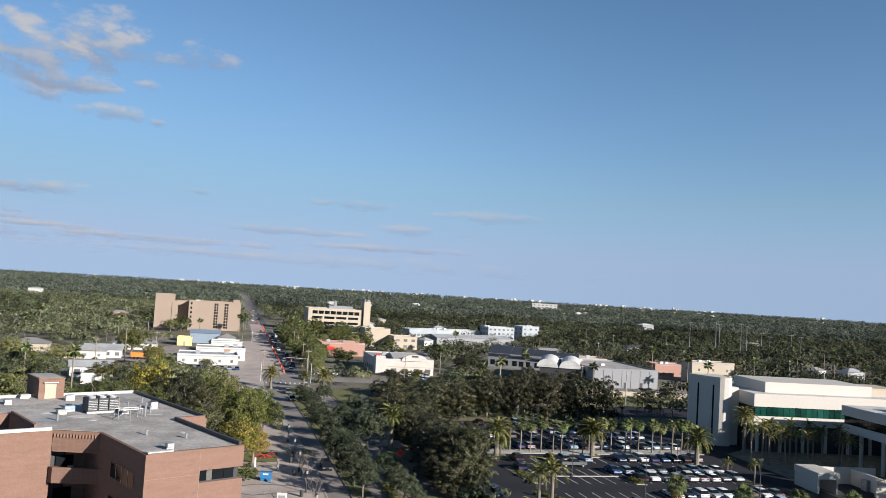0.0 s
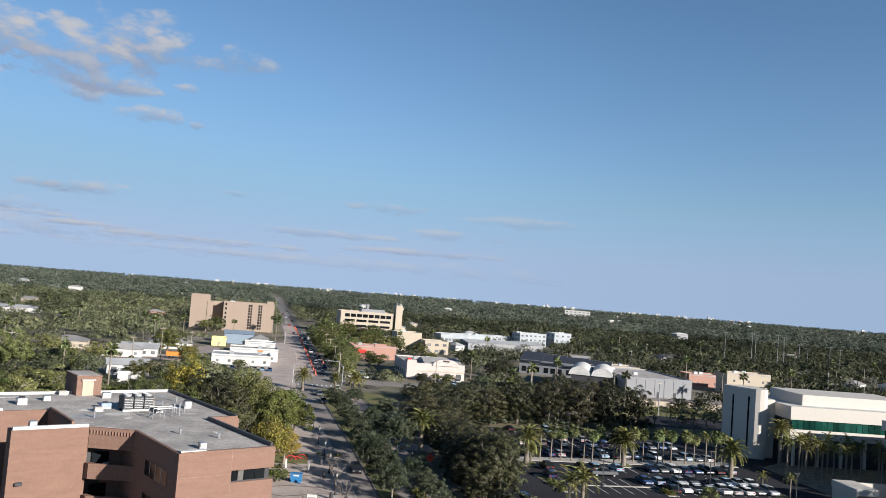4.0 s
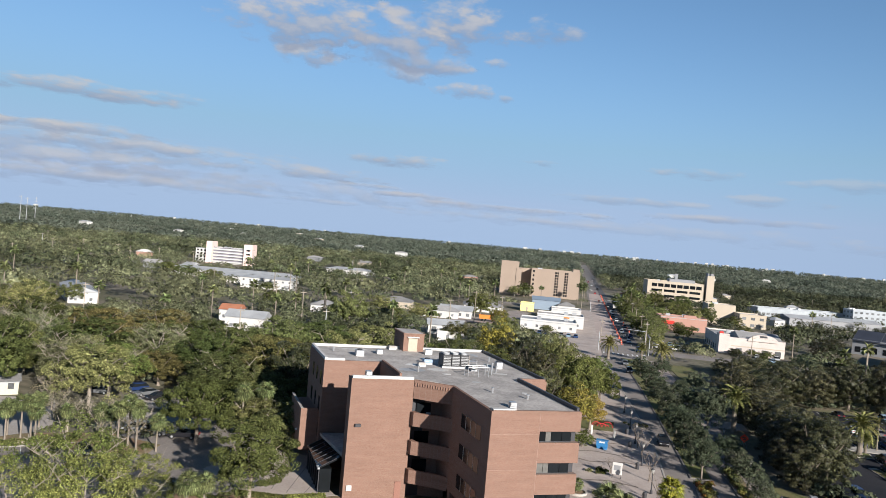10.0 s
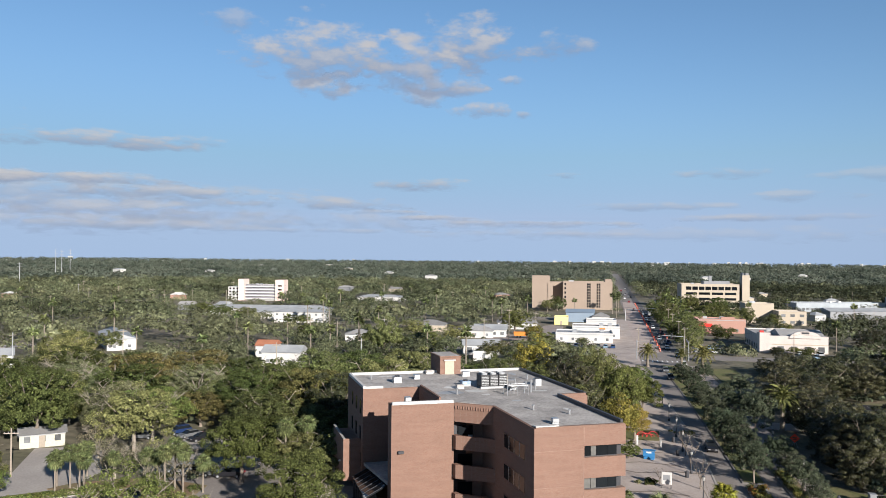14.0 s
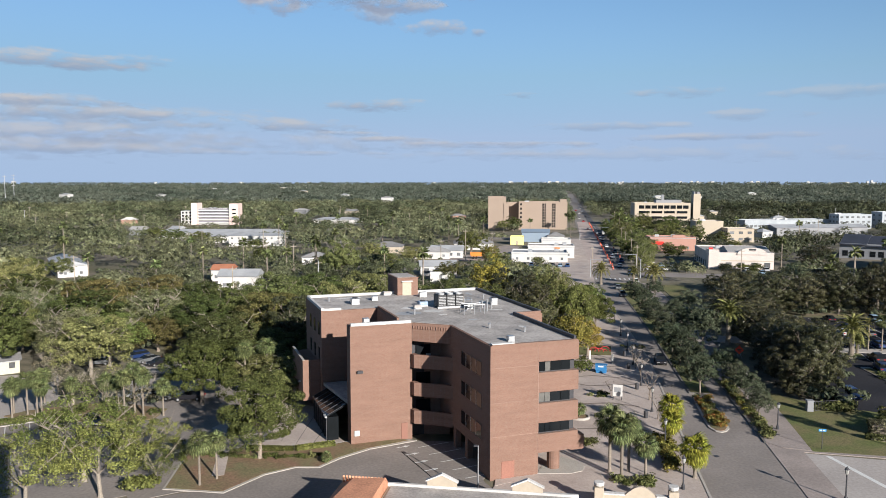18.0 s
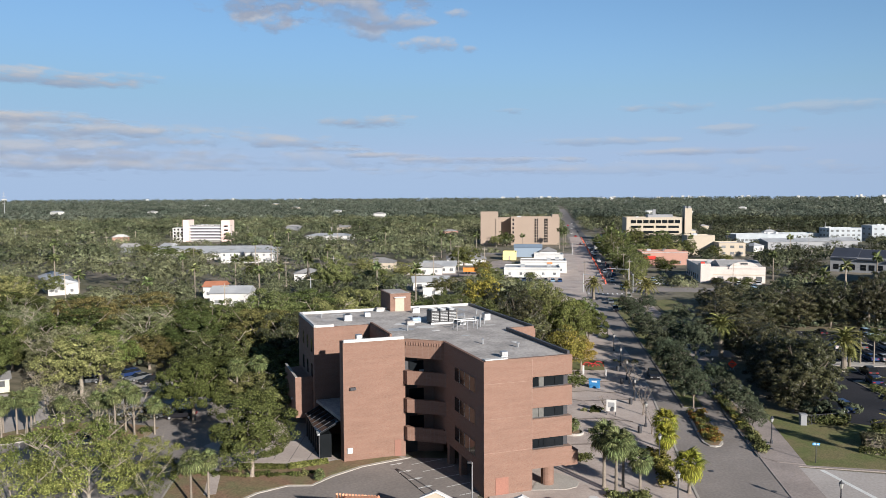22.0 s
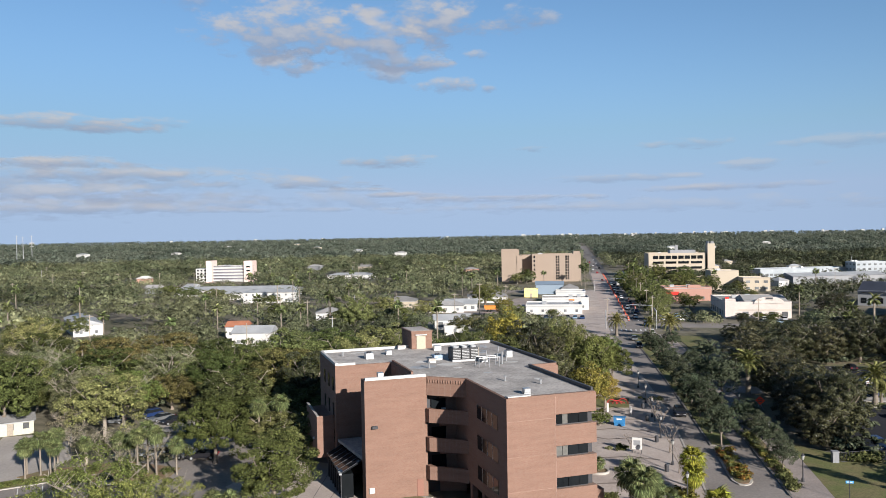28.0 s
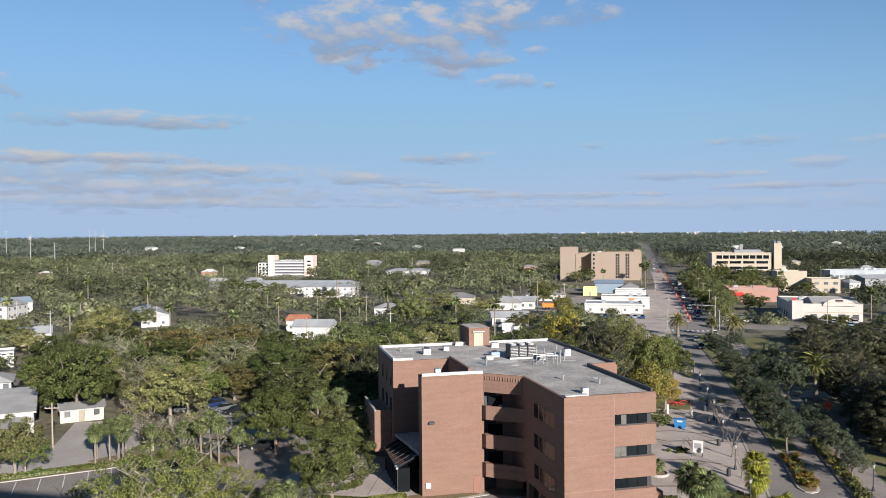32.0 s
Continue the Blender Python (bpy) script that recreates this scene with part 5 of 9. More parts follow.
building("house", "white gabled house on the shopping street", *west(-7, 147), 40, 9, 10, 3.6, WHITE, ROOF_METAL, top="gable", rise=1.8, cols=2, low=3.2)
building("house", "small white house at the street's end", *west(-30, 221), 110, 10, 8, 3.4, WHITE, ROOF_GREY, top="hip", rise=1.6, cols=3, low=2.6)
building("house", "white house with a blue-grey gable roof", *west(-16, 262), 60, 11, 9, 4.4, WHITE, SLATE, top="gable", rise=2.2, cols=3, low=2.0)
CLINIC = thing("clinic", "low white clinic with broad flat grey roofs on two levels", "building", spot(-98.2, 98.4, 0, 40.2))
part("wall", Build().box(-10.2, 0.4, 1.9, 25.3, 0, 2.9), WHITE, CLINIC)
part("roof", Build().soft(-10.7, 0.75, 1.4, 25.8, 2.9, 3.22, 0.08), ROOF_CLINIC, CLINIC, "flat pale grey roof with a thin white edge")
part("front_wall", Build().box(0.403, 6.4, 2.0, 11.2, 0, 2.8), WHITE, CLINIC)
part("front_roof", Build().soft(0.753, 6.9, 1.5, 11.3, 2.8, 3.1, 0.08), ROOF_CLINIC, CLINIC)
part("wing_wall", Build().box(1.0, 7.9, 11.603, 33.6, 0, 3.5), WHITE, CLINIC, "taller white side wing")
part("wing_roof", Build().loft([[(0.78, 11.4, 3.5), (8.4, 11.4, 3.5), (8.4, 34.1, 3.5), (0.78, 34.1, 3.5)], [(0.9, 11.5, 3.75), (8.3, 11.5, 3.75), (8.3, 34, 4.2), (0.9, 34, 4.2)]]), ROOF_CLINIC, CLINIC, "grey low-pitched roof")
part("roof_edge", Build().box(-10.75, 0.8, 1.3, 1.395, 2.85, 3.26).box(-10.8, -10.703, 1.4, 25.8, 2.85, 3.26), WHITE, CLINIC, "thin white roof edge")
for i in range(3):
    part("window", Build().box(-8.9 + i * 3.2, -7.3 + i * 3.2, 1.82, 1.94, 0.8, 2.1), HOUSE_GLASS, CLINIC)
for i in range(5):
    part("window", Build().box(-10.26, -10.14, 4 + i * 4.2, 5.6 + i * 4.2, 0.8, 2.1), HOUSE_GLASS, CLINIC)
for i in range(3):
    part("window", Build().box(7.85, 7.98, 14 + i * 5.5, 15.6 + i * 5.5, 1.0, 2.2), HOUSE_GLASS, CLINIC)
part("door", Build().box(2.6, 3.6, 1.92, 2.04, 0.0, 2.1), TIMBER, CLINIC)
for x, y in ((-7, 8), (-4, 16), (-8, 21)):
    part("rooftop_unit", Build().soft(x, x + 0.9, y, y + 0.7, 3.2, 3.75, 0.05), STEEL, CLINIC)
px, py = west(-9, 22)
no_trees(px, py, 11, 19, 40.2)
sight_line(-104, 104, 11, 0.6)
sight_line(-97, 112, 5, 1.2)
PALE_CREAM = material("pale_cream_paint", (0.47, 0.45, 0.36), 0.8, 0.1, (0.2, 3.0))
building("house", "small cream cottage beside a bare yard", *west(3.6, 33.5), 40, 7.2, 6, 2.4, PALE_CREAM, ROOF_GREY, top="gable", rise=0.8, cols=3, low=0.2)


# ---- trees ----
def leaf_cloud(name, centres, normals, sizes, mat, rng, fold=0.25, tone=None):
    """Many small four-cornered leaves or sprays as one mesh."""
    n = len(centres)
    nor = normals / (np.linalg.norm(normals, axis=1, keepdims=True) + 1e-9)
    ref = rng.normal(size=(n, 3))
    u = np.cross(nor, ref)
    u /= np.linalg.norm(u, axis=1, keepdims=True) + 1e-9
    w = np.cross(nor, u)
    s = sizes[:, None]
    v = np.stack([centres - u * s, centres - w * s * 0.6 - nor * s * fold, centres + u * s, centres + w * s * 0.6 - nor * s * fold], 1).reshape(-1, 3)
    m = bpy.data.meshes.new(name)
    m.vertices.add(4 * n), m.loops.add(4 * n), m.polygons.add(n)
    m.vertices.foreach_set("co", v.astype(np.float32).ravel())
    m.loops.foreach_set("vertex_index", np.arange(4 * n, dtype=np.int32))
    m.polygons.foreach_set("loop_start", np.arange(0, 4 * n, 4, dtype=np.int32))
    m.polygons.foreach_set("loop_total", np.full(n, 4, dtype=np.int32))
    m.materials.append(mat)
    if tone is not None:            # each tree's own shade of green
        m.attributes.new("tone", "FLOAT", "FACE").data.foreach_set("value", tone.astype(np.float32))
    m.update(calc_edges=True)
    return m


def unit(rng, n):
    d = rng.normal(size=(n, 3))
    return d / np.linalg.norm(d, axis=1, keepdims=True)


def spread_dirs(rng, n, low):
    """Directions spread evenly over a ball, cut off below."""
    i = np.arange(n) + 0.5
    z = 1 - (1 + low) * i / n
    a = i * 2.39996 + rng.uniform(0, 6.28)
    r = np.sqrt(np.maximum(0, 1 - z * z))
    d = np.stack([r * np.cos(a), r * np.sin(a), z], 1) + rng.normal(size=(n, 3)) * 0.13
    return d / np.linalg.norm(d, axis=1, keepdims=True)


def crown_mesh(name, mat, seed, r, rz, zc, clumps, per, leaf, clump=1.2, hollow=0.62, low=0.4, dense=True):
    rng = np.random.default_rng(seed)
    d = spread_dirs(rng, clumps, low)
    lobes = lambda q: 1 + 0.13 * np.sin(3 * np.arctan2(q[:, 1], q[:, 0]) + seed) + 0.10 * np.sin(5 * np.arctan2(q[:, 1], q[:, 0]) - 4 * q[:, 2] + 2 * seed)
    rad = (rng.uniform(hollow, 1.0, clumps) * lobes(d))[:, None]
    c = d * rad * np.array([r, r, rz]) + np.array([0, 0, zc])
    cr = rng.uniform(0.6, 1.3, clumps) * clump
    k = np.repeat(np.arange(clumps), per)
    e = unit(rng, len(k)) + 0.45 * d[k]
    e[:, 2] += 0.2
    e /= np.linalg.norm(e, axis=1, keepdims=True)
    at = c[k] + e * (cr[k] * rng.uniform(0.6, 1.05, len(k)))[:, None] * np.array([1, 1, 0.7])
    nor = e + 0.3 * d[k] + rng.normal(size=e.shape) * 0.55
    size = rng.uniform(0.7, 1.3, len(k)) * leaf
    if dense:            # larger boughs of leaves inside
        m = int(clumps * 11)
        q = spread_dirs(rng, m, low * 0.8)
        rng.shuffle(q)
        at = np.concatenate([at, q * (lobes(q) * rng.uniform(0.35, 0.68, m))[:, None] * np.array([r, r, rz]) + np.array([0, 0, zc])])
        nor = np.concatenate([nor, q + rng.normal(size=q.shape) * 0.5])
        size = np.concatenate([size, np.full(m, r * 0.062) * rng.uniform(0.7, 1.3, m)])
    return leaf_cloud(name, at, nor, size, mat, rng)


def trunk_mesh(name, seed, h, r, spread, limbs=6, mat=None, twigs=0):
    rg = random.Random(seed)
    b = Build()
    fork = h * 0.35
    b.loft([[(rr * math.cos(i * math.tau / 8) + dx, rr * math.sin(i * math.tau / 8), z) for i in range(8)] for rr, z, dx in ((r * 1.5, 0, 0), (r, 0.5, 0), (r * 0.85, fork, 0.15))])
    for k in range(limbs):
        a = k * math.tau / limbs + rg.uniform(-0.4, 0.4)
        mid = Vector((spread * 0.4 * math.cos(a), spread * 0.4 * math.sin(a), fork + (h - fork) * 0.4))
        end = Vector((spread * 0.8 * math.cos(a + 0.2), spread * 0.8 * math.sin(a + 0.2), fork + (h - fork) * rg.uniform(0.6, 0.95)))
        b.tube((0.1, 0, fork * 0.9), mid, r * 0.5, r * 0.32, 6).tube(mid, end, r * 0.32, r * 0.1, 5)
        for _ in range(twigs):
            q = mid.lerp(end, rg.uniform(0.2, 1.0))
            b.tube(q, q + Vector((rg.uniform(-1, 1), rg.uniform(-1, 1), rg.uniform(0.1, 0.9))) * spread * 0.30, r * 0.14, r * 0.04, 4)
    return b.mesh(name, mat or BARK)


TREES = {}


def tree_kind(kind, label, mat, r, h, seeds, clumps, per, leaf, clump, twigs=0, hollow=0.62, trunk=0.3, mid=0.56, half=0.42, low=0.4, dense=True, bark=None):
    TREES[kind] = (label, [])
    for s in seeds:
        rz, zc = h * half, h * mid
        TREES[kind][1].append((trunk_mesh("trunk", s, h, trunk, r, 6, bark or BARK, twigs), crown_mesh("crown", mat, s, r, rz, zc, clumps, per, leaf, clump, hollow, low, dense), r, h))


tree_kind("oak", "spreading live oak with a dense dull-green crown", LEAF_OAK, 5.5, 10.5, (1, 2, 3, 4), 72, 190, 0.125, 1.0, 2, mid=0.53, half=0.44, low=0.6, hollow=0.72, bark=BARK_PALE)
tree_kind("deep_oak", "dense deep-green live oak", LEAF_DEEP, 5.3, 10.5, (5, 6, 7), 76, 200, 0.12, 0.96, mid=0.53, half=0.45, low=0.7, hollow=0.76)
tree_kind("magnolia", "dark glossy evergreen tree with a dense crown", LEAF_DARK, 4.6, 11.5, (11, 12, 13), 80, 180, 0.128, 0.9, mid=0.50, half=0.49, low=0.85, hollow=0.80)
tree_kind("street", "young dark-leaved street oak", LEAF_STREET, 3.1, 7.5, (21, 22), 75, 110, 0.105, 0.75, 2, trunk=0.16, hollow=0.75)
tree_kind("gold", "golden-leaved tree turning brown", LEAF_GOLD, 3.4, 8.5, (31,), 60, 100, 0.145, 1.0, hollow=0.7)
tree_kind("green", "fresh green broadleaf tree", LEAF_GREEN, 4.2, 8.0, (41, 42), 58, 190, 0.115, 0.9, hollow=0.78)
tree_kind("round", "dense round-headed deep green tree", LEAF_ROUND, 3.9, 10.5, (15, 16), 90, 230, 0.10, 0.85, mid=0.58, half=0.42, low=0.8, hollow=0.84, trunk=0.22)
tree_kind("leafy", "dense round-headed fresh green tree", LEAF_GREEN, 4.4, 8.6, (17, 18), 84, 210, 0.105, 0.9, mid=0.58, half=0.41, low=0.75, hollow=0.84, trunk=0.25)
tree_kind("sparse", "half-bare oak with pale branches and thin foliage", LEAF_THIN, 5.6, 8.5, (51, 52, 53), 100, 90, 0.095, 0.82, 7, 0.5, 0.22, dense=False, bark=BARK_PALE)
tree_kind("olive", "broad olive-brown oak with a closed crown", LEAF_OLIVE, 5.4, 10.5, (25, 26), 76, 190, 0.12, 0.98, mid=0.54, half=0.44, low=0.7, hollow=0.75)
tree_kind("ashen", "old oak with pale bare limbs through ash-green leaves", LEAF_ASH, 5.6, 10.0, (55, 56), 84, 90, 0.115, 0.85, 10, 0.5, 0.3, dense=False, bark=BARK_PALE)
tree_kind("brown", "half-bare tree with thin brown-green leaves", LEAF_BROWN, 5.0, 8.8, (81, 82), 90, 80, 0.11, 0.95, 8, 0.45, 0.2, dense=False)
tree_kind("grey", "thin grey-green tree with bare twigs", LEAF_BARE, 3.6, 7.0, (61, 62), 44, 22, 0.13, 0.8, 14, 0.4, 0.15, dense=False, bark=BARK_PALE)
TREES["bare"] = ("small leafless street tree with grey twigs", [(trunk_mesh("trunk", s, 4.6, 0.09, 1.9, 7, BARK, 14), None, 1.6, 4.6) for s in (71, 72)])
PLANTED = []


def tree(kind, x, y, scale=1.0, tall=1.0, seed=None):
    label, kinds = TREES[kind]
    rg = random.Random(int(x * 31 + y * 17) if seed is None else seed)
    trunk, crown, r, h = rg.choice(kinds)
    if kind in ("oak", "deep_oak") and x < -60:          # uneven heights in the western grove
        tall *= rg.uniform(0.86, 1.2)
    o = thing("tree", label, "tree", Matrix.LocRotScale((x, y, 0), Euler((0, 0, rg.uniform(0, 6.28))), (scale, scale, scale * tall)), kind + " trees")
    part("trunk", trunk, None, o)
    if crown:
        part("crown", crown, None, o)
    PLANTED.append((x, y, r * scale))
    return o


# far woods: crowns of leafy clumps, joined
def woods(name, label, pts, clumps, per, leaf, mat, seed, inside=12, bough=(0.12, 0.2), lump=0.34):
    """Each crown is a ring of rounded clumps, lit as a whole by leaves that face outwards, over darker boughs inside."""
    rng = np.random.default_rng(seed)
    p = np.array(pts)
    n = len(p)
    size = np.stack([p[:, 2], p[:, 2], p[:, 3] * 0.40], 1)
    mid_ = np.stack([p[:, 0], p[:, 1], p[:, 3] * 0.58], 1)
    d = unit(rng, n * clumps)
    d[:, 2] = np.abs(d[:, 2]) * 1.15 - 0.32
    t = np.repeat(np.arange(n), clumps)
    c = mid_[t] + d * size[t] * rng.uniform(0.55, 0.86, (len(t), 1))
    k = np.repeat(np.arange(len(t)), per)
    e = unit(rng, len(k)) + 0.9 * d[k]
    e[:, 2] += 0.3
    e /= np.linalg.norm(e, axis=1, keepdims=True)
    at = c[k] + e * (p[t[k], 2] * lump * rng.uniform(0.75, 1.1, len(k)))[:, None] * np.array([1, 1, 0.75])
    nor = e + 0.35 * d[k] + rng.normal(size=e.shape) * 0.22
    size_ = rng.uniform(0.7, 1.3, len(k)) * leaf * np.maximum(0.7, p[t[k], 2] / 5)
    j = np.repeat(np.arange(n), inside)          # larger boughs inside
    q = unit(rng, len(j))
    q[:, 2] = np.abs(q[:, 2]) * 1.2 - 0.5
    at = np.concatenate([at, mid_[j] + q * size[j] * rng.uniform(0.3, 0.7, (len(j), 1))])
    nor = np.concatenate([nor, q + rng.normal(size=q.shape) * 0.2])
    size_ = np.concatenate([size_, p[j, 2] * rng.uniform(*bough, len(j))])
    own = np.clip([0.5 + 1.1 * noise.noise((q[0] * 0.009, q[1] * 0.009, 1.0)) for q in pts] + rng.uniform(-0.3, 0.3, n), 0, 1)      # stands of like trees
    me = leaf_cloud(name, at, nor, size_, mat, rng, tone=np.concatenate([own[t[k]], own[j]]))
    return tagged(new(name, me), label, "trees", kind="stuff")


def scatter():
    rg = random.Random(5)
    near, mid, far = [], [], []
    cells = {}
    def free(x, y, r, gap):
        i, j = int(x // 12), int(y // 12)
        for a in (-1, 0, 1):
            for b in (-1, 0, 1):
                for q in cells.get((i + a, j + b), ()):
                    if (x - q[0]) ** 2 + (y - q[1]) ** 2 < (gap * (r + q[2])) ** 2:
                        return False
        return True
    for q in PLANTED:
        cells.setdefault((int(q[0] // 12), int(q[1] // 12)), []).append(q)
    for d0, d1, tries, r0, r1, out in ((118, 280, 9000, 4.2, 9.0, near), (280, 1000, 40000, 3.6, 11.0, mid), (1000, 4700, 34000, 6.5, 13, far)):
        for _ in range(tries):
            d = math.sqrt(rg.uniform(d0 * d0, d1 * d1)) if d1 < 2000 else d0 * (d1 / d0) ** rg.uniform(0, 1)
            az = radians(rg.uniform(-76, 64))
            x, y = d * math.sin(az), d * math.cos(az)
            r = r0 + (r1 - r0) * rg.random() ** 1.4
            # far crowns grow with distance so their tops reach the horizon in view
            h = (3.4 + r * rg.uniform(0.65, 1.05)) if d < 1000 else rg.uniform(5.5, 13.2) + 13 * max(0.0, (d - 1800) / 2900)
            if noise.noise((x * 0.012, y * 0.012, 3)) > 0.42 and d < 1000:
                continue
            if is_open(x, y, r * 0.55) or hides(x, y, h * 1.05, r) or (d < 1000 and not free(x, y, r, 0.62 if d < 260 else 0.64)):
                continue
            if d > 1300:          # crowns made taller in patches, to give the horizon in view its bumps
                h += 9 * max(0.0, noise.noise((x * 0.0016, y * 0.0016, 7)))
            out.append((x, y, r, h))
            if d < 1000:
                cells.setdefault((int(x // 12), int(y // 12)), []).append((x, y, r))
    return near, mid, far


# ---- palms and shrubs ----
def fan_frond(name, mat, length=1.9, blades=21, droop=0.55):
    b = Build()
    b.tube((0, 0, 0), (length * 0.55, 0, 0.12), 0.03, 0.02, 4)
    for i in range(blades):
        a = (i / (blades - 1) - 0.5) * 3.4
        l = length * (0.62 - 0.16 * abs(a) / 1.7)
        cx, cz = length * 0.5, 0.12
        mx, my = cx + l * 0.6 * math.cos(a), l * 0.6 * math.sin(a)
        ex, ey = cx + l * math.cos(a), l * math.sin(a)
        w = 0.055
        b.add([(cx, 0, cz), (mx - w * math.sin(a), my + w * math.cos(a), cz - 0.1 * droop), (mx + w * math.sin(a), my - w * math.cos(a), cz - 0.1 * droop), (ex, ey, cz - l * droop)], [(0, 1, 2), (1, 3, 2)])
    return b.mesh(name, mat)


def feather_frond(name, mat, length=2.9, pairs=24, rise=0.9, fall=1.5, leaf=0.55):
    b = Build()
    pts = []
    for i in range(9):
        t = i / 8
        pts.append(Vector((length * t * (1 - 0.15 * t), 0, rise * t * 2 - (rise + fall) * t * t)))
    for p, q in zip(pts, pts[1:]):
        b.tube(p, q, 0.035, 0.025, 3)
    for i in range(pairs):
        t = 0.14 + 0.84 * i / (pairs - 1)
        k = min(7, int(t * 8))
        p = pts[k].lerp(pts[k + 1], t * 8 - k)
        l = leaf * (1 - 0.55 * abs(t - 0.4))
        for s in (-1, 1):
            e = p + Vector((l * 0.55, s * l * 0.8, -l * 0.35))
            b.add([p, p + Vector((0.13, 0, 0)), e], [(0, 1, 2)])
    return b.mesh(name, mat)


def palm_trunk(h, r, bulge=1.15, dead=False):
    return Build().turned([(r * 1.5, 0), (r * 1.05, 0.5), (r, h * 0.5), (r * 0.95, h - 0.5), (r * bulge, h - 0.2), (r * 0.7, h)], 10).mesh("trunk", PALE_BARK)


FAN, FAN_GOLD, FAN_DRY = fan_frond("frond", FROND), fan_frond("frond", FROND_GOLD), fan_frond("dry_frond", FROND_DRY, 1.5, 9, 0.9)
FAN_SKIRT = fan_frond("dry_frond", FROND_DRY, 2.1, 9, 0.5)
FEATHER, FEATHER_SOFT = feather_frond("frond", FROND_DATE), feather_frond("frond", FROND_DATE, 2.2, 13, 0.7, 1.6, 0.5)
PALMS, FAR_PALMS = {}, {}


def palm_kind(kind, label, frond, dry, count, n_dry, trunk_h, trunk_r, size, low):
    rg = random.Random(len(kind))
    o = thing("palm", label, "palm", spot(0, -2000), kind + " palms")
    trunk = part("trunk", palm_trunk(trunk_h, trunk_r), None, o).data
    gold = math.pi * (3 - 5 ** 0.5)
    for i in range(count + n_dry):
        t = i / (count + n_dry)
        up = 78 - (78 + low) * (min(t * (count + n_dry) / count, 1.0) ** 0.85) if i < count else -rg.uniform(66, 88)
        m = pose(0, 0, trunk_h - 0.05, 0, -up, math.degrees(i * gold)) @ Matrix.Scale(size * rg.uniform(0.85, 1.12), 4)
        part("frond" if i < count else "dry_frond", frond if i < count else dry, None, o, "" if i < count else "hanging dry brown frond", pose(0, 0, 0) @ Matrix.Translation((0, 0, 0)) @ m)
    PALMS[kind] = o
    # the same head joined, for palms farther off
    heads = []
    for dry_one in (False, True):
        v, f = [], []
        for ch in o.children:
            if ch.name.startswith("trunk") or ch.name.startswith("dry") != dry_one:
                continue
            n0 = len(v)
            v += [ch.matrix_basis @ q.co for q in ch.data.vertices]
            f += [[n0 + i for i in g.vertices] for g in ch.data.polygons]
        if v:
            me = bpy.data.meshes.new("crown")
            me.from_pydata(v, [], f)
            me.materials.append((dry if dry_one else frond).materials[0])
            heads.append(("dry_skirt" if dry_one else "crown", me))
    FAR_PALMS[kind] = (label, trunk, heads, trunk_h)


palm_kind("cabbage", "cabbage palm with a round head of fan leaves", FAN, FAN_DRY, 36, 4, 4.6, 0.17, 1.05, 62)
palm_kind("golden", "squat yellow-green fan palm", FAN_GOLD, FAN_DRY, 40, 4, 3.6, 0.2, 1.05, 75)
palm_kind("date", "stout date palm with long arching fronds", FEATHER, FAN_DRY, 46, 0, 5.4, 0.38, 1.05, 40)
palm_kind("fan_tall", "tall slender fan palm with a skirt of dry fronds", FAN, FAN_SKIRT, 24, 22, 9.4, 0.125, 0.88, 40)
palm_kind("royal", "slim feather palm with drooping fronds", FEATHER_SOFT, FAN_DRY, 20, 0, 7.0, 0.19, 1.0, 35)


def palm(kind, x, y, s=1.0, tall=1.0, lean=0.0):
    """A palm whose trunk, not its head, takes the extra height."""
    rg = random.Random(int(x * 13 + y * 7))
    m = Matrix.LocRotScale((x, y, 0), Euler((radians(lean), 0, rg.uniform(0, 6.28))), (s, s, s))
    label, trunk, heads, high = FAR_PALMS[kind]
    lift, stretch = Matrix.Translation((0, 0, high * (tall - 1))), Matrix.Diagonal((1, 1, tall, 1))
    if y > 135 or x < -90:
        o = thing("palm", label, "palm", m, kind + " palms")
        part("trunk", trunk, None, o, at=stretch)
        for name, me in heads:
            part(name, me, None, o, at=lift)
        return o
    o = copy_thing(PALMS[kind], m)
    for q in o.children:
        q.matrix_basis = (stretch if q.name.startswith("trunk") else lift) @ q.matrix_basis
    return o


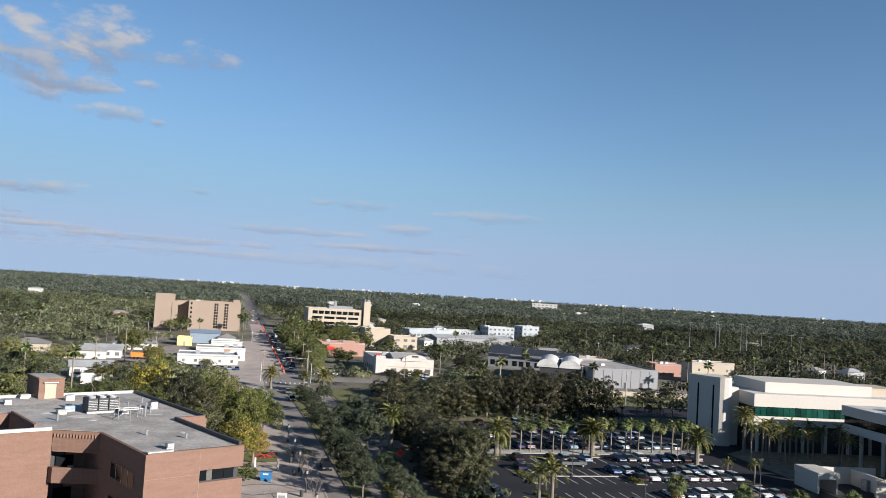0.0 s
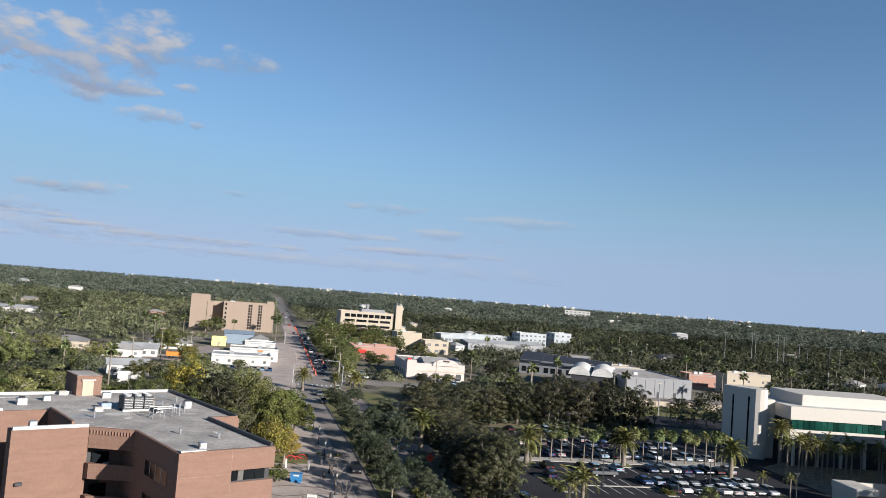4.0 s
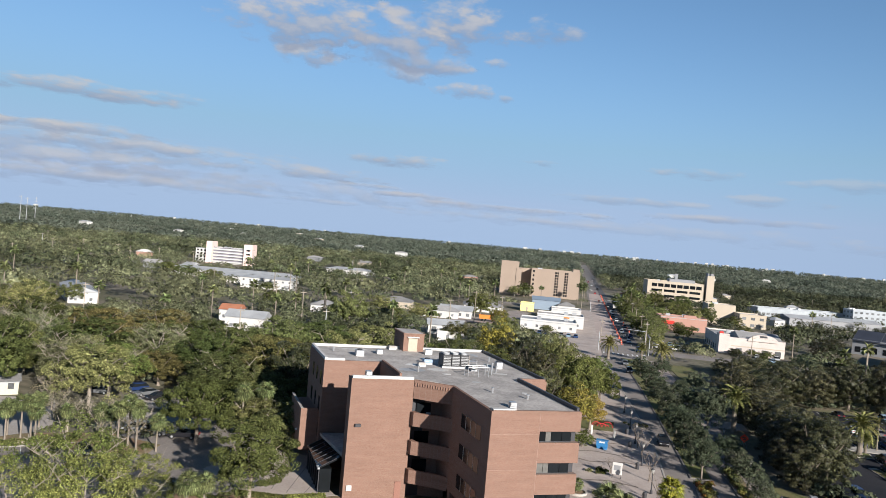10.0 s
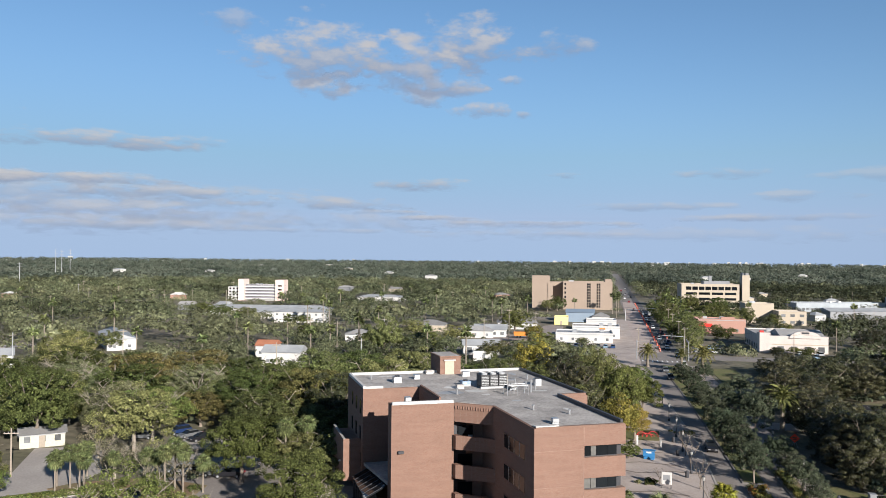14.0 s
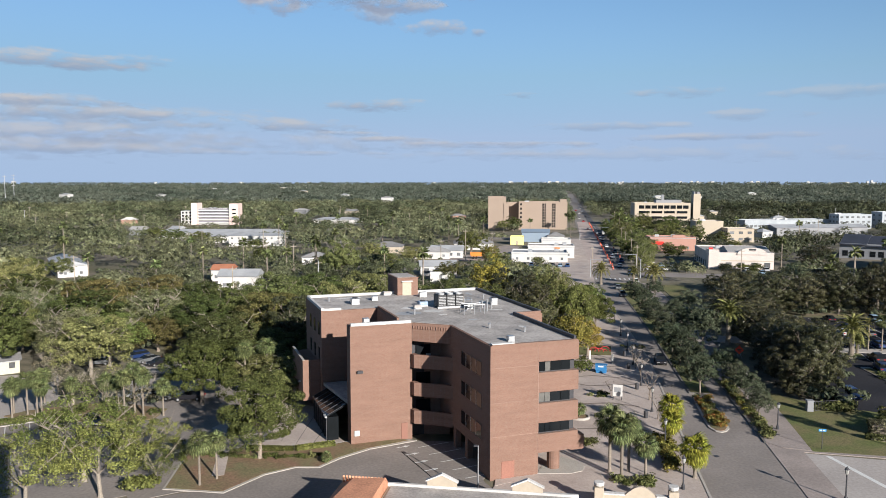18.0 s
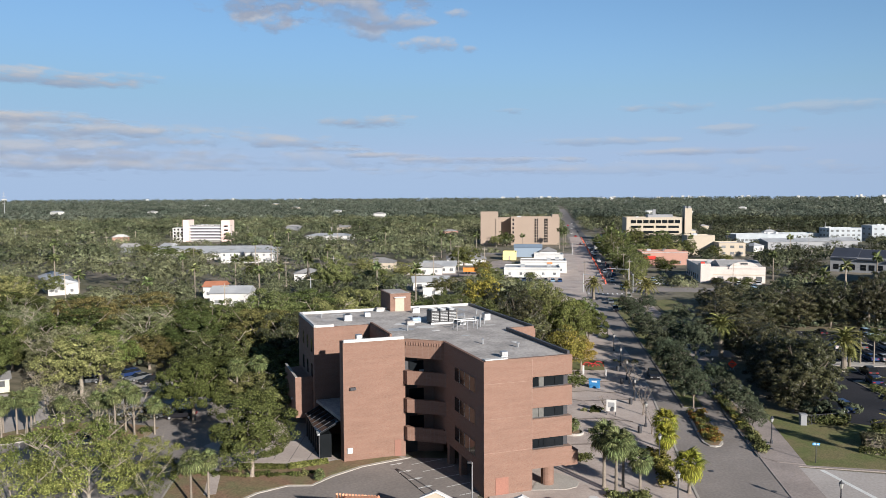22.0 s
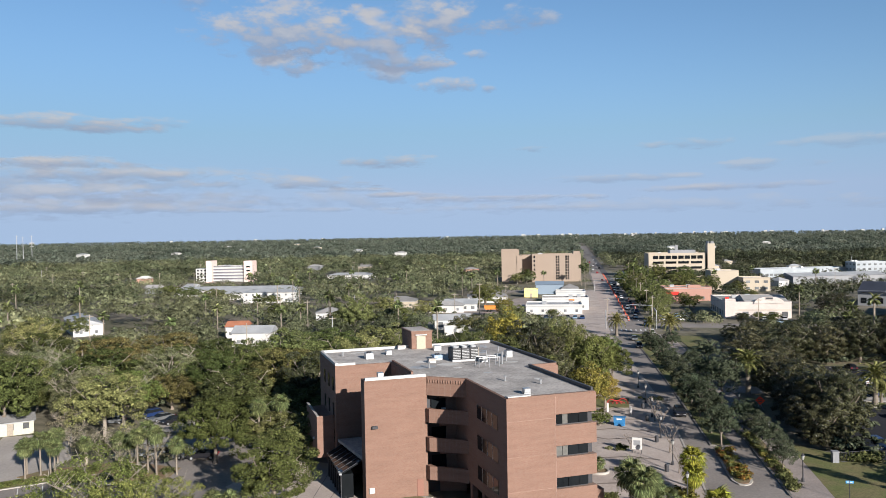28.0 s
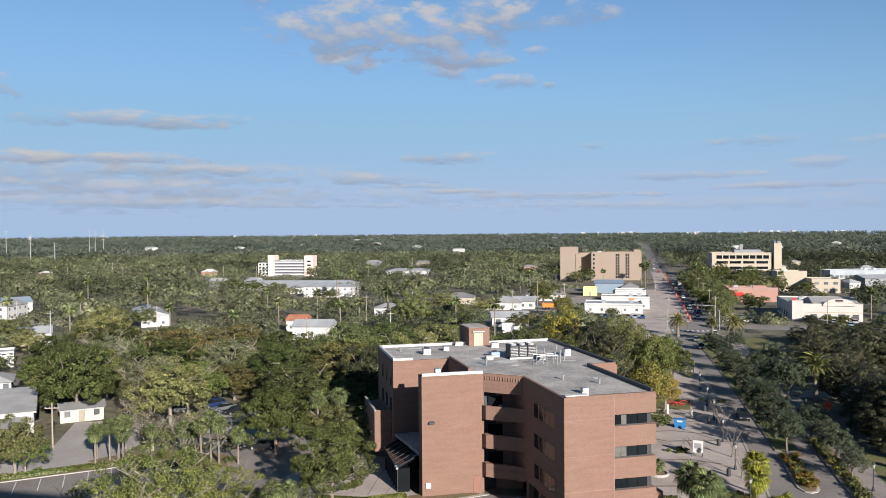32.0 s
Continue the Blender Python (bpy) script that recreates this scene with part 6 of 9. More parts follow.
def set_palms():
    for k, x, y, s, tl in (
        ("cabbage", 7.2, 88.4, 1.05, 1.25), ("cabbage", 6.0, 90.6, 1.05, 1.3), ("cabbage", 8.2, 91, 0.95, 1.2), ("cabbage", 9.9, 88.9, 0.85, 1.05), ("golden", 14.9, 105.6, 0.95, 1.15), ("golden", 14.6, 102.8, 0.85, 0.9), ("golden", 15.5, 90.1, 1.0, 0.95),
        ("date", 55.9, 159.1, 1.3, 0.78), ("date", 78.6, 160.2, 1.3, 0.78), ("date", 98.7, 150.8, 1.35, 0.8), ("date", 57.6, 161, 0.7, 0.7), ("date", 120.3, 164.5, 1.1, 1.5), ("date", 34.6, 167, 1.25, 1.0), ("date", 28.4, 244, 1.3, 0.85), ("date", 13.2, 258, 1.2, 0.75), ("date", 24, 262, 0.9, 0.8),
        ("fan_tall", 55.5, 88.9, 0.95, 1.30), ("fan_tall", 65.2, 88.7, 0.95, 1.14), ("fan_tall", 73.3, 88.2, 0.95, 1.09), ("fan_tall", 80.9, 87.5, 0.95, 1.07), ("fan_tall", 108.1, 85.6, 0.88, 0.96), ("fan_tall", 124.3, 88.3, 0.88, 0.90), ("fan_tall", 128.0, 88.3, 0.88, 1.02), ("fan_tall", 132.1, 88.5, 0.88, 1.02), ("fan_tall", 145, 86, 0.88, 1.08),
        ("royal", 47.6, 114.5, 1.4, 0.72), ("royal", 49.6, 114.1, 1.45, 0.74), ("royal", 99.5, 141, 0.7, 0.6), ("royal", 101.4, 135, 0.75, 0.75), ("royal", 46.2, 112.5, 1.05, 0.3), ("royal", 52, 110.4, 0.6, 0.4),
        ("cabbage", -78.5, 101.1, 0.70, 1.35), ("cabbage", -77.2, 99.0, 0.74, 1.35), ("cabbage", -76.1, 100.8, 0.74, 1.55), ("cabbage", -74.3, 100.5, 0.74, 1.62), ("cabbage", -73.1, 99.8, 0.70, 1.42), ("cabbage", -77.9, 107.1, 0.70, 1.35), ("cabbage", -70.9, 103.6, 0.66, 1.35),
        ("cabbage", -61.7, 102.1, 0.78, 1.62), ("cabbage", -61.1, 103.8, 0.78, 1.82), ("cabbage", -59.1, 102.6, 0.74, 1.76), ("cabbage", -65.8, 104.2, 0.74, 1.35), ("cabbage", -64.4, 104.6, 0.70, 1.35), ("cabbage", -56.5, 103.5, 0.70, 1.35), ("cabbage", -49.3, 116.2, 0.85, 1.85), ("cabbage", -46.6, 118.6, 0.85, 1.9), ("cabbage", -39.4, 79.6, 0.8, 1.35), ("cabbage", -38.3, 81.6, 0.7, 1.4), ("cabbage", -132.7, 128.4, 0.9, 1.1), ("cabbage", -99, 93, 0.9, 0.9), ("cabbage", -56.6, 130.4, 0.9, 1.0),
        ("cabbage", 3.0, 111.2, 0.55, 0.55), ("cabbage", -27.5, 88.5, 0.4, 0.5),
    ):
        palm(k, x, y, s, tl)
    rg = random.Random(2)
    for i in range(19):
        palm("cabbage" if i % 4 else "royal", 60.5 + i * 2.45 + rg.uniform(-0.6, 0.6), 163.5 + rg.uniform(-1.2, 1.6), rg.uniform(0.74, 0.86), rg.uniform(1.55, 1.75) * (1 if i % 4 else 0.68))
    for x, y in ((117.4, 151.8), (121.1, 151.1), (123.8, 147.2), (119, 156), (122.5, 155), (126, 153.5), (129.6, 149.6), (124, 160), (128, 158), (131, 154), (133, 158), (126, 164), (115.2, 155), (130.5, 144.5), (134, 146), (135.5, 151)):
        palm("royal", x, y, 1.05, rg.uniform(0.85, 1.1))
    for x, y in ((108, 214), (113, 212), (119, 214), (125, 211), (131, 214), (111, 218)):
        palm("royal", x, y, 1.0, 0.7)
    for x, y, tl in ((-242.4, 190.3, 1.35), (-246.7, 205, 1.3), (-245.5, 208.8, 1.25), (-249.1, 230, 1.3), (-222, 282, 1.2), (-213, 310, 1.2), (-200, 215, 1.0), (-180, 262, 1.0), (-168, 205, 0.9), (-140, 215, 0.9), (-113, 165, 0.8), (-92, 236, 0.9), (-88, 243, 0.9), (-84, 262, 1.0), (-120, 330, 1.1), (-90, 390, 1.0), (-60, 420, 1.1), (-40, 410, 1.1), (-52, 398, 1.0), (6, 470, 1.0), (4, 500, 1.0), (8, 520, 1.0), (34, 470, 1.1), (36, 440, 1.0), (120, 420, 1.0), (165, 380, 1.0), (190, 300, 1.0), (212, 285, 1.1), (180, 270, 1.0)):
        o = thing("palm", "tall thin fan palm above the roofs", "palm", Matrix.LocRotScale((x, y, 0), Euler((0, 0, x)), (1.15, 1.15, 1.15 * tl)), "distant palms")
        part("trunk", FAR_TRUNK, None, o)
        part("crown", FAR_CROWN, None, o)


FAR_TRUNK = palm_trunk(10.5, 0.17)
rg = random.Random(6)
b = Build()
for i in range(26):
    m = pose(0, 0, 10.4, 0, rg.uniform(-75, 50), i * 137.5)
    b.add([m @ Vector(p) for p in ((0.1, 0, 0), (1.1, 0.5, 0.1), (1.9, 0, -0.5), (1.1, -0.5, 0.1))], [(0, 1, 2, 3)])
FAR_CROWN = b.mesh("crown", FROND)
set_palms()


def shrub_mesh(seed, mat, r=0.7, h=0.8, n=240, leaf=0.11):
    return crown_mesh("foliage", mat, seed, r, h * 0.5, h * 0.5, 14, n // 14, leaf, r * 0.45, 0.3)


SHRUBS = {"green": [shrub_mesh(s, LEAF_GREEN) for s in (1, 2)], "dark": [shrub_mesh(s, LEAF_OAK) for s in (3, 4)], "gold": [shrub_mesh(5, leaf_material("yellow_green_bedding_leaves", (0.185, 0.16, 0.035), (0.12, 0.122, 0.034)))], "rust": [shrub_mesh(6, leaf_material("red_brown_leaves", (0.22, 0.09, 0.03), (0.20, 0.14, 0.03)))]}


def shrub(kind, x, y, s=1.0, z=0.0, group=""):
    rg = random.Random(int(x * 91 + y * 57))
    words = {"green": "fresh green clipped shrub", "dark": "dull green low shrub", "gold": "yellow-leaved shrub in the bed", "rust": "red-brown low bedding shrub"}[kind]
    o = part("shrub", rg.choice(SHRUBS[kind]), None, None, "", Matrix.LocRotScale((x, y, z), Euler((0, 0, rg.uniform(0, 6.28))), (s, s, s)))
    tagged(o, words, "shrub", group or kind + " shrubs")


rg = random.Random(4)
for i in range(38):          # bed at the median's nose
    t = rg.random()
    shrub(rg.choice(("gold", "gold", "rust", "rust", "dark")), 21.1 + 1.9 * rg.random(), 108.9 + 15 * t, rg.uniform(0.7, 1.1), 0.15)
for i in range(34):          # planted strip beside the pavement
    y = 106 + i * 0.85
    shrub(rg.choice(("gold", "dark", "green")) if i > 12 else "dark", 27.6 + rg.uniform(-0.5, 0.6), y, rg.uniform(0.8, 1.1), 0.0)
for i in range(20):
    shrub("gold", 13.6 + rg.uniform(-0.9, 1.0), 92 + i * 0.65, rg.uniform(0.8, 1.5), 0.0)
for i in range(46):          # hedge above the car park wall
    t = i / 45
    shrub("dark" if i % 4 else "gold", 54 + 43 * t, 104.0 - 4.25 * t, rg.uniform(1.5, 1.75), 0.0, "hedge above the wall")
def hedge(x0, y0, x1, y1, w, h, seed, mat=None, words="clipped dense olive-brown hedge beside the lawn"):          # clipped block of small leaves
    rng = np.random.default_rng(seed)
    d = math.hypot(x1 - x0, y1 - y0)
    p = rng.uniform(-1, 1, (2600, 3))
    k = rng.integers(0, 3, 2600)
    sgn = np.sign(rng.uniform(-1, 1, 2600))
    sgn[k == 2] = 1
    p[np.arange(2600), k] = sgn * rng.uniform(0.88, 1.04, 2600)
    nor = np.zeros((2600, 3))
    nor[np.arange(2600), k] = sgn
    me = leaf_cloud("foliage", p * np.array([d / 2, w / 2, h / 2]) + np.array([d / 2, 0, h / 2]), nor + rng.normal(size=p.shape) * 0.6, rng.uniform(0.1, 0.2, 2600), mat or (LEAF_BARE if seed % 2 else LEAF_OAK), rng)
    o = thing("hedge", words, "hedge", spot(x0, y0, 0.05, math.degrees(math.atan2(y1 - y0, x1 - x0))))
    part("foliage", me, None, o)
    part("stem", Build().box(0.3, d - 0.3, -w * 0.38, w * 0.38, 0, h * 0.86), BARK, o)


hedge(41.5, 110.3, 49.6, 107.9, 2.4, 1.7, 91)
hedge(48.2, 105.6, 51.2, 104.6, 1.4, 1.0, 92)
for k in range(4):          # low hedge along the west car park
    hedge(*west(-28 + 11.2 * k, 1.3), *west(-17.4 + 11.2 * k, 1.3), 0.9, 0.55, 101 + k, LEAF_GREEN, "low clipped green hedge along the car park kerb")
hedge(-32.5, 92.0, -28.4, 94.6, 0.8, 0.6, 111, LEAF_GREEN, "low clipped green hedge at the terrace edge")
hedge(-38.6, 91.4, -33.0, 91.9, 0.8, 0.55, 112, LEAF_GREEN, "low clipped green hedge at the terrace edge")
hedge(40.2, 107.6, 47.5, 105.0, 0.9, 0.7, 94)
for x, y, s in ((45, 106, 1.4), (47.5, 104.5, 1.2), (49.5, 105, 1.6), (51, 107, 2.2), (44, 113, 2.0), (46, 116, 2.2), (51, 113, 1.8)):
    shrub("dark", x, y, s)
for x, y, n in ((6.6, 123.6, 7), (4.2, 111.5, 4), (3.6, 100, 8), (8.5, 87.6, 12), (3.2, 149, 7), (14.5, 160, 5)):
    for i in range(n):
        shrub(rg.choice(("dark", "green")), x + rg.uniform(-2.2, 2.2), y + rg.uniform(-1.2, 1.2), rg.uniform(0.6, 1.1), 0.0)
for i in range(34):          # verge hedge of the west car park
    x, y = west(-54 + i * 2.1, 1.5 + rg.uniform(-0.4, 0.5))
    shrub("green" if i % 3 else "dark", x, y, rg.uniform(0.8, 1.2), 0.05)
for i in range(26):          # terrace edge
    t = i / 25
    shrub(rg.choice(("green", "dark")), -46 + 17 * t, 88.6 + 0.5 * t + (5 * t - 2) ** 2 * 0.15 + rg.uniform(-0.5, 0.5), rg.uniform(0.5, 0.9), 0.0)
for x, y, q in ((-45.8, 77.2, 2.2), (-44.6, 78.0, 1.9), (-66.5, 104.6, 1.2), (-62, 101.2, 1.0), (-58.2, 103.8, 1.1), (-69.2, 103, 0.9)):
    shrub("green", x, y, q)
for i in range(9):
    shrub("dark", 38.2 + i * 0.55, 120.6 + rg.uniform(-0.6, 0.6), rg.uniform(1.2, 1.7))
for i in range(14):
    shrub("dark", 56 + rg.uniform(-1.2, 1.0), 136 + i * 0.9, rg.uniform(0.7, 1.0))
for i in range(16):
    shrub("dark", 52.5 + i * 0.45, 128.6 - i * 0.62, rg.uniform(0.7, 1.0))
for x, y in ((76.4, 136.6), (75.2, 118.0), (84.6, 121.0)):
    for i in range(4):
        shrub(rg.choice(("gold", "dark")), x + rg.uniform(-0.8, 0.8), y + rg.uniform(-1, 1), 1.1)


# ---- street furniture and walls ----
def lamp_post():
    o = thing("street_lamp", "black post-top street lamp with a glass lantern", "street lamp", spot(0, -2000), "street lamps")
    part("post", Build().turned([(0.22, 0), (0.2, 0.5), (0.09, 0.7), (0.07, 3.0), (0.12, 3.05)], 10), DARK, o)
    part("lantern", Build().turned([(0.14, 3.05), (0.24, 3.5), (0.22, 3.55)], 8), material("frosted_lantern_glass", (0.32, 0.32, 0.30), 0.3, 0.05), o)
    part("cap", Build().turned([(0.28, 3.55), (0.12, 3.75), (0.03, 3.9)], 8), DARK, o)
    return o


LAMP = lamp_post()
for x, y in ((13.4, 156.8), (13.5, 145.1), (13.5, 130.5), (13.6, 115.7), (13.5, 100.2), (13.7, 86.5), (13.2, 172), (13, 188), (29.6, 109.8), (30.2, 85.6), (29.6, 128), (29.5, 150), (-65.6, 80.7)):
    copy_thing(LAMP, spot(x, y, 0.05))


def tall_lamp(x, y, h, arms=2, z=0.0, turn=0.0):
    o = thing("parking_light", "tall dark car-park light on a slim pole", "light pole", spot(x, y, z, turn), "car park lights")
    part("pole", Build().turned([(0.3, 0), (0.3, 0.6), (0.09, 0.62), (0.06, h)], 10), DARK if arms == 2 else STEEL, o)
    part("head", Build().soft(-0.5, -0.05, -0.15, 0.15, h - 0.12, h + 0.05, 0.03), DARK, o)
    if arms == 2:
        part("head", Build().soft(0.05, 0.5, -0.15, 0.15, h - 0.12, h + 0.05, 0.03), DARK, o)


for x, y, h in ((65.3, 141.3, 7.5), (71, 123.5, 7.5), (98.1, 203, 7), (88, 141.3, 7.5), (94, 123.5, 7.5), (75, 184, 7.5)):
    tall_lamp(x, y, h)
tall_lamp(-8.4, 81, 5.8, 1)
tall_lamp(-88.6, 84.6, 3.4, 1)


def utility_pole(x, y, h, turn=0.0):
    o = thing("utility_pole", "weathered wooden utility pole with a crossarm", "utility pole", spot(x, y, 0, turn), "utility poles")
    part("pole", Build().tube((0, 0, 0), (0, 0, h), 0.16, 0.11, 8), TIMBER, o)
    part("crossarm", Build().box(-1.1, 1.1, -0.06, 0.06, h - 0.9, h - 0.76), TIMBER, o)
    for i in (-1.0, -0.4, 0.4, 1.0):
        part("insulator", Build().turned([(0.05, h - 0.76), (0.07, h - 0.66), (0.03, h - 0.58)], 6, (i, 0, 0)), STEEL, o)


for x, y, h in ((-88.3, 88.1, 10.0), (-88.7, 103.9, 7.5), (-132, 118, 9), (-117, 104, 9), (-142, 132, 9), (-190, 160, 8), (-214, 190, 9), (-212, 205, 9), (-152, 146, 9), (-176, 178, 9), (-205, 212, 9), (-90, 205, 10), (-70, 250, 10), (-46, 300, 11), (-30, 345, 11), (28, 295, 10), (29, 330, 10), (30, 372, 10), (31, 410, 10), (62, 282, 10), (98, 279, 10), (12, 300, 9), (130, 277, 10)):
    utility_pole(x, y, h, 20)
wires = Build()
for (ax, ay, az), (bx, by, bz) in (((-88.3, 88.1, 9.6), (-132, 118, 8.6)), ((-132, 118, 8.6), (-152, 146, 8.6)), ((-152, 146, 8.6), (-176, 178, 8.6)), ((-176, 178, 8.6), (-205, 212, 8.6)), ((28, 295, 9.6), (29, 330, 9.6)), ((29, 330, 9.6), (30, 372, 9.6)), ((28, 295, 9.6), (62, 282, 9.6)), ((62, 282, 9.6), (98, 279, 9.6)), ((98, 279, 9.6), (130, 277, 9.6))):
    prev = None
    for i in range(9):
        t = i / 8
        p = (ax + (bx - ax) * t, ay + (by - ay) * t, az + (bz - az) * t - 0.8 * 4 * t * (1 - t))
        if prev:
            wires.tube(prev, p, 0.02, n=3)
        prev = p
solid("overhead_wires", wires, DARK, "sagging overhead wires between poles", "cable", kind="stuff")
# traffic signals at the far crossings
for x, y, turn in ((10.5, 276, 0), (28, 297, 180), (27.5, 276, 90), (10.8, 448, 0), (28, 463, 180), (27.6, 448, 90)):
    o = thing("traffic_signal", "traffic signal on a grey mast arm", "traffic light", spot(x, y, 0, turn), "traffic signals")
    part("mast", Build().tube((0, 0, 0), (0, 0, 6.6), 0.16, 0.12, 8), STEEL, o)
    part("arm", Build().tube((0, 0, 6.2), (9, 0, 6.6), 0.1, 0.06, 6), STEEL, o)
    for k in (4.5, 8.2):
        part("signal_head", Build().soft(k - 0.2, k + 0.2, -0.2, 0.15, 5.6, 6.7, 0.04), DARK, o)
# tall transmission masts far to the west
for x, y, h in ((-624, 603, 34), (-619, 698, 34), (-746, 952, 42), (-765, 1007, 42), (-700, 905, 40), (-540, 640, 26), (-800, 860, 40)):
    o = thing("transmission_mast", "pale steel transmission mast above the trees", "mast", spot(x, y), "transmission masts")
    part("mast", Build().tube((0, 0, 0), (0, 0, h), 0.5, 0.25, 6), ROOF_METAL, o)
    for z in (0.72, 0.84, 0.95):
        part("arm", Build().box(-3, 3, -0.2, 0.2, h * z, h * z + 0.3), ROOF_METAL, o)

# floodlights of a sports field beyond the trees
for x, y, h in ((300, 473, 24), (314, 464, 25), (316, 463, 24), (327, 455, 25), (330, 453, 24), (337, 447, 20), (341, 444, 18), (351, 436, 20), (356, 433, 19)):
    o = thing("floodlight_mast", "tall grey floodlight mast above the trees", "floodlight", spot(x, y, 0, -35), "sports field lights")
    part("mast", Build().tube((0, 0, 0), (0, 0, h), 0.2, 0.12, 8), GREY, o)
    part("crossarm", Build().box(-1.3, 1.3, -0.08, 0.08, h - 0.25, h - 0.1), GREY, o)
    for k in (-1.0, 0.0, 1.0):
        part("lamp_head", Build().soft(k - 0.25, k + 0.25, -0.35, 0.1, h - 0.1, h + 0.35, 0.05), ROOF_METAL, o)

# car park wall with piers, railing
def wall_run(x0, y0, x1, y1, h, label):
    d, a = math.hypot(x1 - x0, y1 - y0), math.degrees(math.atan2(y1 - y0, x1 - x0))
    o = thing("boundary_wall", label, "wall", spot(x0, y0, 0, a))
    part("wall", Build().box(0, d, -0.15, 0.15, 0, h), CREAM, o)
    part("coping", Build().box(-0.1, d + 0.1, -0.22, 0.22, h, h + 0.12), CREAM, o)
    for x in (0.0, d):
        part("pier", Build().soft(x - 0.5, x + 0.5, -0.5, 0.5, 0, h + 1.0, 0.06), CREAM, o)
    for i in range(int(d / 6)):
        part("pilaster", Build().box(3 + i * 6, 3.5 + i * 6, -0.24, -0.15, 0, h), CREAM, o)
    part("top_rail", Build().tube((0.5, 0, h + 0.95), (d - 0.5, 0, h + 0.95), 0.03, n=6), DARK, o)
    for i in range(int(d / 1.5)):
        part("baluster", Build().box(0.7 + i * 1.5, 0.74 + i * 1.5, -0.02, 0.02, h + 0.12, h + 0.95), DARK, o)


wall_run(52.1, 102.6, 96.5, 98.2, 1.5, "cream car park wall with dark railing above")
wall_run(122.6, 95.2, 160, 91.0, 1.4, "cream verge wall with dark railing above")
for x, y in ((99.2, 102.4), (108.7, 102.7)):
    pier = thing("gate_pier", "cream stucco pier beside the car park entrance", "pier", spot(x, y, 0, -6), "entrance piers")
    part("shaft", Build().soft(-0.6, 0.6, -0.6, 0.6, 0, 2.3, 0.05), CREAM, pier)
    part("cap", Build().soft(-0.68, 0.68, -0.68, 0.68, 2.3, 2.45, 0.04), CREAM, pier)
def railing(x0, y0, x1, y1, h, label):
    d, a = math.hypot(x1 - x0, y1 - y0), math.degrees(math.atan2(y1 - y0, x1 - x0))
    o = thing("railing", label, "fence", spot(x0, y0, 0.05, a))
    part("top_rail", Build().box(0, d, -0.03, 0.03, h - 0.06, h), DARK, o)
    part("bottom_rail", Build().box(0, d, -0.03, 0.03, 0.12, 0.18), DARK, o)
    n = int(d / 0.45)
    bar = Build().box(-0.02, 0.02, -0.02, 0.02, 0, h).mesh("baluster", DARK)
    for i in range(n + 1):
        part("baluster", bar, None, o, at=pose(i * d / n, 0, 0))


railing(100.0, 102.6, 103.6, 103.6, 1.9, "dark metal gate standing open beside its pier")
railing(109.6, 102.2, 122.0, 96.2, 1.5, "dark metal railing under the trees")
railing(37.4, 119.6, 42.2, 121.4, 1.5, "dark metal railing among the shrubs")
wall_run(112, 263, 165, 259, 2.0, "cream wall behind the rear lawn")
# a pale pier under trees; the shade on it is put into its grey
pier = thing("gate_pier", "stucco pier at the car park corner, grey for tree shade", "pier", spot(36.6, 119.6))
part("shaft", Build().soft(-0.45, 0.45, -0.45, 0.45, 0, 1.6, 0.05), GREY, pier)
part("cap", Build().soft(-0.52, 0.52, -0.52, 0.52, 1.6, 1.75, 0.04), GREY, pier)
# islands in the car park
for pts in ([(54, 149), (55.6, 149.5), (57.4, 140), (57.2, 135.6), (55.6, 135.8), (54.6, 142)], [(51.5, 129.6), (53.2, 129.4), (59.6, 119.2), (58.6, 117.8), (56.8, 118.4)], [(75.2, 138.6), (77.4, 137.8), (77.8, 134.6), (75.8, 135)], [(72.8, 119.8), (76.6, 119.6), (77, 116.4), (73.4, 116.6)], [(98.6, 143), (101, 143.4), (102.6, 134), (100.4, 133)], [(54, 161.5), (58.4, 161), (58, 157), (54.6, 157)], [(77, 162.4), (80.6, 162.4), (80.6, 158.4), (77, 158.4)], [(97, 153.2), (100.6, 152.8), (100.6, 149), (97, 149.2)]):
    sheet("kerb", pts, 0.17, KERB, "kerbed planting island in the car park")
    mx, my = sum(p[0] for p in pts) / len(pts), sum(p[1] for p in pts) / len(pts)
    sheet("lawn", [(mx + (x - mx) * 0.86, my + (y - my) * 0.86) for x, y in pts], 0.2, GRASS, "grass in a car park island")
sheet("kerb", [(55, 165.6), (108, 167.4), (108, 162), (100, 161.4), (55, 162.2)], 0.16, KERB, "long pale planted strip between parking rows")
sheet("kerb", [(62, 141.9), (76, 141.6), (76, 141.1), (62, 141.4)], 0.17, KERB, "concrete wheel-stop kerb")
sheet("lawn", [(46, 203), (120, 203), (120, 228), (46, 228)], 0.08, SOIL, "leaf litter under the row of dark trees")

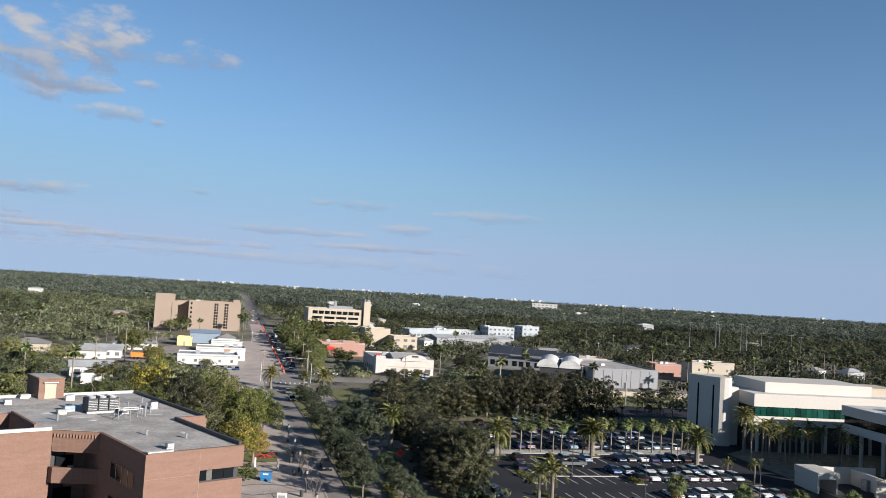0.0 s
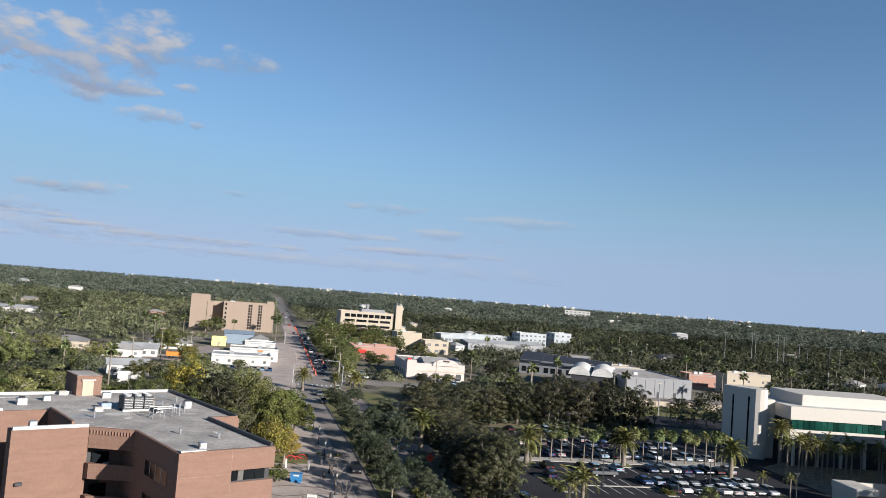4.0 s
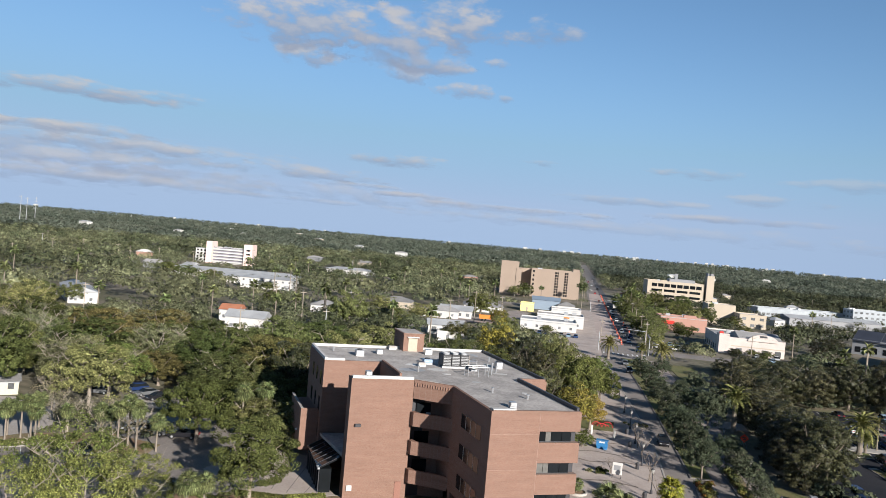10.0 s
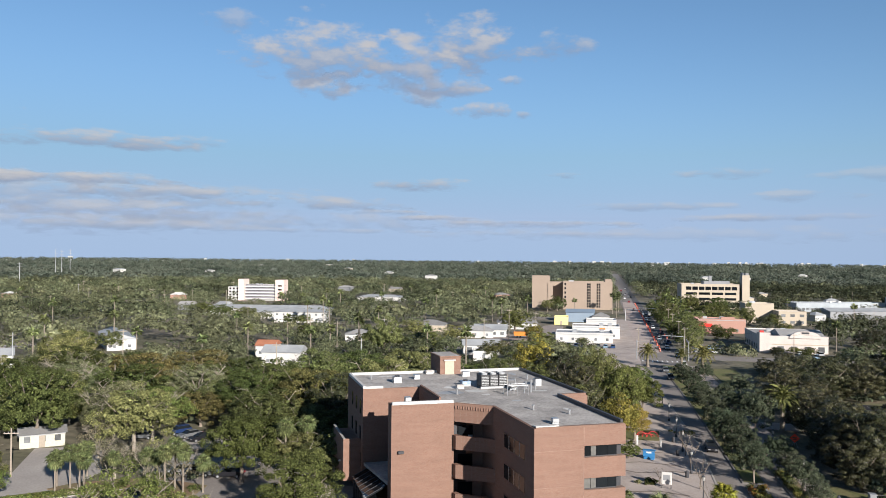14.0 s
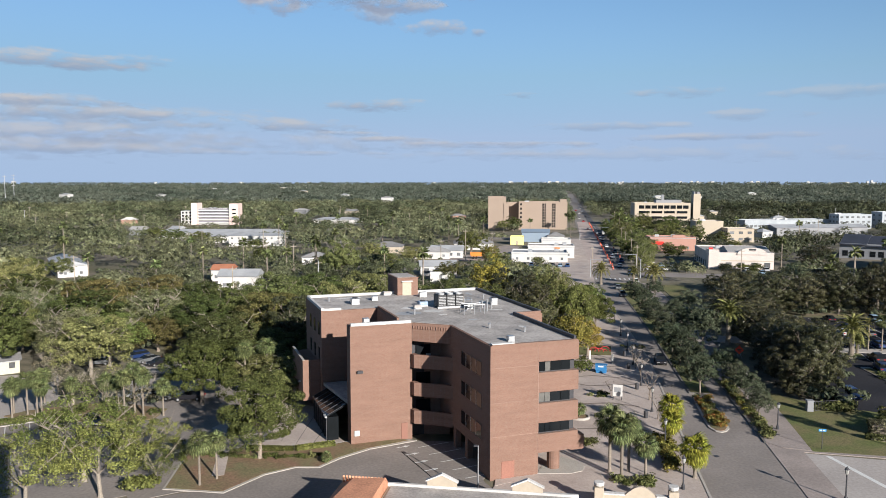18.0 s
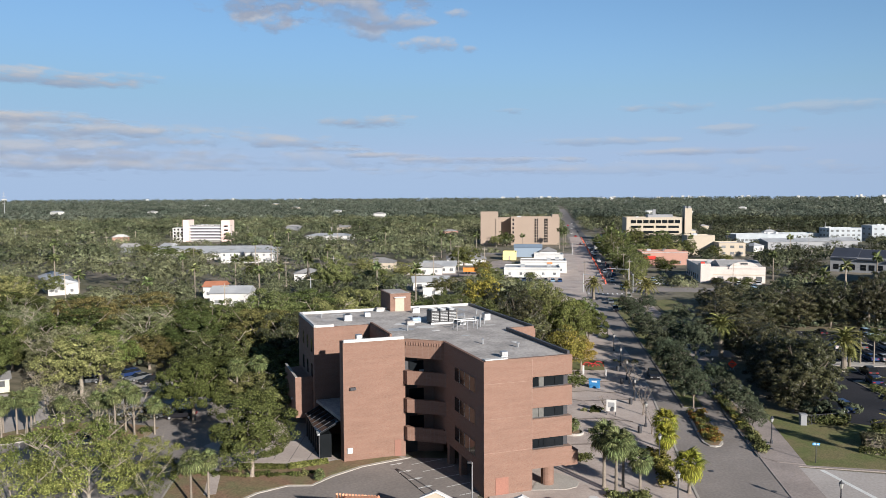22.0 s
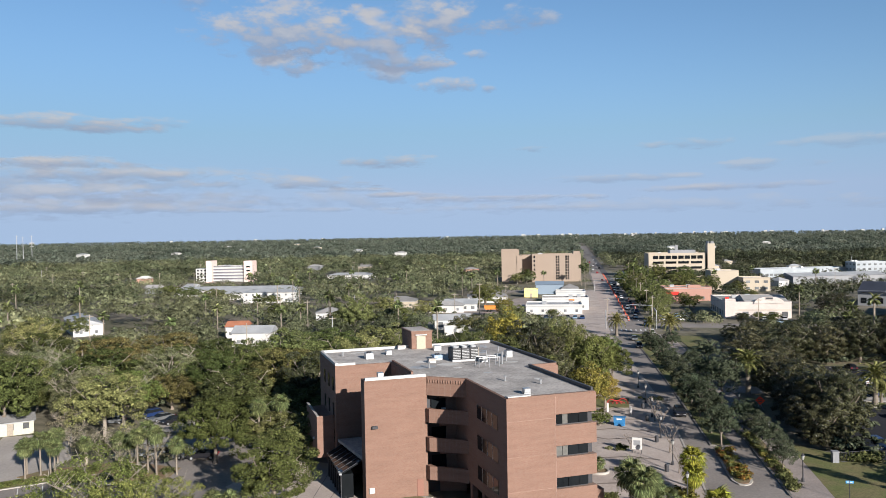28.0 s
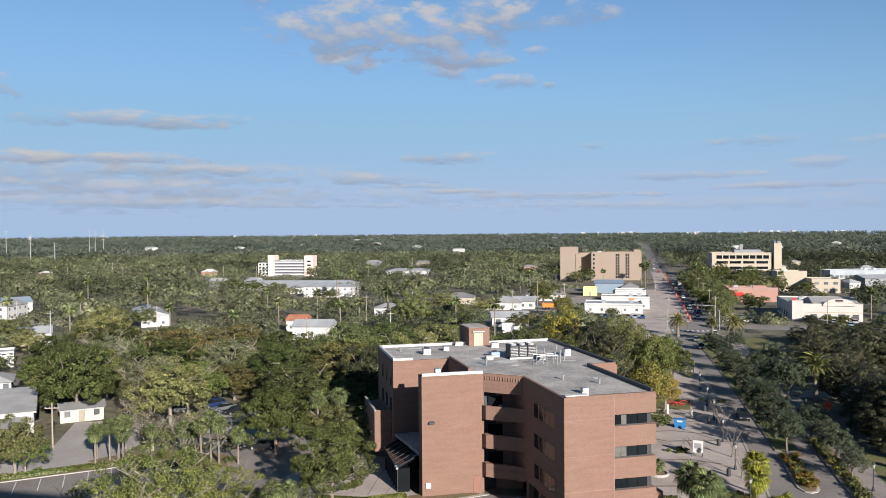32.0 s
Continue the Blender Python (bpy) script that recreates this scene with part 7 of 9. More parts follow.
# street name sign, diamond road sign, boards on the plaza
o = thing("street_sign", "blue street name sign on a dark post", "sign", spot(33.0, 102.4))
part("post", Build().tube((0, 0, 0), (0, 0, 2.7), 0.05, n=8), DARK, o)
part("plate", Build().box(-0.45, 0.45, -0.03, 0.03, 2.4, 2.7), BLUE, o)
part("lettering_bar", Build().box(-0.32, 0.32, -0.036, -0.03, 2.51, 2.6), PAINT, o)
no_trees(34, 152, 4, 5)
sight_line(33.9, 153.4, 1.2, 0.6)
o = thing("road_work_sign", "bright orange-red diamond warning sign on a stand", "sign", spot(33.9, 153.4, 0, -12))
part("plate", Build().loft([[(0, 0, 0.9), (0.85, 0, 1.75), (0, 0, 2.6), (-0.85, 0, 1.75)], [(0, 0.03, 0.9), (0.85, 0.03, 1.75), (0, 0.03, 2.6), (-0.85, 0.03, 1.75)]]), material("orange_red_sign_face", (1.0, 0.10, 0.04), 0.5, 0.03), o)
part("stand", Build().tube((-0.6, 0.1, 0), (0, 0.06, 1.4), 0.04).tube((0.6, 0.1, 0), (0, 0.06, 1.4), 0.04).tube((0, 0.9, 0), (0, 0.06, 1.4), 0.04), STEEL, o)
part("lettering_bar", Build().box(-0.4, 0.4, -0.008, 0, 1.8, 1.95).box(-0.3, 0.3, -0.008, 0, 1.5, 1.65), DARK, o)
o = thing("notice_board", "white notice board on legs beside the plaza", "sign", spot(9.0, 121.2, 0.12, -8))
part("panel", Build().soft(-0.75, 0.75, -0.1, 0.1, 0.6, 2.4, 0.04), WHITE, o)
part("leg", Build().box(-0.7, -0.6, -0.05, 0.05, 0, 0.6), DARK, o)
part("leg", Build().box(0.6, 0.7, -0.05, 0.05, 0, 0.6), DARK, o)
part("picture", Build().box(-0.5, 0.5, -0.106, -0.1, 1.2, 2.0), GREY, o)
o = thing("stall", "blue folding stall with a counter on the plaza", "stall", spot(7.4, 138.5, 0.12, -10))
STALL_BLUE = material("deep_blue_stall_paint", (0.035, 0.16, 0.36), 0.6, 0.1, (0.4, 4.0))
part("counter", Build().soft(-0.9, 0.9, -0.5, 0.5, 0, 0.95, 0.06), STALL_BLUE, o)
part("roof", Build().box(-1.05, 1.05, -0.6, 0.6, 1.42, 1.5), STALL_BLUE, o)
part("front_board", Build().box(-0.95, 0.95, -0.58, -0.52, 0.45, 1.36), STALL_BLUE, o, "bright blue front board")
part("lettering_bar", Build().box(-0.45, 0.45, -0.59, -0.58, 1.05, 1.3), PAINT, o)
for x in (-1.05, 1.05):
    part("post", Build().box(x * 0.85 - 0.04, x * 0.85 + 0.04, -0.45, -0.37, 0.95, 1.42), STEEL, o)
SCULPTURE_RED = material("weathered_red_paint", (0.40, 0.03, 0.03), 0.6, 0.15, (0.5, 5.0))
o = thing("sculpture", "low red tubular steel sculpture on grass", "sculpture", spot(7.9, 155.7, 0.12))
for i, (x0, wide, high) in enumerate(((-2.0, 1.9, 0.95), (-0.9, 1.7, 0.7), (0.1, 2.0, 1.0), (-1.6, 3.0, 0.45))):
    bend = []
    for k in range(10):
        a = math.pi * k / 9
        cx, cz = x0 + wide * (1 - math.cos(a)) / 2, high * math.sin(a)
        bend.append([(cx - math.cos(a) * 0.08 * math.cos(q), 0.35 * i - 0.5 + 0.08 * math.sin(q), cz + math.sin(a) * 0.08 * math.cos(q)) for q in (n * math.tau / 7 for n in range(7))])
    part("arch", Build().loft(bend), SCULPTURE_RED, o)
for x, y in ((12.4, 142), (12.6, 128), (12.4, 112.5), (12.5, 152)):
    solid("litter_bin", Build().turned([(0.28, 0), (0.32, 0.8), (0.34, 0.85), (0.2, 1.05)], 12), DARK, "dark round litter bin on the pavement", "bin", spot(x, y, 0.12), "litter bins")
for x, y in ((9.8, 146), (5.8, 148.6)):
    o = thing("marker", "slim white marker post on the plaza", "post", spot(x, y, 0.12), "markers")
    part("shaft", Build().soft(-0.18, 0.18, -0.12, 0.12, 0, 1.7, 0.05), WHITE, o)
o = thing("planter_ring", "round concrete planter kerb on the plaza", "planter", spot(3.0, 111.2, 0.12))
part("kerb_ring", Build().turned([(1.5, 0), (1.5, 0.3), (1.25, 0.3), (1.25, 0.05)], 20), KERB, o)
part("soil", Build().turned([(1.24, 0.0), (1.24, 0.16), (0.02, 0.2)], 20), MULCH, o)
# darker bands in the plaza's paving
PAVER = material("brown_paving_band", (0.20, 0.165, 0.14), 0.9, 0.15, (0.5, 6.0), coords="World")
bands = Build()
for pts in (((1.5, 131), (5, 129), (11, 131), (15, 130.6)), ((2, 134.5), (6, 136), (12, 134.8)), ((2.4, 118), (8, 119.4), (12, 118)), ((3, 140), (6, 143), (11.5, 143.2)), ((2.6, 106), (8, 107.2), (12, 106.6))):
    for (x0, y0), (x1, y1) in zip(pts, pts[1:]):
        line_mark(bands, x0, y0, x1, y1, 0.5, 0.126)
solid("paving_bands", bands, PAVER, "brown paver bands across the plaza", kind="structure")
sheet("lawn", [(3, 152), (10, 152.5), (10.5, 161), (3.6, 163)], 0.14, GRASS, "grass patch on the plaza")
# parking bays, arrows and lane lines
m = Build()
for i in range(5):
    t = i / 4
    x, y = -17.6 + 7.2 * t, 95.6 - 9.4 * t
    line_mark(m, x, y, x + 3.6, y + 2.6, 0.14, 0.066)
    x, y = -19.5 + 6.5 * t, 95.6 - 9.7 * t
    c, q = math.cos(radians(36)), math.sin(radians(36))
    m.add([(x + a * c - b * q, y + a * q + b * c, 0.066) for a, b in ((-0.95, -0.10), (0.1, -0.10), (0.1, -0.34), (0.95, 0), (0.1, 0.34), (0.1, 0.10), (-0.95, 0.10))], [(0, 1, 2, 3, 4, 5, 6)])
# plain dark line drawn across the yard beside the arrows
seam = Build()
line_mark(seam, -19.3, 93.6, -12.7, 83.6, 0.16, 0.065)
solid("tar_seam", seam, BLACK, "thin dark line across the yard", kind="structure")
solid("arrow_markings", m, PAINT, "white stall lines and arrows", kind="structure")
m = Build()
line_mark(m, 33.0, 100.0, 36.2, 90.4, 0.6, 0.042)
m.add([(80.7 + a, 92.8 - 0.12 * a + c, 0.042) for a, c in ((1.1, 0.12), (-0.6, 0.12), (-0.6, 0.4), (-1.1, 0), (-0.6, -0.4), (-0.6, -0.12), (1.1, -0.12))], [(6, 5, 4, 3, 2, 1, 0)])
tar = Build()
for pts in (((44, 100.0), (56, 98.4), (66, 97.4), (73.4, 96.5), (77, 91.5), (79.5, 86.9)), ((48.2, 99.0), (51, 94.5), (53.3, 89.6)), ((88, 92.4), (104, 90.2), (126, 86.9), (150, 84.4))):
    for (x0, y0), (x1, y1) in zip(pts, pts[1:]):
        line_mark(tar, x0, y0, x1, y1, 0.13, 0.041)
solid("tar_seams", tar, BLACK, "dark tar seams across the side street", kind="structure")
sheet("lawn", [(94.5, 86.2), (96.5, 84.6), (101.4, 83.5), (101.8, 84.2), (98.4, 86.0)], 0.09, GRASS, "worn grass patch in the side street")
for i in range(24):
    line_mark(m, 23.6, 300 + i * 12, 23.5, 304 + i * 12, 0.15, 0.048)
for i in range(8):
    line_mark(m, 12.4 + i * 1.6, 271, 12.4 + i * 1.6, 275, 0.5, 0.042)
solid("lane_lines", m, PAINT, "worn white lane and stop lines", kind="structure")
sheet("pavement", [(28.2, 88.2), (30.2, 87.9), (30.0, 101.6), (28.6, 102.2)], 0.045, CORNER, "pale crosswalk band of brushed concrete")
for x, y in ((27.5, 100), (25.2, 92), (19.4, 98)):
    solid("manhole_cover", Build().turned([(0.35, 0.03), (0.35, 0.05), (0.3, 0.055)], 14), DARK, "dark iron manhole cover in the road", "manhole", spot(x, y), "manholes")
# kerb along both sides of the street
for x0, y0, x1, y1 in ((16.25, 70, 16.25, 95), (16.25, 95, 16.85, 150), (16.85, 150, 11.6, 262), (26.6, 104, 26.6, 262)):
    strip("kerb", (x0, y0), (x1, y1), 0.3, 0.17, DARK_KERB if x0 > 20 else KERB, "weathered concrete street kerb")
# road-work drums along the far street
DRUM = thing("traffic_drum", "orange and white road-work drum", "traffic drum", spot(0, -2000), "road-work drums")
part("drum", Build().turned([(0.34, 0), (0.34, 0.08), (0.28, 0.1), (0.25, 1.0), (0.1, 1.05)], 10), material("red_orange_drum", (0.55, 0.10, 0.05), 0.6, 0.1), DRUM)
part("band", Build().turned([(0.275, 0.35), (0.272, 0.5)], 10), WHITE, DRUM)
for i in range(52):
    copy_thing(DRUM, spot(19.9 + i * 0.035 + (i % 3) * 0.15, 302 + i * 6.2, 0.10))
for i in range(5):
    copy_thing(DRUM, spot(25.8, 335 + i * 14, 0.03))
# low garden building with tiled roof and mission-style parapets
MB = thing("garden_building", "low cream garden building with stepped white parapet gables", "building", spot(-17, 76.0, 0, -1))
part("wall", Build().box(0, 19, -9, 0, 0, 2.9), CREAM, MB)
part("roof", Build().box(0.3, 18.7, -8.7, -0.3, 2.8, 3.0), ROOF, MB)
part("parapet", Build().box(-0.1, 19.1, -0.3, 0.02, 2.9, 3.25), ROOF_WHITE, MB)
for x in (4.0, 12.6):
    part("gable", Build().loft([[(x, y, 3.25), (x + 3.0, y, 3.25), (x + 3.0, y, 3.7), (x + 1.5, y, 4.4), (x, y, 3.7)] for y in (-0.25, 0.05)]), CREAM, MB)
    part("gable_coping", Build().loft([[(x - 0.15, y, 3.66), (x + 1.5, y, 4.4), (x + 3.15, y, 3.66), (x + 3.15, y, 3.8), (x + 1.5, y, 4.56), (x - 0.15, y, 3.8)] for y in (-0.35, 0.15)]), ROOF_WHITE, MB)
tr = part("tile_roof", Build().loft([[(-5.2, -9, 2.7), (-0.1, -9, 2.7), (-0.1, 0.3, 2.7), (-5.2, 0.3, 2.7)], [(-4.2, -9, 4.0), (-0.1, -9, 4.2), (-0.1, -1.4, 4.2), (-3.4, -1.4, 4.0)]]), TILE, MB, "clay barrel tile roof")
for i in range(14):
    part("roof_tile", Build().tube((-4.9 + i * 0.36, 0.25, 2.86), (-4.4 + i * 0.33, -1.4, 4.12), 0.13, n=6), TILE, tr)
GW = thing("garden_wall", "cream garden wall with curved top and capped piers", "wall", spot(3.9, 80.6, 0, -1))
part("wall", Build().box(0, 8.2, -0.2, 0.2, 0, 1.5), CREAM, GW)
cv = [(3.0 + 3.2 * i / 12, 1.5 + 1.0 * math.sin(math.pi * i / 12)) for i in range(13)]
part("curved_top", Build().loft([[(x, -0.2, z) for x, z in cv], [(x, 0.2, z) for x, z in cv]]), CREAM, GW)
part("coping", Build().box(-0.1, 3.0, -0.3, 0.3, 1.5, 1.65).box(6.2, 8.4, -0.3, 0.3, 1.5, 1.65), ROOF_WHITE, GW)
for x in (0.4, 7.9):
    part("pier", Build().soft(x - 0.5, x + 0.5, -0.5, 0.5, 0, 2.2, 0.05), CREAM, GW)
    part("urn", Build().turned([(0.2, 2.2), (0.5, 2.4), (0.56, 2.7), (0.5, 2.75)], 12, (x, 0, 0)), ROOF_WHITE, GW)
# flat white car port by the side street
CP = thing("carport", "white flat-roofed carport on posts", "carport", spot(110.8, 69.5, 0, 0))
part("roof", Build().soft(0, 26, 0, 13, 2.75, 3.1, 0.05), ROOF_WHITE, CP)
part("roof_sheet", Build().box(6.5, 25.6, 0.5, 10.5, 3.1, 3.22), ROOF_METAL, CP)
part("fascia", Build().box(-0.1, 26.1, -0.1, 0.0, 2.6, 3.14).box(-0.1, 0.0, 0.002, 13, 2.6, 3.14).box(0.002, 26.1, 13.003, 13.1, 2.6, 3.14), WHITE, CP)
for i in range(5):
    for j in (0.5, 4.6, 11.0):
        part("post", Build().box(0.1 + i * 6.2, 0.6 + i * 6.2, j, j + 0.2, 0, 2.8), WHITE, CP)
# the tower that the eye stands at, behind the view
TW = thing("apartment_tower", "tall cream apartment tower at whose front the view begins", "building", spot(0, 0))
part("wall", Build().box(-34, 3.6, -26, -0.7, 0, 39.6), CREAM, TW)
part("roof", Build().box(-33.5, 3.1, -25.5, -1.2, 39.6, 39.8), ROOF, TW)
sheet("pavement", [(-50, -40), (15.6, -40), (15.6, 60), (-50, 60)], 0.05, CONCRETE, "paved forecourt below the tower")


# ---- cars ----
def car_meshes(kind):
    L, W = {"sedan": (4.7, 1.8), "suv": (4.7, 1.88), "pickup": (5.6, 1.95)}[kind]
    low = {"sedan": [(0.08, 0.32), (0, 0.5), (0.06, 0.66), (0.35, 0.78), (1.15, 0.88), (3.6, 0.93), (4.5, 0.9), (4.66, 0.76), (4.7, 0.5), (4.62, 0.32)], "suv": [(0.08, 0.38), (0, 0.6), (0.06, 0.8), (0.3, 0.92), (1.15, 1.0), (3.6, 1.03), (4.55, 1.0), (4.66, 0.85), (4.7, 0.55), (4.62, 0.38)], "pickup": [(0, 0.5), (0, 0.95), (0.2, 1.05), (1.4, 1.12), (3.6, 1.12), (5.5, 1.1), (5.6, 1.0), (5.6, 0.5)]}[kind]
    cab = {"sedan": ((1.15, 4.25), (2.05, 3.45), 0.88, 1.4), "suv": ((1.2, 4.6), (2.0, 4.15), 1.0, 1.6), "pickup": ((1.5, 3.75), (2.15, 3.6), 1.1, 1.78)}[kind]
    body = Build().loft([[(x, -W / 2 + i, z) for x, z in low] for i in (0.06,)] + [[(x, y, z) for x, z in low] for y in (-W / 2 + 0.1, W / 2 - 0.1)] + [[(x, W / 2 - 0.06, z) for x, z in low]])
    (a0, a1), (b0, b1), z0, z1 = cab
    w0, w1 = W / 2 - 0.1, W / 2 - 0.28
    glass = Build().loft([[(a0, -w0, z0), (a1, -w0, z0), (a1, w0, z0), (a0, w0, z0)], [(b0, -w1, z1 - 0.06), (b1, -w1, z1 - 0.06), (b1, w1, z1 - 0.06), (b0, w1, z1 - 0.06)]])
    roof = Build().loft([[(b0 - 0.05, -w1 - 0.03, z1 - 0.08), (b1 + 0.05, -w1 - 0.03, z1 - 0.08), (b1 + 0.05, w1 + 0.03, z1 - 0.08), (b0 - 0.05, w1 + 0.03, z1 - 0.08)], [(b0 + 0.1, -w1 + 0.06, z1), (b1 - 0.1, -w1 + 0.06, z1), (b1 - 0.1, w1 - 0.06, z1), (b0 + 0.1, w1 - 0.06, z1)]])
    tyre = Build().tube((0, -0.11, 0.33), (0, 0.11, 0.33), 0.33, n=14)
    rim = Build().tube((0, -0.12, 0.33), (0, 0.12, 0.33), 0.19, n=10)
    return L, W, body.mesh("body", WHITE), glass.mesh("glasshouse", GLASS), roof.mesh("roof", WHITE), tyre.mesh("tyre", BLACK), rim.mesh("rim", STEEL)


CARS = {k: car_meshes(k) for k in ("sedan", "suv", "pickup")}
LIGHT_MESH = Build().soft(-0.04, 0.06, -0.22, 0.22, 0, 0.14, 0.02).mesh("light", STEEL)
TAIL = material("red_tail_light", (0.35, 0.02, 0.02), 0.3, 0.05)


def car_paint(name, rgb):
    m = material(name, rgb, 0.3, 0.03, (0.5, 3.0), spec=0.35)
    m.node_tree.nodes["Principled BSDF"].inputs["Coat Weight"].default_value = 0.12
    return m


PAINTS = {"white": car_paint("white_car_paint", (0.62, 0.62, 0.61)), "silver": car_paint("silver_car_paint", (0.30, 0.31, 0.325)), "black": car_paint("black_car_paint", (0.012, 0.012, 0.015)), "grey": car_paint("grey_car_paint", (0.11, 0.115, 0.12)),
          "blue": car_paint("blue_car_paint", (0.03, 0.06, 0.15)), "navy": car_paint("navy_car_paint", (0.015, 0.03, 0.09)), "red": car_paint("red_car_paint", (0.42, 0.02, 0.02)), "pale blue": car_paint("pale_blue_car_paint", (0.24, 0.33, 0.42)), "orange": car_paint("orange_car_paint", (0.6, 0.16, 0.02))}


def car(kind, colour, x, y, turn, where="parked in a marked stall", z=0.05):
    L, W, body, glass, roof, tyre, rim = CARS[kind]
    o = thing("car", "%s %s %s" % (colour, {"sedan": "saloon car", "suv": "sport utility car", "pickup": "pickup truck"}[kind], where), "car", spot(x, y, z, turn) , "cars")
    off = pose(-L / 2, 0, 0)
    for name, me in (("body", body), ("roof", roof)):
        p = part(name, me, None, o, at=off)
        p.material_slots[0].link = "OBJECT"
        p.material_slots[0].material = PAINTS[colour]
    part("glasshouse", glass, None, o, at=off)
    for px in (0.85, L - 0.95):
        for py in (-W / 2 + 0.12, W / 2 - 0.12):
            w = part("wheel", tyre, None, o, at=pose(px - L / 2, py, 0))
            if y < 250:
                part("rim", rim, None, w)
    for py in (-W / 2 + 0.35, W / 2 - 0.35) if y < 250 else ():
        part("headlight", LIGHT_MESH, None, o, at=pose(-L / 2 + 0.0, py, 0.62))
        t = part("tail_light", LIGHT_MESH, None, o, at=pose(L / 2 - 0.02, py, 0.66))
        t.material_slots[0].link = "OBJECT"
        t.material_slots[0].material = TAIL
    if kind == "pickup":
        part("load_bed", Build().box(3.95 - L / 2, 5.45 - L / 2, -W / 2 + 0.2, W / 2 - 0.2, 1.1, 1.14), DARK, o)
    return o


rg = random.Random(11)
mix = ["white"] * 3 + ["silver"] * 4 + ["black"] * 7 + ["grey"] * 6 + ["blue"] * 3 + ["navy"] * 4 + ["pale blue"] * 3
for y, west_p, east_p, n0, n1 in ((145, 0.35, 0.8, 0, 17), (138.6, 0.0, 0.8, 0, 16), (126.6, 0.06, 0.7, 0, 16), (120.5, 0.3, 0.6, 0, 16), (155.6, 0.6, 0.85, 0, 17), (168.5, 0.6, 0.75, 0, 18), (181, 0.5, 0.7, 0, 18), (187, 0.5, 0.7, 0, 17), (198.8, 0.45, 0.5, 0, 17), (110.2, 0.25, 0.5, 2, 17)):
    for i in range(n0, n1):
        x = 58.9 + 2.6 * i + 1.25 - (1.0 if y > 150 else 0) + (0.7 if y < 112 else 0)
        if (abs(x - 76.4) < 1.6 and 134 < y < 139) or (abs(x - 75) < 2.4 and 116 < y < 122) or (abs(x - 79) < 2 and 153 < y < 160) or (abs(x - 56) < 2 and y > 150):
            continue
        if rg.random() < (west_p if x < 77 else east_p):
            car(rg.choices(("sedan", "suv", "pickup"), (8, 3, 0.35))[0], rg.choice(mix), x + rg.uniform(-0.15, 0.15), y - (0.2 * i if y < 112 else 0) + rg.uniform(-0.3, 0.3), 90 if rg.random() < 0.6 else -90)
car("suv", "navy", 57.0, 147.5, -95)
car("pickup", "grey", 69.4, 150.0, 180, "standing in the aisle")
car("suv", "black", 43.2, 127.4, 98, "parked under the trees")
car("suv", "navy", 45.4, 128.2, 98, "parked under the trees")
car("suv", "black", 18.6, 147.4, 90, "driving along the street", 0.04)
car("sedan", "red", 66.8, 109.0, 175, "parked by the wall")
car("sedan", "white", 26.0 - 1.2, 264, 90, "driving along the street", 0.04)
for k, c, x, y in (("sedan", "silver", 23.0, 310), ("suv", "white", 22.4, 345), ("sedan", "black", 25.2, 372), ("sedan", "white", 22.3, 456), ("suv", "grey", 23.6, 488), ("sedan", "red", 18, 640), ("suv", "white", 16, 690), ("sedan", "black", 22, 720), ("suv", "white", 18, 780), ("sedan", "silver", 22, 830), ("suv", "red", 16, 860), ("sedan", "white", 22, 930), ("suv", "navy", 25, 330), ("sedan", "white", 23, 402), ("suv", "grey", 22.5, 430), ("sedan", "silver", 24.6, 470), ("suv", "white", 22.8, 500), ("sedan", "red", 18.4, 540), ("suv", "black", 18.2, 232), ("sedan", "grey", 18.0, 248), ("suv", "blue", 25, 286)):
    car(k, c, x, y, 90 if x > 17 else -90, "driving along the street", 0.04)
for k, c, x, y, a in (("pickup", "red", -138.9, 127.2, 128), ("suv", "black", -155.4, 131.6, 100), ("sedan", "black", -158.5, 137, 100), ("suv", "black", -171.1, 152.7, 100), ("sedan", "silver", -206, 205, 40), ("suv", "grey", -212, 212, 40), ("suv", "navy", -79.6, 136.4, 60), ("sedan", "black", -64.2, 98.4, 130), ("sedan", "grey", -61.5, 111.0, 15), ("suv", "black", -56.6, 111.6, 15), ("sedan", "blue", -46.8, 104.6, 100), ("suv", "silver", -64.5, 112, 15), ("sedan", "grey", -76.2, 134.4, 60), ("sedan", "black", -72.8, 132.4, 60), ("sedan", "grey", -84, 131, 20)):
    car(k, c, x, y, a, "parked at the roadside", 0.06)
for i in range(16):
    car(rg.choice(("sedan", "suv")), rg.choice(mix), 62 + i * 3.4, 305 - i * 0.3 - (i % 2) * 9, 90 if i % 2 else -90, "parked before the store", 0.02)
no_trees(90, 300, 34, 11, -4)
for i in range(12):
    car(rg.choice(("sedan", "suv")), rg.choice(mix), -28 + i * 2.8, 309 - (i % 3) * 0.4, 90, "parked before the shops", 0.02)
no_trees(-12, 308, 20, 9)
no_trees(39, 314, 7, 14)
for i in range(10):
    car(rg.choice(("sedan", "suv")), rg.choice(mix), 33 + (i % 4) * 3.0, 302 + (i // 4) * 13, 90, "parked before the shops", 0.02)


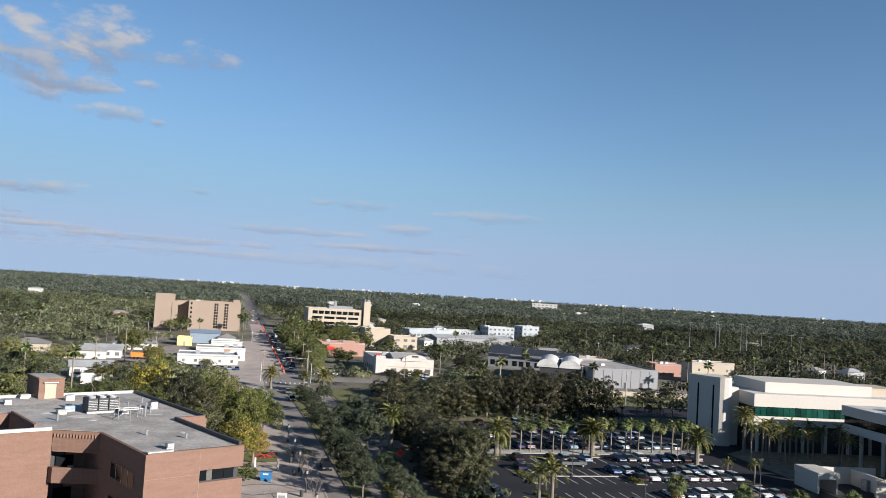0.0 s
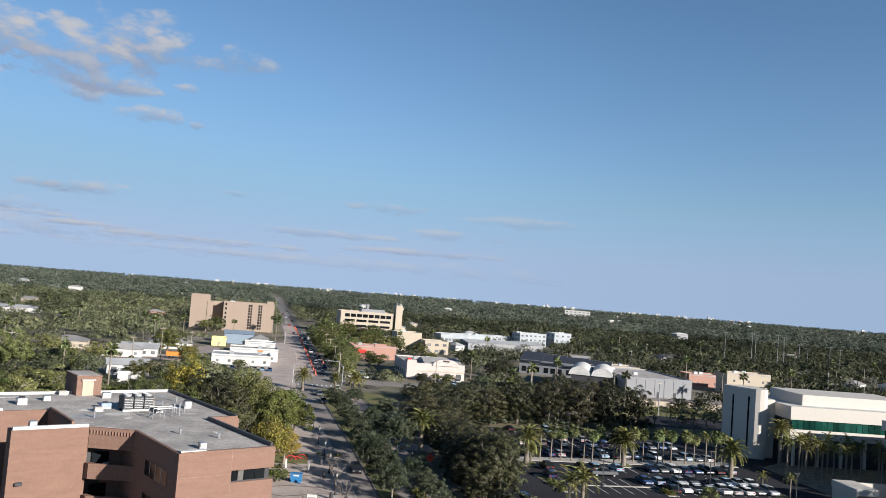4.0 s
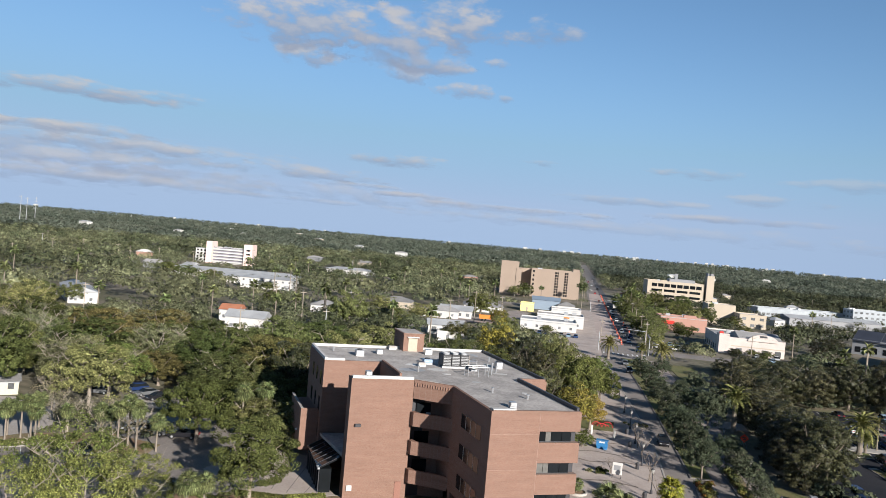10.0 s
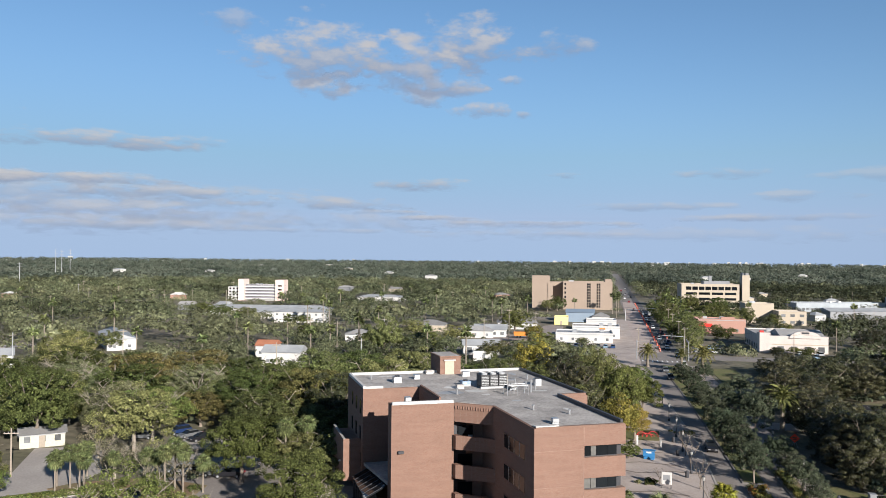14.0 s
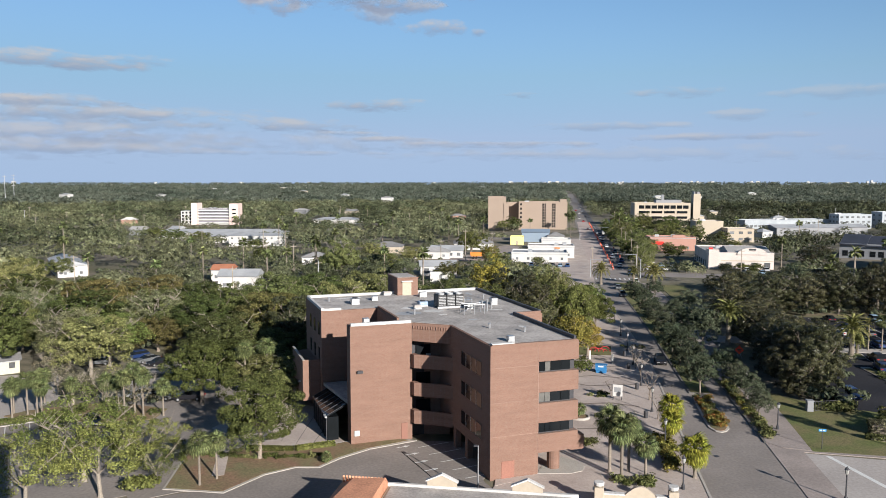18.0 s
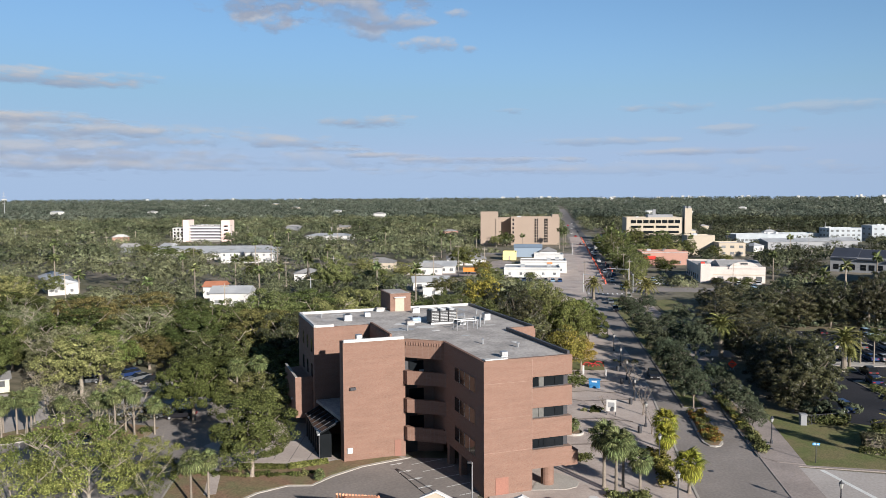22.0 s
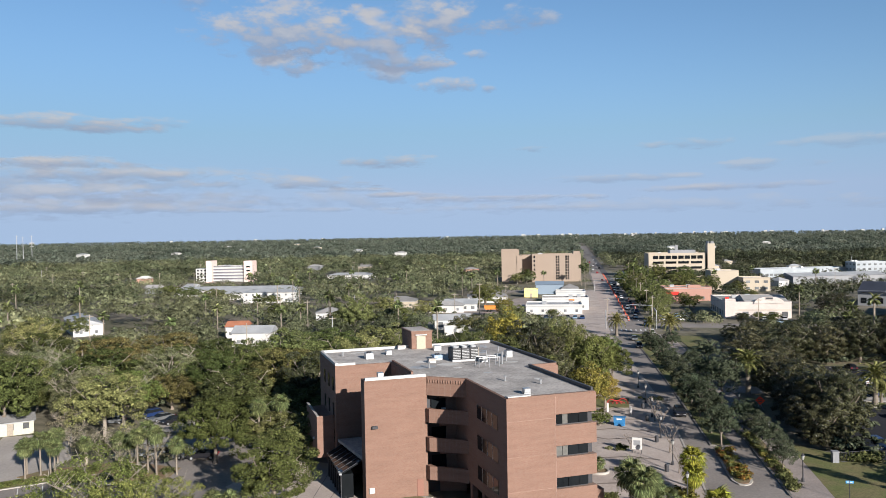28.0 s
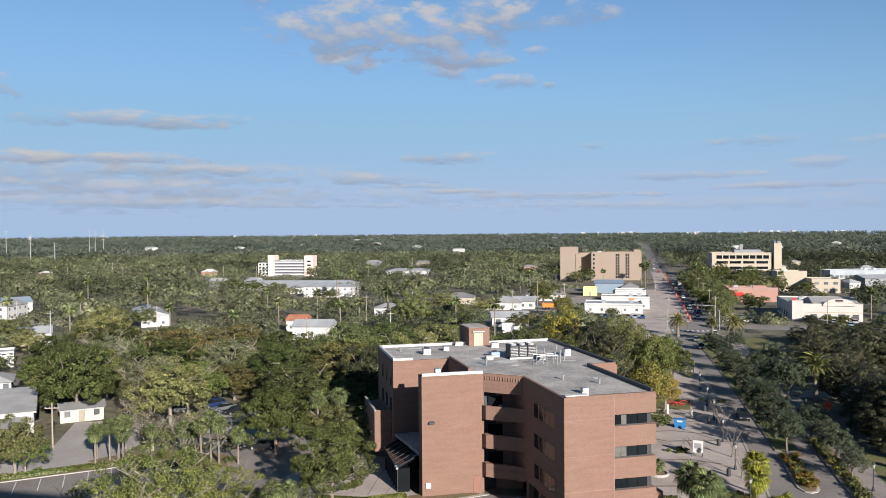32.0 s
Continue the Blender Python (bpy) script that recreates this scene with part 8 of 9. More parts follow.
# ---- specks on the skyline: pale roofs among the far trees ----
rg = random.Random(21)
for i in range(40):
    az, d = radians(rg.uniform(-66, 56)), 620 * (4300 / 620) ** rg.random()
    if abs(math.degrees(az)) < 2.5:
        continue
    x, y = d * math.sin(az), d * math.cos(az)
    w, h = rg.uniform(6, 12) * (1 + d / 2600), rg.uniform(3.5, 5.5) + (6.0 if d > 900 else 0)
    no_trees(x + w / 2, y + w * 0.3, w * 0.6, w * 0.45)
    if d < 1500:
        sight_line(x + w / 2, y, w * 0.4, h * rg.uniform(0.85, 1.1))
    o = thing("distant_building", "pale low building among distant trees", "building", spot(x, y, 0, rg.uniform(-20, 20)), "distant buildings")
    part("wall", Build().box(0, w, 0, w * 0.6, 0, h), rg.choice((WHITE, CREAM, GREY)), o)
    r = Build()
    hip_roof(r, w, w * 0.6, h, 1.6)
    part("roof", r, rg.choice((ROOF_METAL, ROOF_GREY, ROOF_WHITE)), o)
# small roofs, poles and palms between the crowns
mid_roofs = random.Random(33)
for i in range(28):
    az, d = radians(mid_roofs.uniform(-62, 50)), mid_roofs.uniform(330, 820)
    x, y = d * math.sin(az), d * math.cos(az)
    w = mid_roofs.uniform(7, 13)
    if (d < 430 and -38 < math.degrees(az) < -10) or is_open(x + w / 2, y + 4, w * 0.7) or hides(x + w / 2, y, 6, w / 2):
        continue
    turn, h = mid_roofs.uniform(-25, 35), mid_roofs.uniform(3.0, 3.8)
    no_trees(x + w / 2, y + 4, w * 0.5, 5)
    sight_line(x + w / 2, y, w * 0.34, h * mid_roofs.uniform(1.25, 1.7))
    o = thing("house", "small pale house with a low roof among trees", "house", spot(x, y, 0, turn), "small houses")
    part("wall", Build().box(0, w, 0, 8, 0, h), mid_roofs.choice((WHITE, CREAM, WHITE, GREY, PEACH)), o)
    r = Build()
    (hip_roof if i % 3 else gable_roof)(r, w, 8, h + 0.002, mid_roofs.uniform(1.2, 2.0))
    part("roof", r, mid_roofs.choice((ROOF_METAL, ROOF_GREY, ROOF_WHITE, ROOF_GREY, ROOF_RUST if i % 4 == 0 else ROOF)), o)
    part("window", Build().box(w * 0.2, w * 0.2 + 0.9, -0.05, 0.02, 1.0, 2.1), HOUSE_GLASS, o)
    part("window", Build().box(w * 0.7, w * 0.7 + 0.9, -0.05, 0.02, 1.0, 2.1), HOUSE_GLASS, o)
for i in range(70):
    az, d = radians(mid_roofs.uniform(-62, 45)), mid_roofs.uniform(230, 700)
    x, y, h = d * math.sin(az), d * math.cos(az), mid_roofs.uniform(9, 14)
    if is_open(x, y, 0.5):
        continue
    o = thing("utility_pole", "grey wooden pole rising above the crowns", "utility pole", spot(x, y, 0, mid_roofs.uniform(0, 90)), "distant poles")
    part("pole", Build().tube((0, 0, 0), (0, 0, h), 0.17, 0.12, 6), TIMBER if i % 3 else ROOF_METAL, o)
    part("crossarm", Build().box(-1.1, 1.1, -0.07, 0.07, h - 0.8, h - 0.62), TIMBER, o)
for i in range(80):
    az, d = radians(mid_roofs.uniform(-62, 45)), mid_roofs.uniform(210, 650)
    x, y = d * math.sin(az), d * math.cos(az)
    if is_open(x, y, 0.5):
        continue
    o = thing("palm", "tall thin fan palm above the roofs", "palm", Matrix.LocRotScale((x, y, 0), Euler((0, 0, x)), (1.1, 1.1, mid_roofs.uniform(0.95, 1.35))), "distant palms")
    part("trunk", FAR_TRUNK, None, o)
    part("crown", FAR_CROWN, None, o)
sky_line = Build()
for i in range(90):
    az, d = radians(rg.uniform(-66, 60) if i % 2 else rg.uniform(-4, 34)), rg.uniform(4500, 4750)
    x, y, w = d * math.sin(az), d * math.cos(az), rg.uniform(5, 24)
    sky_line.box(x, x + w, y, y + 12, 0, rg.uniform(16, 26) * (1.2 if rg.random() < 0.08 else 1))
solid("far_town", sky_line, WHITE, "pale specks of distant towns on the horizon", "town", kind="stuff")


# single trees near the eye
for kind, x, y, s, tl in (
    ("round", -36.0, 88.7, 1.15, 0.84), ("sparse", -53, 79, 1.2, 1.0), ("sparse", -48.5, 75, 1.05, 0.95), ("sparse", -48, 83.5, 0.85, 0.9), ("sparse", -54, 70.5, 1.0, 0.95), ("sparse", -44.5, 79.5, 0.7, 0.85), ("leafy", -53.4, 109.4, 1.12, 1.0), ("deep_oak", -152, 158, 0.85, 0.62), ("oak", -166, 186, 0.9, 0.62),
    ("oak", -93.0, 86.0, 0.82, 1.05), ("sparse", -94, 85, 0.6, 1.1), ("oak", -85.2, 92.4, 0.74, 0.95), ("sparse", -84, 93, 0.6, 1.0), ("grey", -70, 106, 0.8, 0.9), ("grey", -66, 105, 0.8, 0.9), ("grey", -60, 104, 0.9, 0.9),
    ("olive", -57, 148, 1.35, 0.86), ("magnolia", -49, 140, 1.1, 1), ("oak", -44, 152, 1.2, 1.1), ("olive", -79, 143.5, 0.9, 0.74), ("ashen", -90, 129, 0.95, 0.95), ("oak", -79, 121, 1.15, 0.92),
    ("deep_oak", -99.4, 122.4, 1.25, 0.98), ("deep_oak", -103.5, 132, 1.2, 0.95), ("ashen", -93, 137, 1.1, 0.9), ("ashen", -113, 149, 1.3, 0.84), ("deep_oak", -99, 151, 1.45, 0.74), ("ashen", -122, 161, 1.35, 0.8), ("olive", -107, 167, 1.4, 0.78), ("ashen", -88, 159, 1.25, 0.84), ("deep_oak", -134, 178, 1.45, 0.7), ("deep_oak", -118, 182, 1.3, 0.72), ("olive", -100, 183, 1.3, 0.78), ("oak", -147, 193, 1.4, 0.7), ("oak", -158, 207, 1.3, 0.7), ("deep_oak", -183, 194, 1.4, 0.58), ("green", -141, 141, 0.85, 0.9), ("green", -137, 135, 0.6, 0.8), ("deep_oak", -86, 178, 1.3, 0.74), ("deep_oak", -73, 161, 1.15, 0.78), ("oak", -66, 172, 1.3, 0.78), ("round", -72, 149, 1.25, 0.8), ("deep_oak", -111.5, 88.5, 0.6, 0.8), ("deep_oak", -103, 78, 0.6, 0.7), ("deep_oak", -182, 246, 1.1, 0.65), ("oak", -172, 250, 0.9, 0.65), ("grey", -83, 117, 0.9, 1.0), ("grey", -79, 112, 0.8, 0.9), ("grey", -73, 107, 0.9, 0.9), ("grey", -70, 110, 0.9, 0.8),
    ("oak", -30, 146, 1.0, 1.0), ("oak", -22, 150, 1.0, 1.05), ("oak", -12, 147, 1.0, 1.05), ("magnolia", -3, 148, 0.95, 1), ("gold", 2.5, 146, 1.0, 1.05), ("gold", 5.5, 152, 0.8, 0.9), ("green", 4, 138, 0.5, 0.6),
    ("gold", -17, 193, 1.35, 1.2), ("deep_oak", 69, 437, 0.9, 0.85), ("deep_oak", 84, 428, 0.85, 0.8), ("magnolia", 61, 304, 0.5, 0.5), ("magnolia", 96, 322, 0.9, 0.7), ("magnolia", 104, 334, 1.0, 0.7), ("oak", -16, 165, 1.1, 1.05), ("magnolia", -6, 166, 1.1, 1.05), ("leafy", 3, 168, 1.15, 1.2), ("leafy", 8, 178, 0.9, 1.05), ("oak", -2, 185, 1.1, 1.0), ("magnolia", -12, 186, 1.1, 1), ("oak", -24, 182, 1.1, 1.0), ("leafy", 7, 196, 0.9, 1.05), ("oak", -3, 204, 1.1, 1.0), ("oak", -34, 168, 1.0, 1.0),
    ("street", 22.2, 126.5, 0.85, 1.0), ("street", 22, 134.5, 0.95, 1.0), ("street", 22, 146, 1.0, 0.95), ("street", 21.8, 155, 0.85, 0.95), ("street", 21.8, 163, 0.95, 0.95), ("street", 21.6, 178, 0.95, 0.9), ("street", 21.4, 195, 0.95, 0.9), ("street", 21.2, 212, 0.9, 0.9), ("street", 21, 228, 0.8, 0.9), ("street", 27.4, 176, 0.9, 0.95), ("street", 27.2, 192, 0.8, 0.9), ("street", 26.8, 228, 0.8, 0.9), ("street", 32.5, 204, 0.9, 0.9),
    ("street", 28.3, 123, 0.72, 0.95), ("street", 28.3, 114.5, 0.62, 0.95), ("street", 28.4, 131, 0.7, 0.9), ("street", 28.5, 141, 0.75, 0.8), ("street", 28.4, 160, 1.1, 1.1),
    ("magnolia", 37.4, 127.2, 0.72, 0.8), ("magnolia", 37.0, 133.5, 0.85, 0.82), ("magnolia", 37.6, 141.5, 0.85, 0.86), ("magnolia", 41.5, 131, 0.85, 1.08), ("magnolia", 41, 136, 1.1, 0.84), ("magnolia", 40.5, 142, 0.9, 1.02), ("magnolia", 40, 149, 1.1, 0.76), ("magnolia", 41, 164, 1.1, 0.66), ("magnolia", 40, 173, 1, 0.73), ("magnolia", 43, 180, 1.1, 0.66), ("magnolia", 39, 190, 1.05, 0.8),
    ("magnolia", 46, 197, 1, 0.83), ("magnolia", 54, 207, 1, 0.87), ("magnolia", 62, 208, 1, 0.87), ("magnolia", 70, 209, 1.05, 0.96), ("magnolia", 79, 209, 1.1, 1.04), ("magnolia", 88, 209, 1.1, 1.04), ("magnolia", 97, 208, 1.1, 1.04), ("magnolia", 105, 208, 1, 1.06), ("magnolia", 58, 220, 1.1, 0.79), ("magnolia", 72, 222, 1.1, 0.92), ("magnolia", 86, 222, 1.1, 1.04), ("magnolia", 100, 221, 1.1, 0.96), ("magnolia", 46, 214, 1.1, 0.79), ("magnolia", 43, 206, 1, 0.87),
    ("bare", 13.9, 122, 1.0, 1.0), ("bare", 13.8, 134, 1.0, 1.0), ("bare", 13.7, 142, 1.0, 1.0), ("bare", 14, 112, 0.9, 1.0), ("bare", 8.2, 123.4, 0.7, 0.8), ("oak", 30.5, 318, 0.75, 0.9), ("deep_oak", 30, 352, 0.8, 0.9), ("oak", 29.5, 384, 0.8, 0.9), ("deep_oak", 29, 418, 0.85, 0.9), ("oak", 29, 442, 0.8, 0.9), ("deep_oak", 29, 474, 0.85, 1.0), ("oak", 29, 492, 0.9, 1.0), ("deep_oak", 46, 296, 0.5, 0.6), ("deep_oak", 48, 345, 0.7, 0.8), ("deep_oak", 38, 372, 0.9, 0.9), ("deep_oak", 52, 425, 1.1, 1.0), ("deep_oak", 60, 440, 1.1, 1.0), ("deep_oak", 40, 470, 1.1, 1.1), ("deep_oak", 50, 500, 1.2, 1.1), ("deep_oak", 64, 480, 1.2, 1.0), ("deep_oak", 38, 520, 1.2, 1.1), ("deep_oak", 84, 400, 0.7, 0.6), ("deep_oak", 104, 410, 0.9, 0.6), ("deep_oak", 84, 300, 0.45, 0.7), ("deep_oak", 70, 299, 0.35, 0.6), ("oak", 31, 300, 0.7, 0.9), ("oak", 34, 330, 0.9, 0.9), ("oak", 36, 345, 1.0, 0.9), ("oak", 33, 362, 0.9, 0.9), ("oak", 38, 402, 1.0, 0.9), ("oak", 44, 408, 1.0, 0.9), ("oak", 60, 402, 1.0, 0.9), ("oak", 34, 430, 1.0, 1.0), ("oak", 33, 455, 1.0, 1.0), ("oak", 48, 430, 1.0, 1.0), ("oak", 70, 425, 1.0, 1.0), ("magnolia", 49, 372, 0.5, 0.5), ("magnolia", 70, 306, 0.4, 0.5), ("magnolia", 62, 308, 0.35, 0.5), ("brown", 114.6, 97.4, 1.05, 1.15), ("brown", 121.5, 101.5, 0.8, 0.9), ("brown", 123, 111.5, 1.35, 1.05), ("brown", 131.5, 109.5, 1.15, 0.95), ("brown", 140, 107, 0.8, 0.8), ("brown", 149, 106, 0.75, 0.8), ("brown", 157, 105, 0.8, 0.8), ("brown", 165, 104, 0.8, 0.8),
    ("magnolia", 53, 249, 0.95, 0.62), ("magnolia", 52, 241, 0.95, 0.6), ("magnolia", 60, 238, 1.0, 0.6), ("magnolia", 47, 250, 0.7, 0.6), ("deep_oak", 66, 244, 0.7, 0.6), ("green", 62, 306.5, 0.5, 0.62), ("green", 67.5, 306, 0.55, 0.6), ("deep_oak", 73, 306, 0.45, 0.6), ("deep_oak", -31, 520, 1.05, 0.9), ("oak", -37, 514, 0.9, 0.8), ("oak", -72, 251, 1.2, 1.0), ("deep_oak", -64, 274, 1.0, 0.8), ("gold", -28, 312, 1.0, 0.9), ("oak", -78, 318, 1.1, 0.8), ("magnolia", 150, 250, 0.7, 0.7), ("deep_oak", 50, 379, 0.6, 0.75), ("deep_oak", 57, 381, 0.45, 0.7), ("deep_oak", 127, 258, 0.8, 0.85), ("magnolia", 140, 246, 0.7, 0.7), ("oak", 112, 240, 0.5, 0.6), ("deep_oak", -24, 312, 0.6, 0.7), ("deep_oak", -9, 316, 0.5, 0.6), ("deep_oak", -40, 350, 1.2, 0.9), ("oak", -58, 306, 1.0, 0.7), ("oak", -36, 262, 1.1, 0.55), ("deep_oak", -206, 396, 1.3, 0.6), ("oak", -188, 388, 1.2, 0.6), ("deep_oak", -222, 404, 1.2, 0.6), ("oak", -148, 366, 1.0, 0.5), ("deep_oak", -118, 300, 1.0, 0.6), ("oak", -90, 292, 1.0, 0.55), ("deep_oak", -60, 262, 1.2, 0.7), ("oak", -22, 268, 1.0, 0.9), ("deep_oak", -14, 282, 0.6, 0.7), ("green", -118, 140, 1.0, 0.9),
):
    tree(kind, x, y, s, tl)
no_trees(33, 190, 12, 72)
near, mid, far = scatter()
near.sort(key=lambda q: math.hypot(q[0], q[1]))
rg = random.Random(9)
under = []
for i in range(70):          # undergrowth below the dark trees
    y = rg.uniform(124, 200)
    x = rg.uniform(38, 48)
    if not (31 < x < 37 and 146 < y < 157):
        under.append((x, y, rg.uniform(1.0, 1.7), rg.uniform(1.4, 2.6)))
for i in range(90):
    under.append((rg.uniform(48, 112), rg.uniform(204, 228), rg.uniform(1.0, 1.8), rg.uniform(1.4, 2.8)))
for i in range(420):         # among the western houses and trees
    az, d = radians(rg.uniform(-66, -8)), rg.uniform(122, 330)
    x, y = d * math.sin(az), d * math.cos(az)
    if not is_open(x, y, 1.0):
        under.append((x, y, rg.uniform(0.9, 1.8), rg.uniform(1.2, 3.0)))
woods("undergrowth", "low dark undergrowth below the trees", under, 6, 9, 0.5, LEAF_STREET, 8, 10)
for x, y, tl in ((44, 143, 0.9), (44.5, 154, 0.72), (45, 187, 0.78)):
    tree("magnolia", x, y, 0.95, tl)
for x, y, r, h in near[:118]:
    kind = rg.choices(("oak", "green", "sparse", "deep_oak", "grey"), (6, 0.8, 1.2, 3.5, 0.5))[0] if x < 12 else rg.choices(("magnolia", "oak"), (3, 2))[0]
    tree(kind, x, y, r / TREES[kind][1][0][2], 0.92 * (h / TREES[kind][1][0][3]) / (r / TREES[kind][1][0][2]))
woods("near_woods", "dense broadleaf crowns behind the first trees", near[118:], 22, 24, 0.26, LEAF_MID, 6, 60, (0.06, 0.11), 0.26)
# crowns right of the street take the leaf colour with shade put in
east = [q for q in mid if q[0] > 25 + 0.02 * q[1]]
woods("woods", "broadleaf tree crowns between houses", [q for q in mid if q[0] <= 25 + 0.02 * q[1]], 13, 13, 0.34, LEAF_MID, 3, 12, (0.12, 0.20), 0.30)
woods("evergreen_woods", "tree crowns east of the street, darkened for side light", east, 13, 13, 0.34, LEAF_EAST_SHADED, 13, 14, (0.12, 0.20), 0.30)
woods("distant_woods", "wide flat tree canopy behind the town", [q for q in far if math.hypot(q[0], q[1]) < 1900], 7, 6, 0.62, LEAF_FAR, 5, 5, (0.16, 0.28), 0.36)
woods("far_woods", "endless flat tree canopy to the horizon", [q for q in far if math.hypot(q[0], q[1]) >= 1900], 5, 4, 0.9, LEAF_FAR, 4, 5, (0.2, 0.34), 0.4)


# ---- sky: thin fair-weather clouds far off (bearing, elevation, width, height in degrees, density) ----
CLOUDS = [
    (-20.6, 14.4, 10.5, 3.6, 1.00),
    (-14.6, 13.9, 8.0, 3.2, 1.00),
    (-11.7, 12.4, 5.4, 1.2, 1.00),
    (-9.8, 15.1, 7.9, 3.1, 1.00),
    (-20.7, 12.0, 4.1, 1.2, 1.00),
    (-13.7, 11.5, 3.7, 1.0, 0.80),
    (-3.2, 15.2, 4.5, 1.5, 0.70),
    (-6.9, 12.7, 2.0, 0.7, 0.90),
    (-8.9, 10.7, 4.1, 0.9, 1.00),
    (-6.0, 10.4, 1.2, 0.5, 0.90),
    (-26.9, 16.3, 3.7, 1.2, 0.50),
    (-35.7, 7.7, 9.1, 1.4, 1.00),
    (-39.8, 5.0, 9.1, 1.2, 1.00),
    (-35.9, 5.1, 9.1, 1.0, 0.80),
    (-32.3, 4.4, 9.5, 1.1, 0.90),
    (-36.0, 3.1, 17.0, 1.5, 0.75),
    (-33.4, 2.1, 10.8, 0.8, 0.60),
    (-13.6, 5.3, 5.4, 1.1, 1.00),
    (-20.5, 3.8, 9.1, 1.1, 0.85),
    (-16.0, 3.3, 3.7, 0.5, 0.60),
    (-12.6, 2.9, 4.5, 0.5, 0.80),
    (-6.4, 2.6, 8.3, 0.4, 0.50),
    (-3.0, 6.0, 2.1, 0.6, 0.90),
    (7.7, 6.0, 4.5, 0.9, 0.60),
    (12.9, 4.4, 4.5, 0.9, 0.50),
    (3.1, 3.8, 7.4, 0.7, 0.55),
    (9.8, 2.9, 7.0, 0.6, 0.50),
    (-4.3, 1.8, 8.3, 0.4, 0.40),
    (-21.6, 1.9, 12.4, 0.4, 0.40),
    (-46.1, 9.5, 8.3, 1.7, 1.00),
    (-51.0, 11.9, 2.5, 0.9, 0.80),
    (-51.7, 4.4, 7.0, 1.4, 0.90),
    (-49.5, 9.3, 4.1, 0.7, 0.40),
    (18.5, 5.7, 5.8, 1.0, 0.40),
    (0.7, 2.5, 5.0, 0.4, 0.35),
    (11.2, 3.0, 7.9, 0.6, 0.45),
    (-40.0, 4.2, 26.0, 2.6, 0.55),
    (-44.0, 2.2, 30.0, 1.8, 0.50),
    (-24.0, 2.6, 24.0, 1.5, 0.40),
    (-30.5, 7.9, 4.4, 0.9, 0.60),
    (6.0, 1.8, 26.0, 1.2, 0.30),
    (-4.7, 2.5, 9.1, 0.6, 0.45),
]


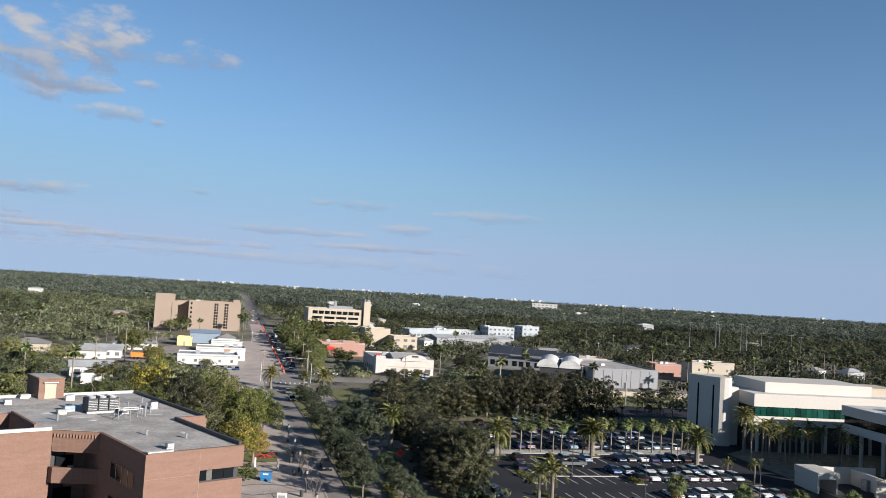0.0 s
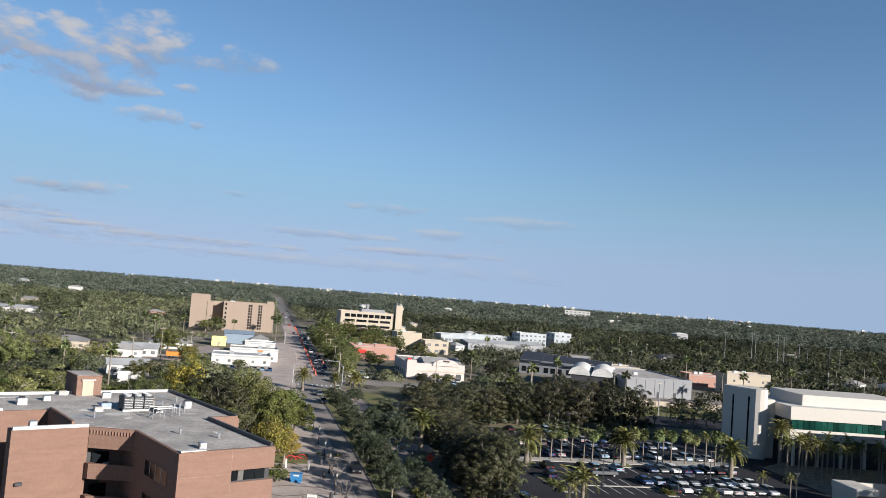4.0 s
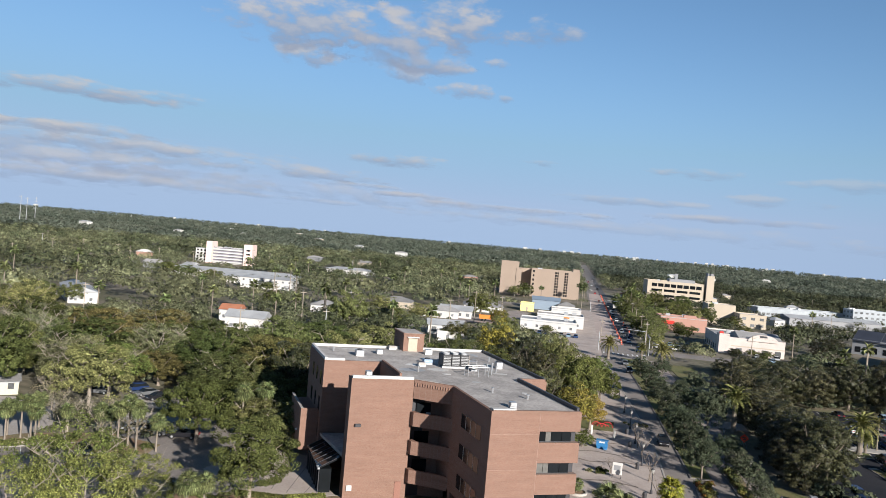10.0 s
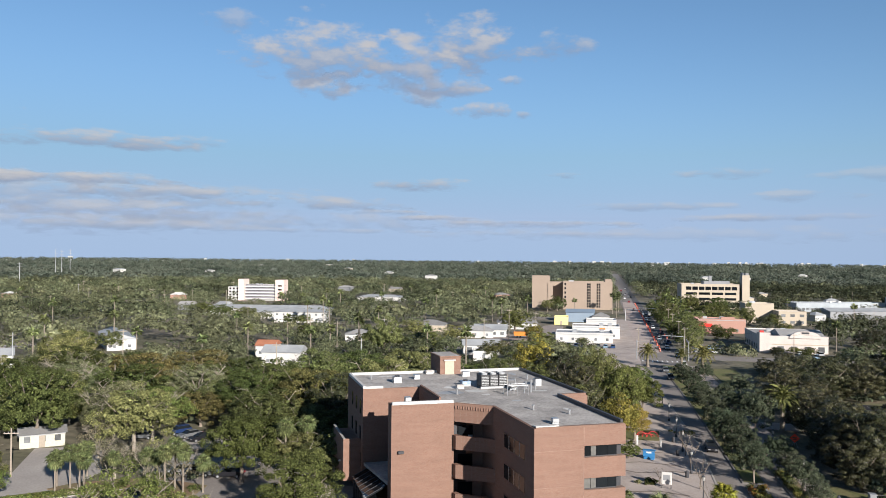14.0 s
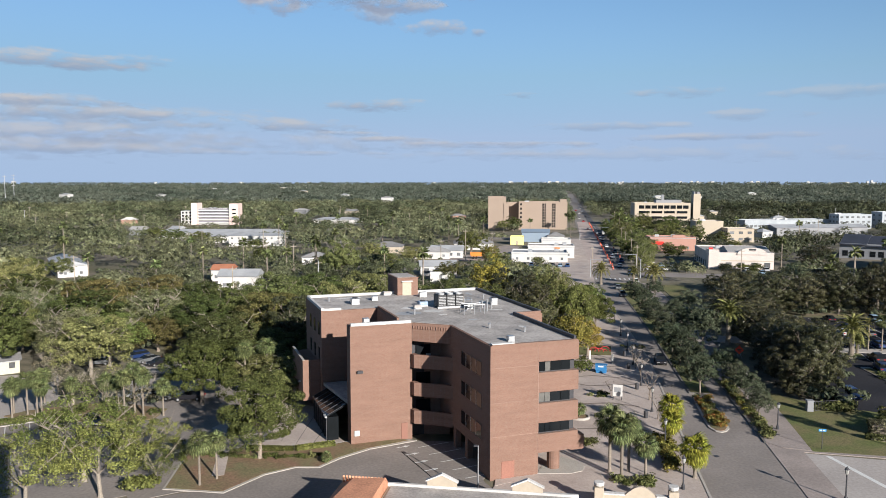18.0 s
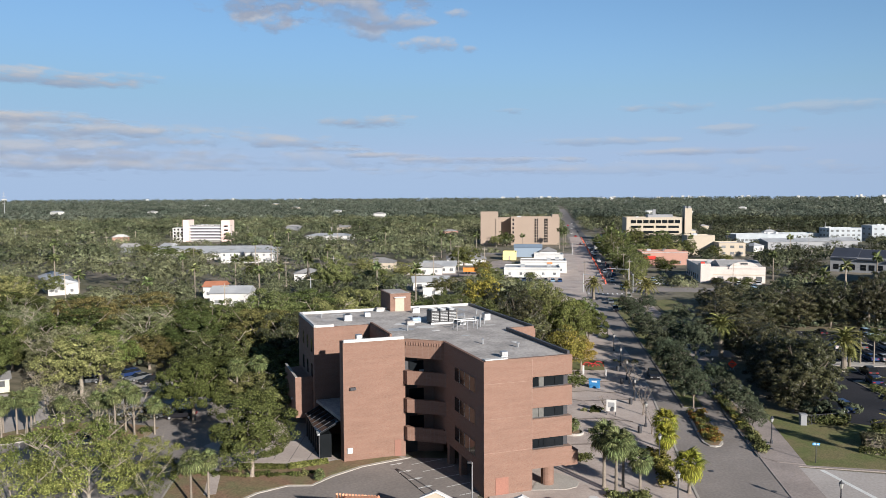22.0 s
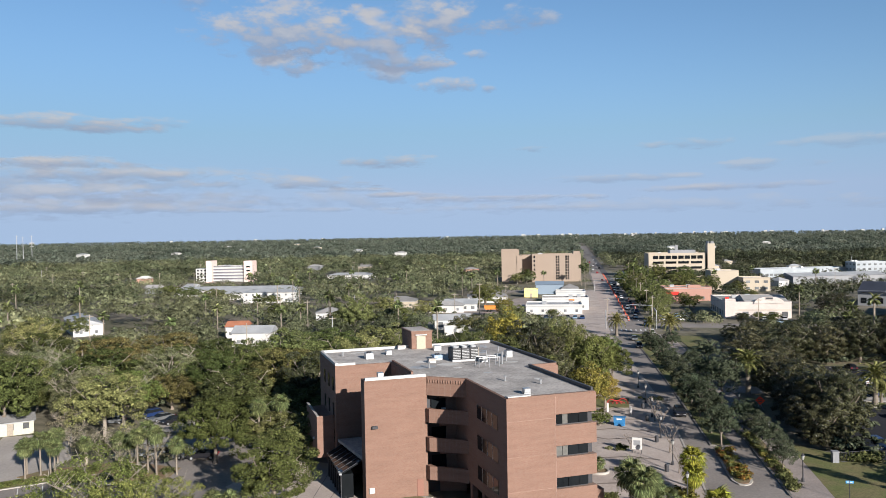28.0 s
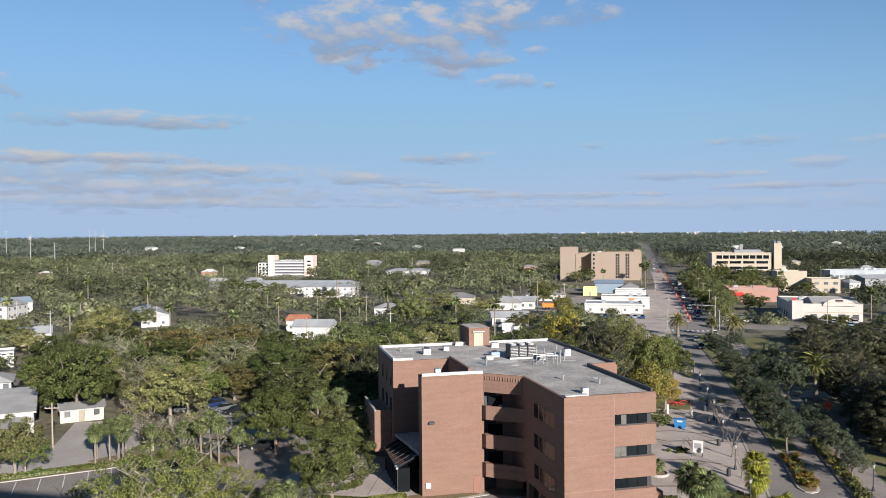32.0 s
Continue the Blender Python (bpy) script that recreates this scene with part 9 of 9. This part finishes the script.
def cloud_material(name, grain):
    m = bpy.data.materials.new(name)
    m.use_nodes = True
    n, l = m.node_tree.nodes, m.node_tree.links
    n.remove(n["Principled BSDF"])
    tc, info = n.new("ShaderNodeTexCoord"), n.new("ShaderNodeObjectInfo")
    sep = n.new("ShaderNodeSeparateXYZ")
    l.new(tc.outputs["Object"], sep.inputs[0])

    def calc(op, a, b=None):
        k = n.new("ShaderNodeMath")
        k.operation = op
        for i, s in enumerate((a, b)):
            if s is None:
                continue
            if isinstance(s, (int, float)):
                k.inputs[i].default_value = s
            else:
                l.new(s, k.inputs[i])
        return k.outputs[0]

    # distance from the middle, flatter below
    down = calc("MULTIPLY", sep.outputs["Y"], 1.0)
    rr = calc("ADD", calc("MULTIPLY", sep.outputs["X"], sep.outputs["X"]), calc("MULTIPLY", down, down))
    shift = n.new("ShaderNodeVectorMath")
    shift.operation = "ADD"
    geo = n.new("ShaderNodeNewGeometry")
    mp = n.new("ShaderNodeMapping")
    mp.inputs["Scale"].default_value = grain
    l.new(geo.outputs["Position"], mp.inputs["Vector"])
    nz = n.new("ShaderNodeTexNoise")
    nz.inputs["Scale"].default_value, nz.inputs["Detail"].default_value, nz.inputs["Roughness"].default_value = 1.0, 6, 0.54
    l.new(mp.outputs[0], nz.inputs["Vector"])
    f = calc("SUBTRACT", calc("MULTIPLY", nz.outputs["Fac"], 1.5), calc("MULTIPLY", rr, 0.40))
    a = n.new("ShaderNodeMapRange")
    a.inputs["From Min"].default_value, a.inputs["From Max"].default_value = 0.42, 0.86
    a.interpolation_type = "SMOOTHSTEP"
    l.new(f, a.inputs["Value"])
    col = n.new("ShaderNodeAttribute")
    col.attribute_type, col.attribute_name = "OBJECT", "thickness"
    alpha = calc("MULTIPLY", a.outputs["Result"], calc("MULTIPLY", col.outputs["Fac"], 0.8))
    # sunlit tops and grey undersides are put into the glow's colour
    tint = n.new("ShaderNodeMix")
    tint.data_type = "RGBA"
    tint.inputs["A"].default_value, tint.inputs["B"].default_value = (0.31, 0.345, 0.42, 1), (0.62, 0.56, 0.50, 1)
    lit = n.new("ShaderNodeMapRange")
    lit.inputs["From Min"].default_value, lit.inputs["From Max"].default_value = -0.35, 0.45
    l.new(calc("ADD", sep.outputs["Y"], calc("MULTIPLY", calc("SUBTRACT", nz.outputs["Fac"], 0.5), 2.0)), lit.inputs["Value"])
    l.new(lit.outputs["Result"], tint.inputs["Factor"])
    em, tr, mix = n.new("ShaderNodeEmission"), n.new("ShaderNodeBsdfTransparent"), n.new("ShaderNodeMixShader")
    l.new(tint.outputs["Result"], em.inputs["Color"])
    em.inputs["Strength"].default_value = 0.49
    l.new(alpha, mix.inputs[0]), l.new(tr.outputs[0], mix.inputs[1]), l.new(em.outputs[0], mix.inputs[2])
    l.new(mix.outputs[0], n["Material Output"].inputs["Surface"])
    return m


PUFFS, STREAKS = cloud_material("puffy_cloud_vapour", (0.0075, 0.0075, 0.016)), cloud_material("streaky_cloud_vapour", (0.0055, 0.0055, 0.021))
# each cloud is a flat glowing card turned towards the eye
for i, (az, el, w, h, dens) in enumerate(CLOUDS):
    R = 3900.0 + i * 8
    d = Vector((math.sin(radians(az)) * math.cos(radians(el)), math.cos(radians(az)) * math.cos(radians(el)), math.sin(radians(el))))
    o = solid("cloud", Build().add([(-1.2, -1.2, 0), (1.2, -1.2, 0), (1.2, 1.2, 0), (-1.2, 1.2, 0)], [(0, 1, 2, 3)]), PUFFS if el > 8.5 else STREAKS, "soft grey-white fair-weather cloud low in the sky", "cloud", kind="structure")
    o.matrix_world = look(Vector((0, 0, EYE)) + d * R, (0, 0, EYE)) @ pose(0, 0, 0, 0, 180, 0) @ Matrix.Diagonal((R * radians(w) * (0.62 if el > 8.5 else 0.90), R * radians(h) * (0.80 if el > 8.5 else 0.55), 1, 1))
    o["thickness"] = dens
    o.visible_shadow = False

for o in [LAMP, DRUM] + list(PALMS.values()):      # patterns that were only copied
    for q in o.children_recursive:
        bpy.data.objects.remove(q)
    bpy.data.objects.remove(o)
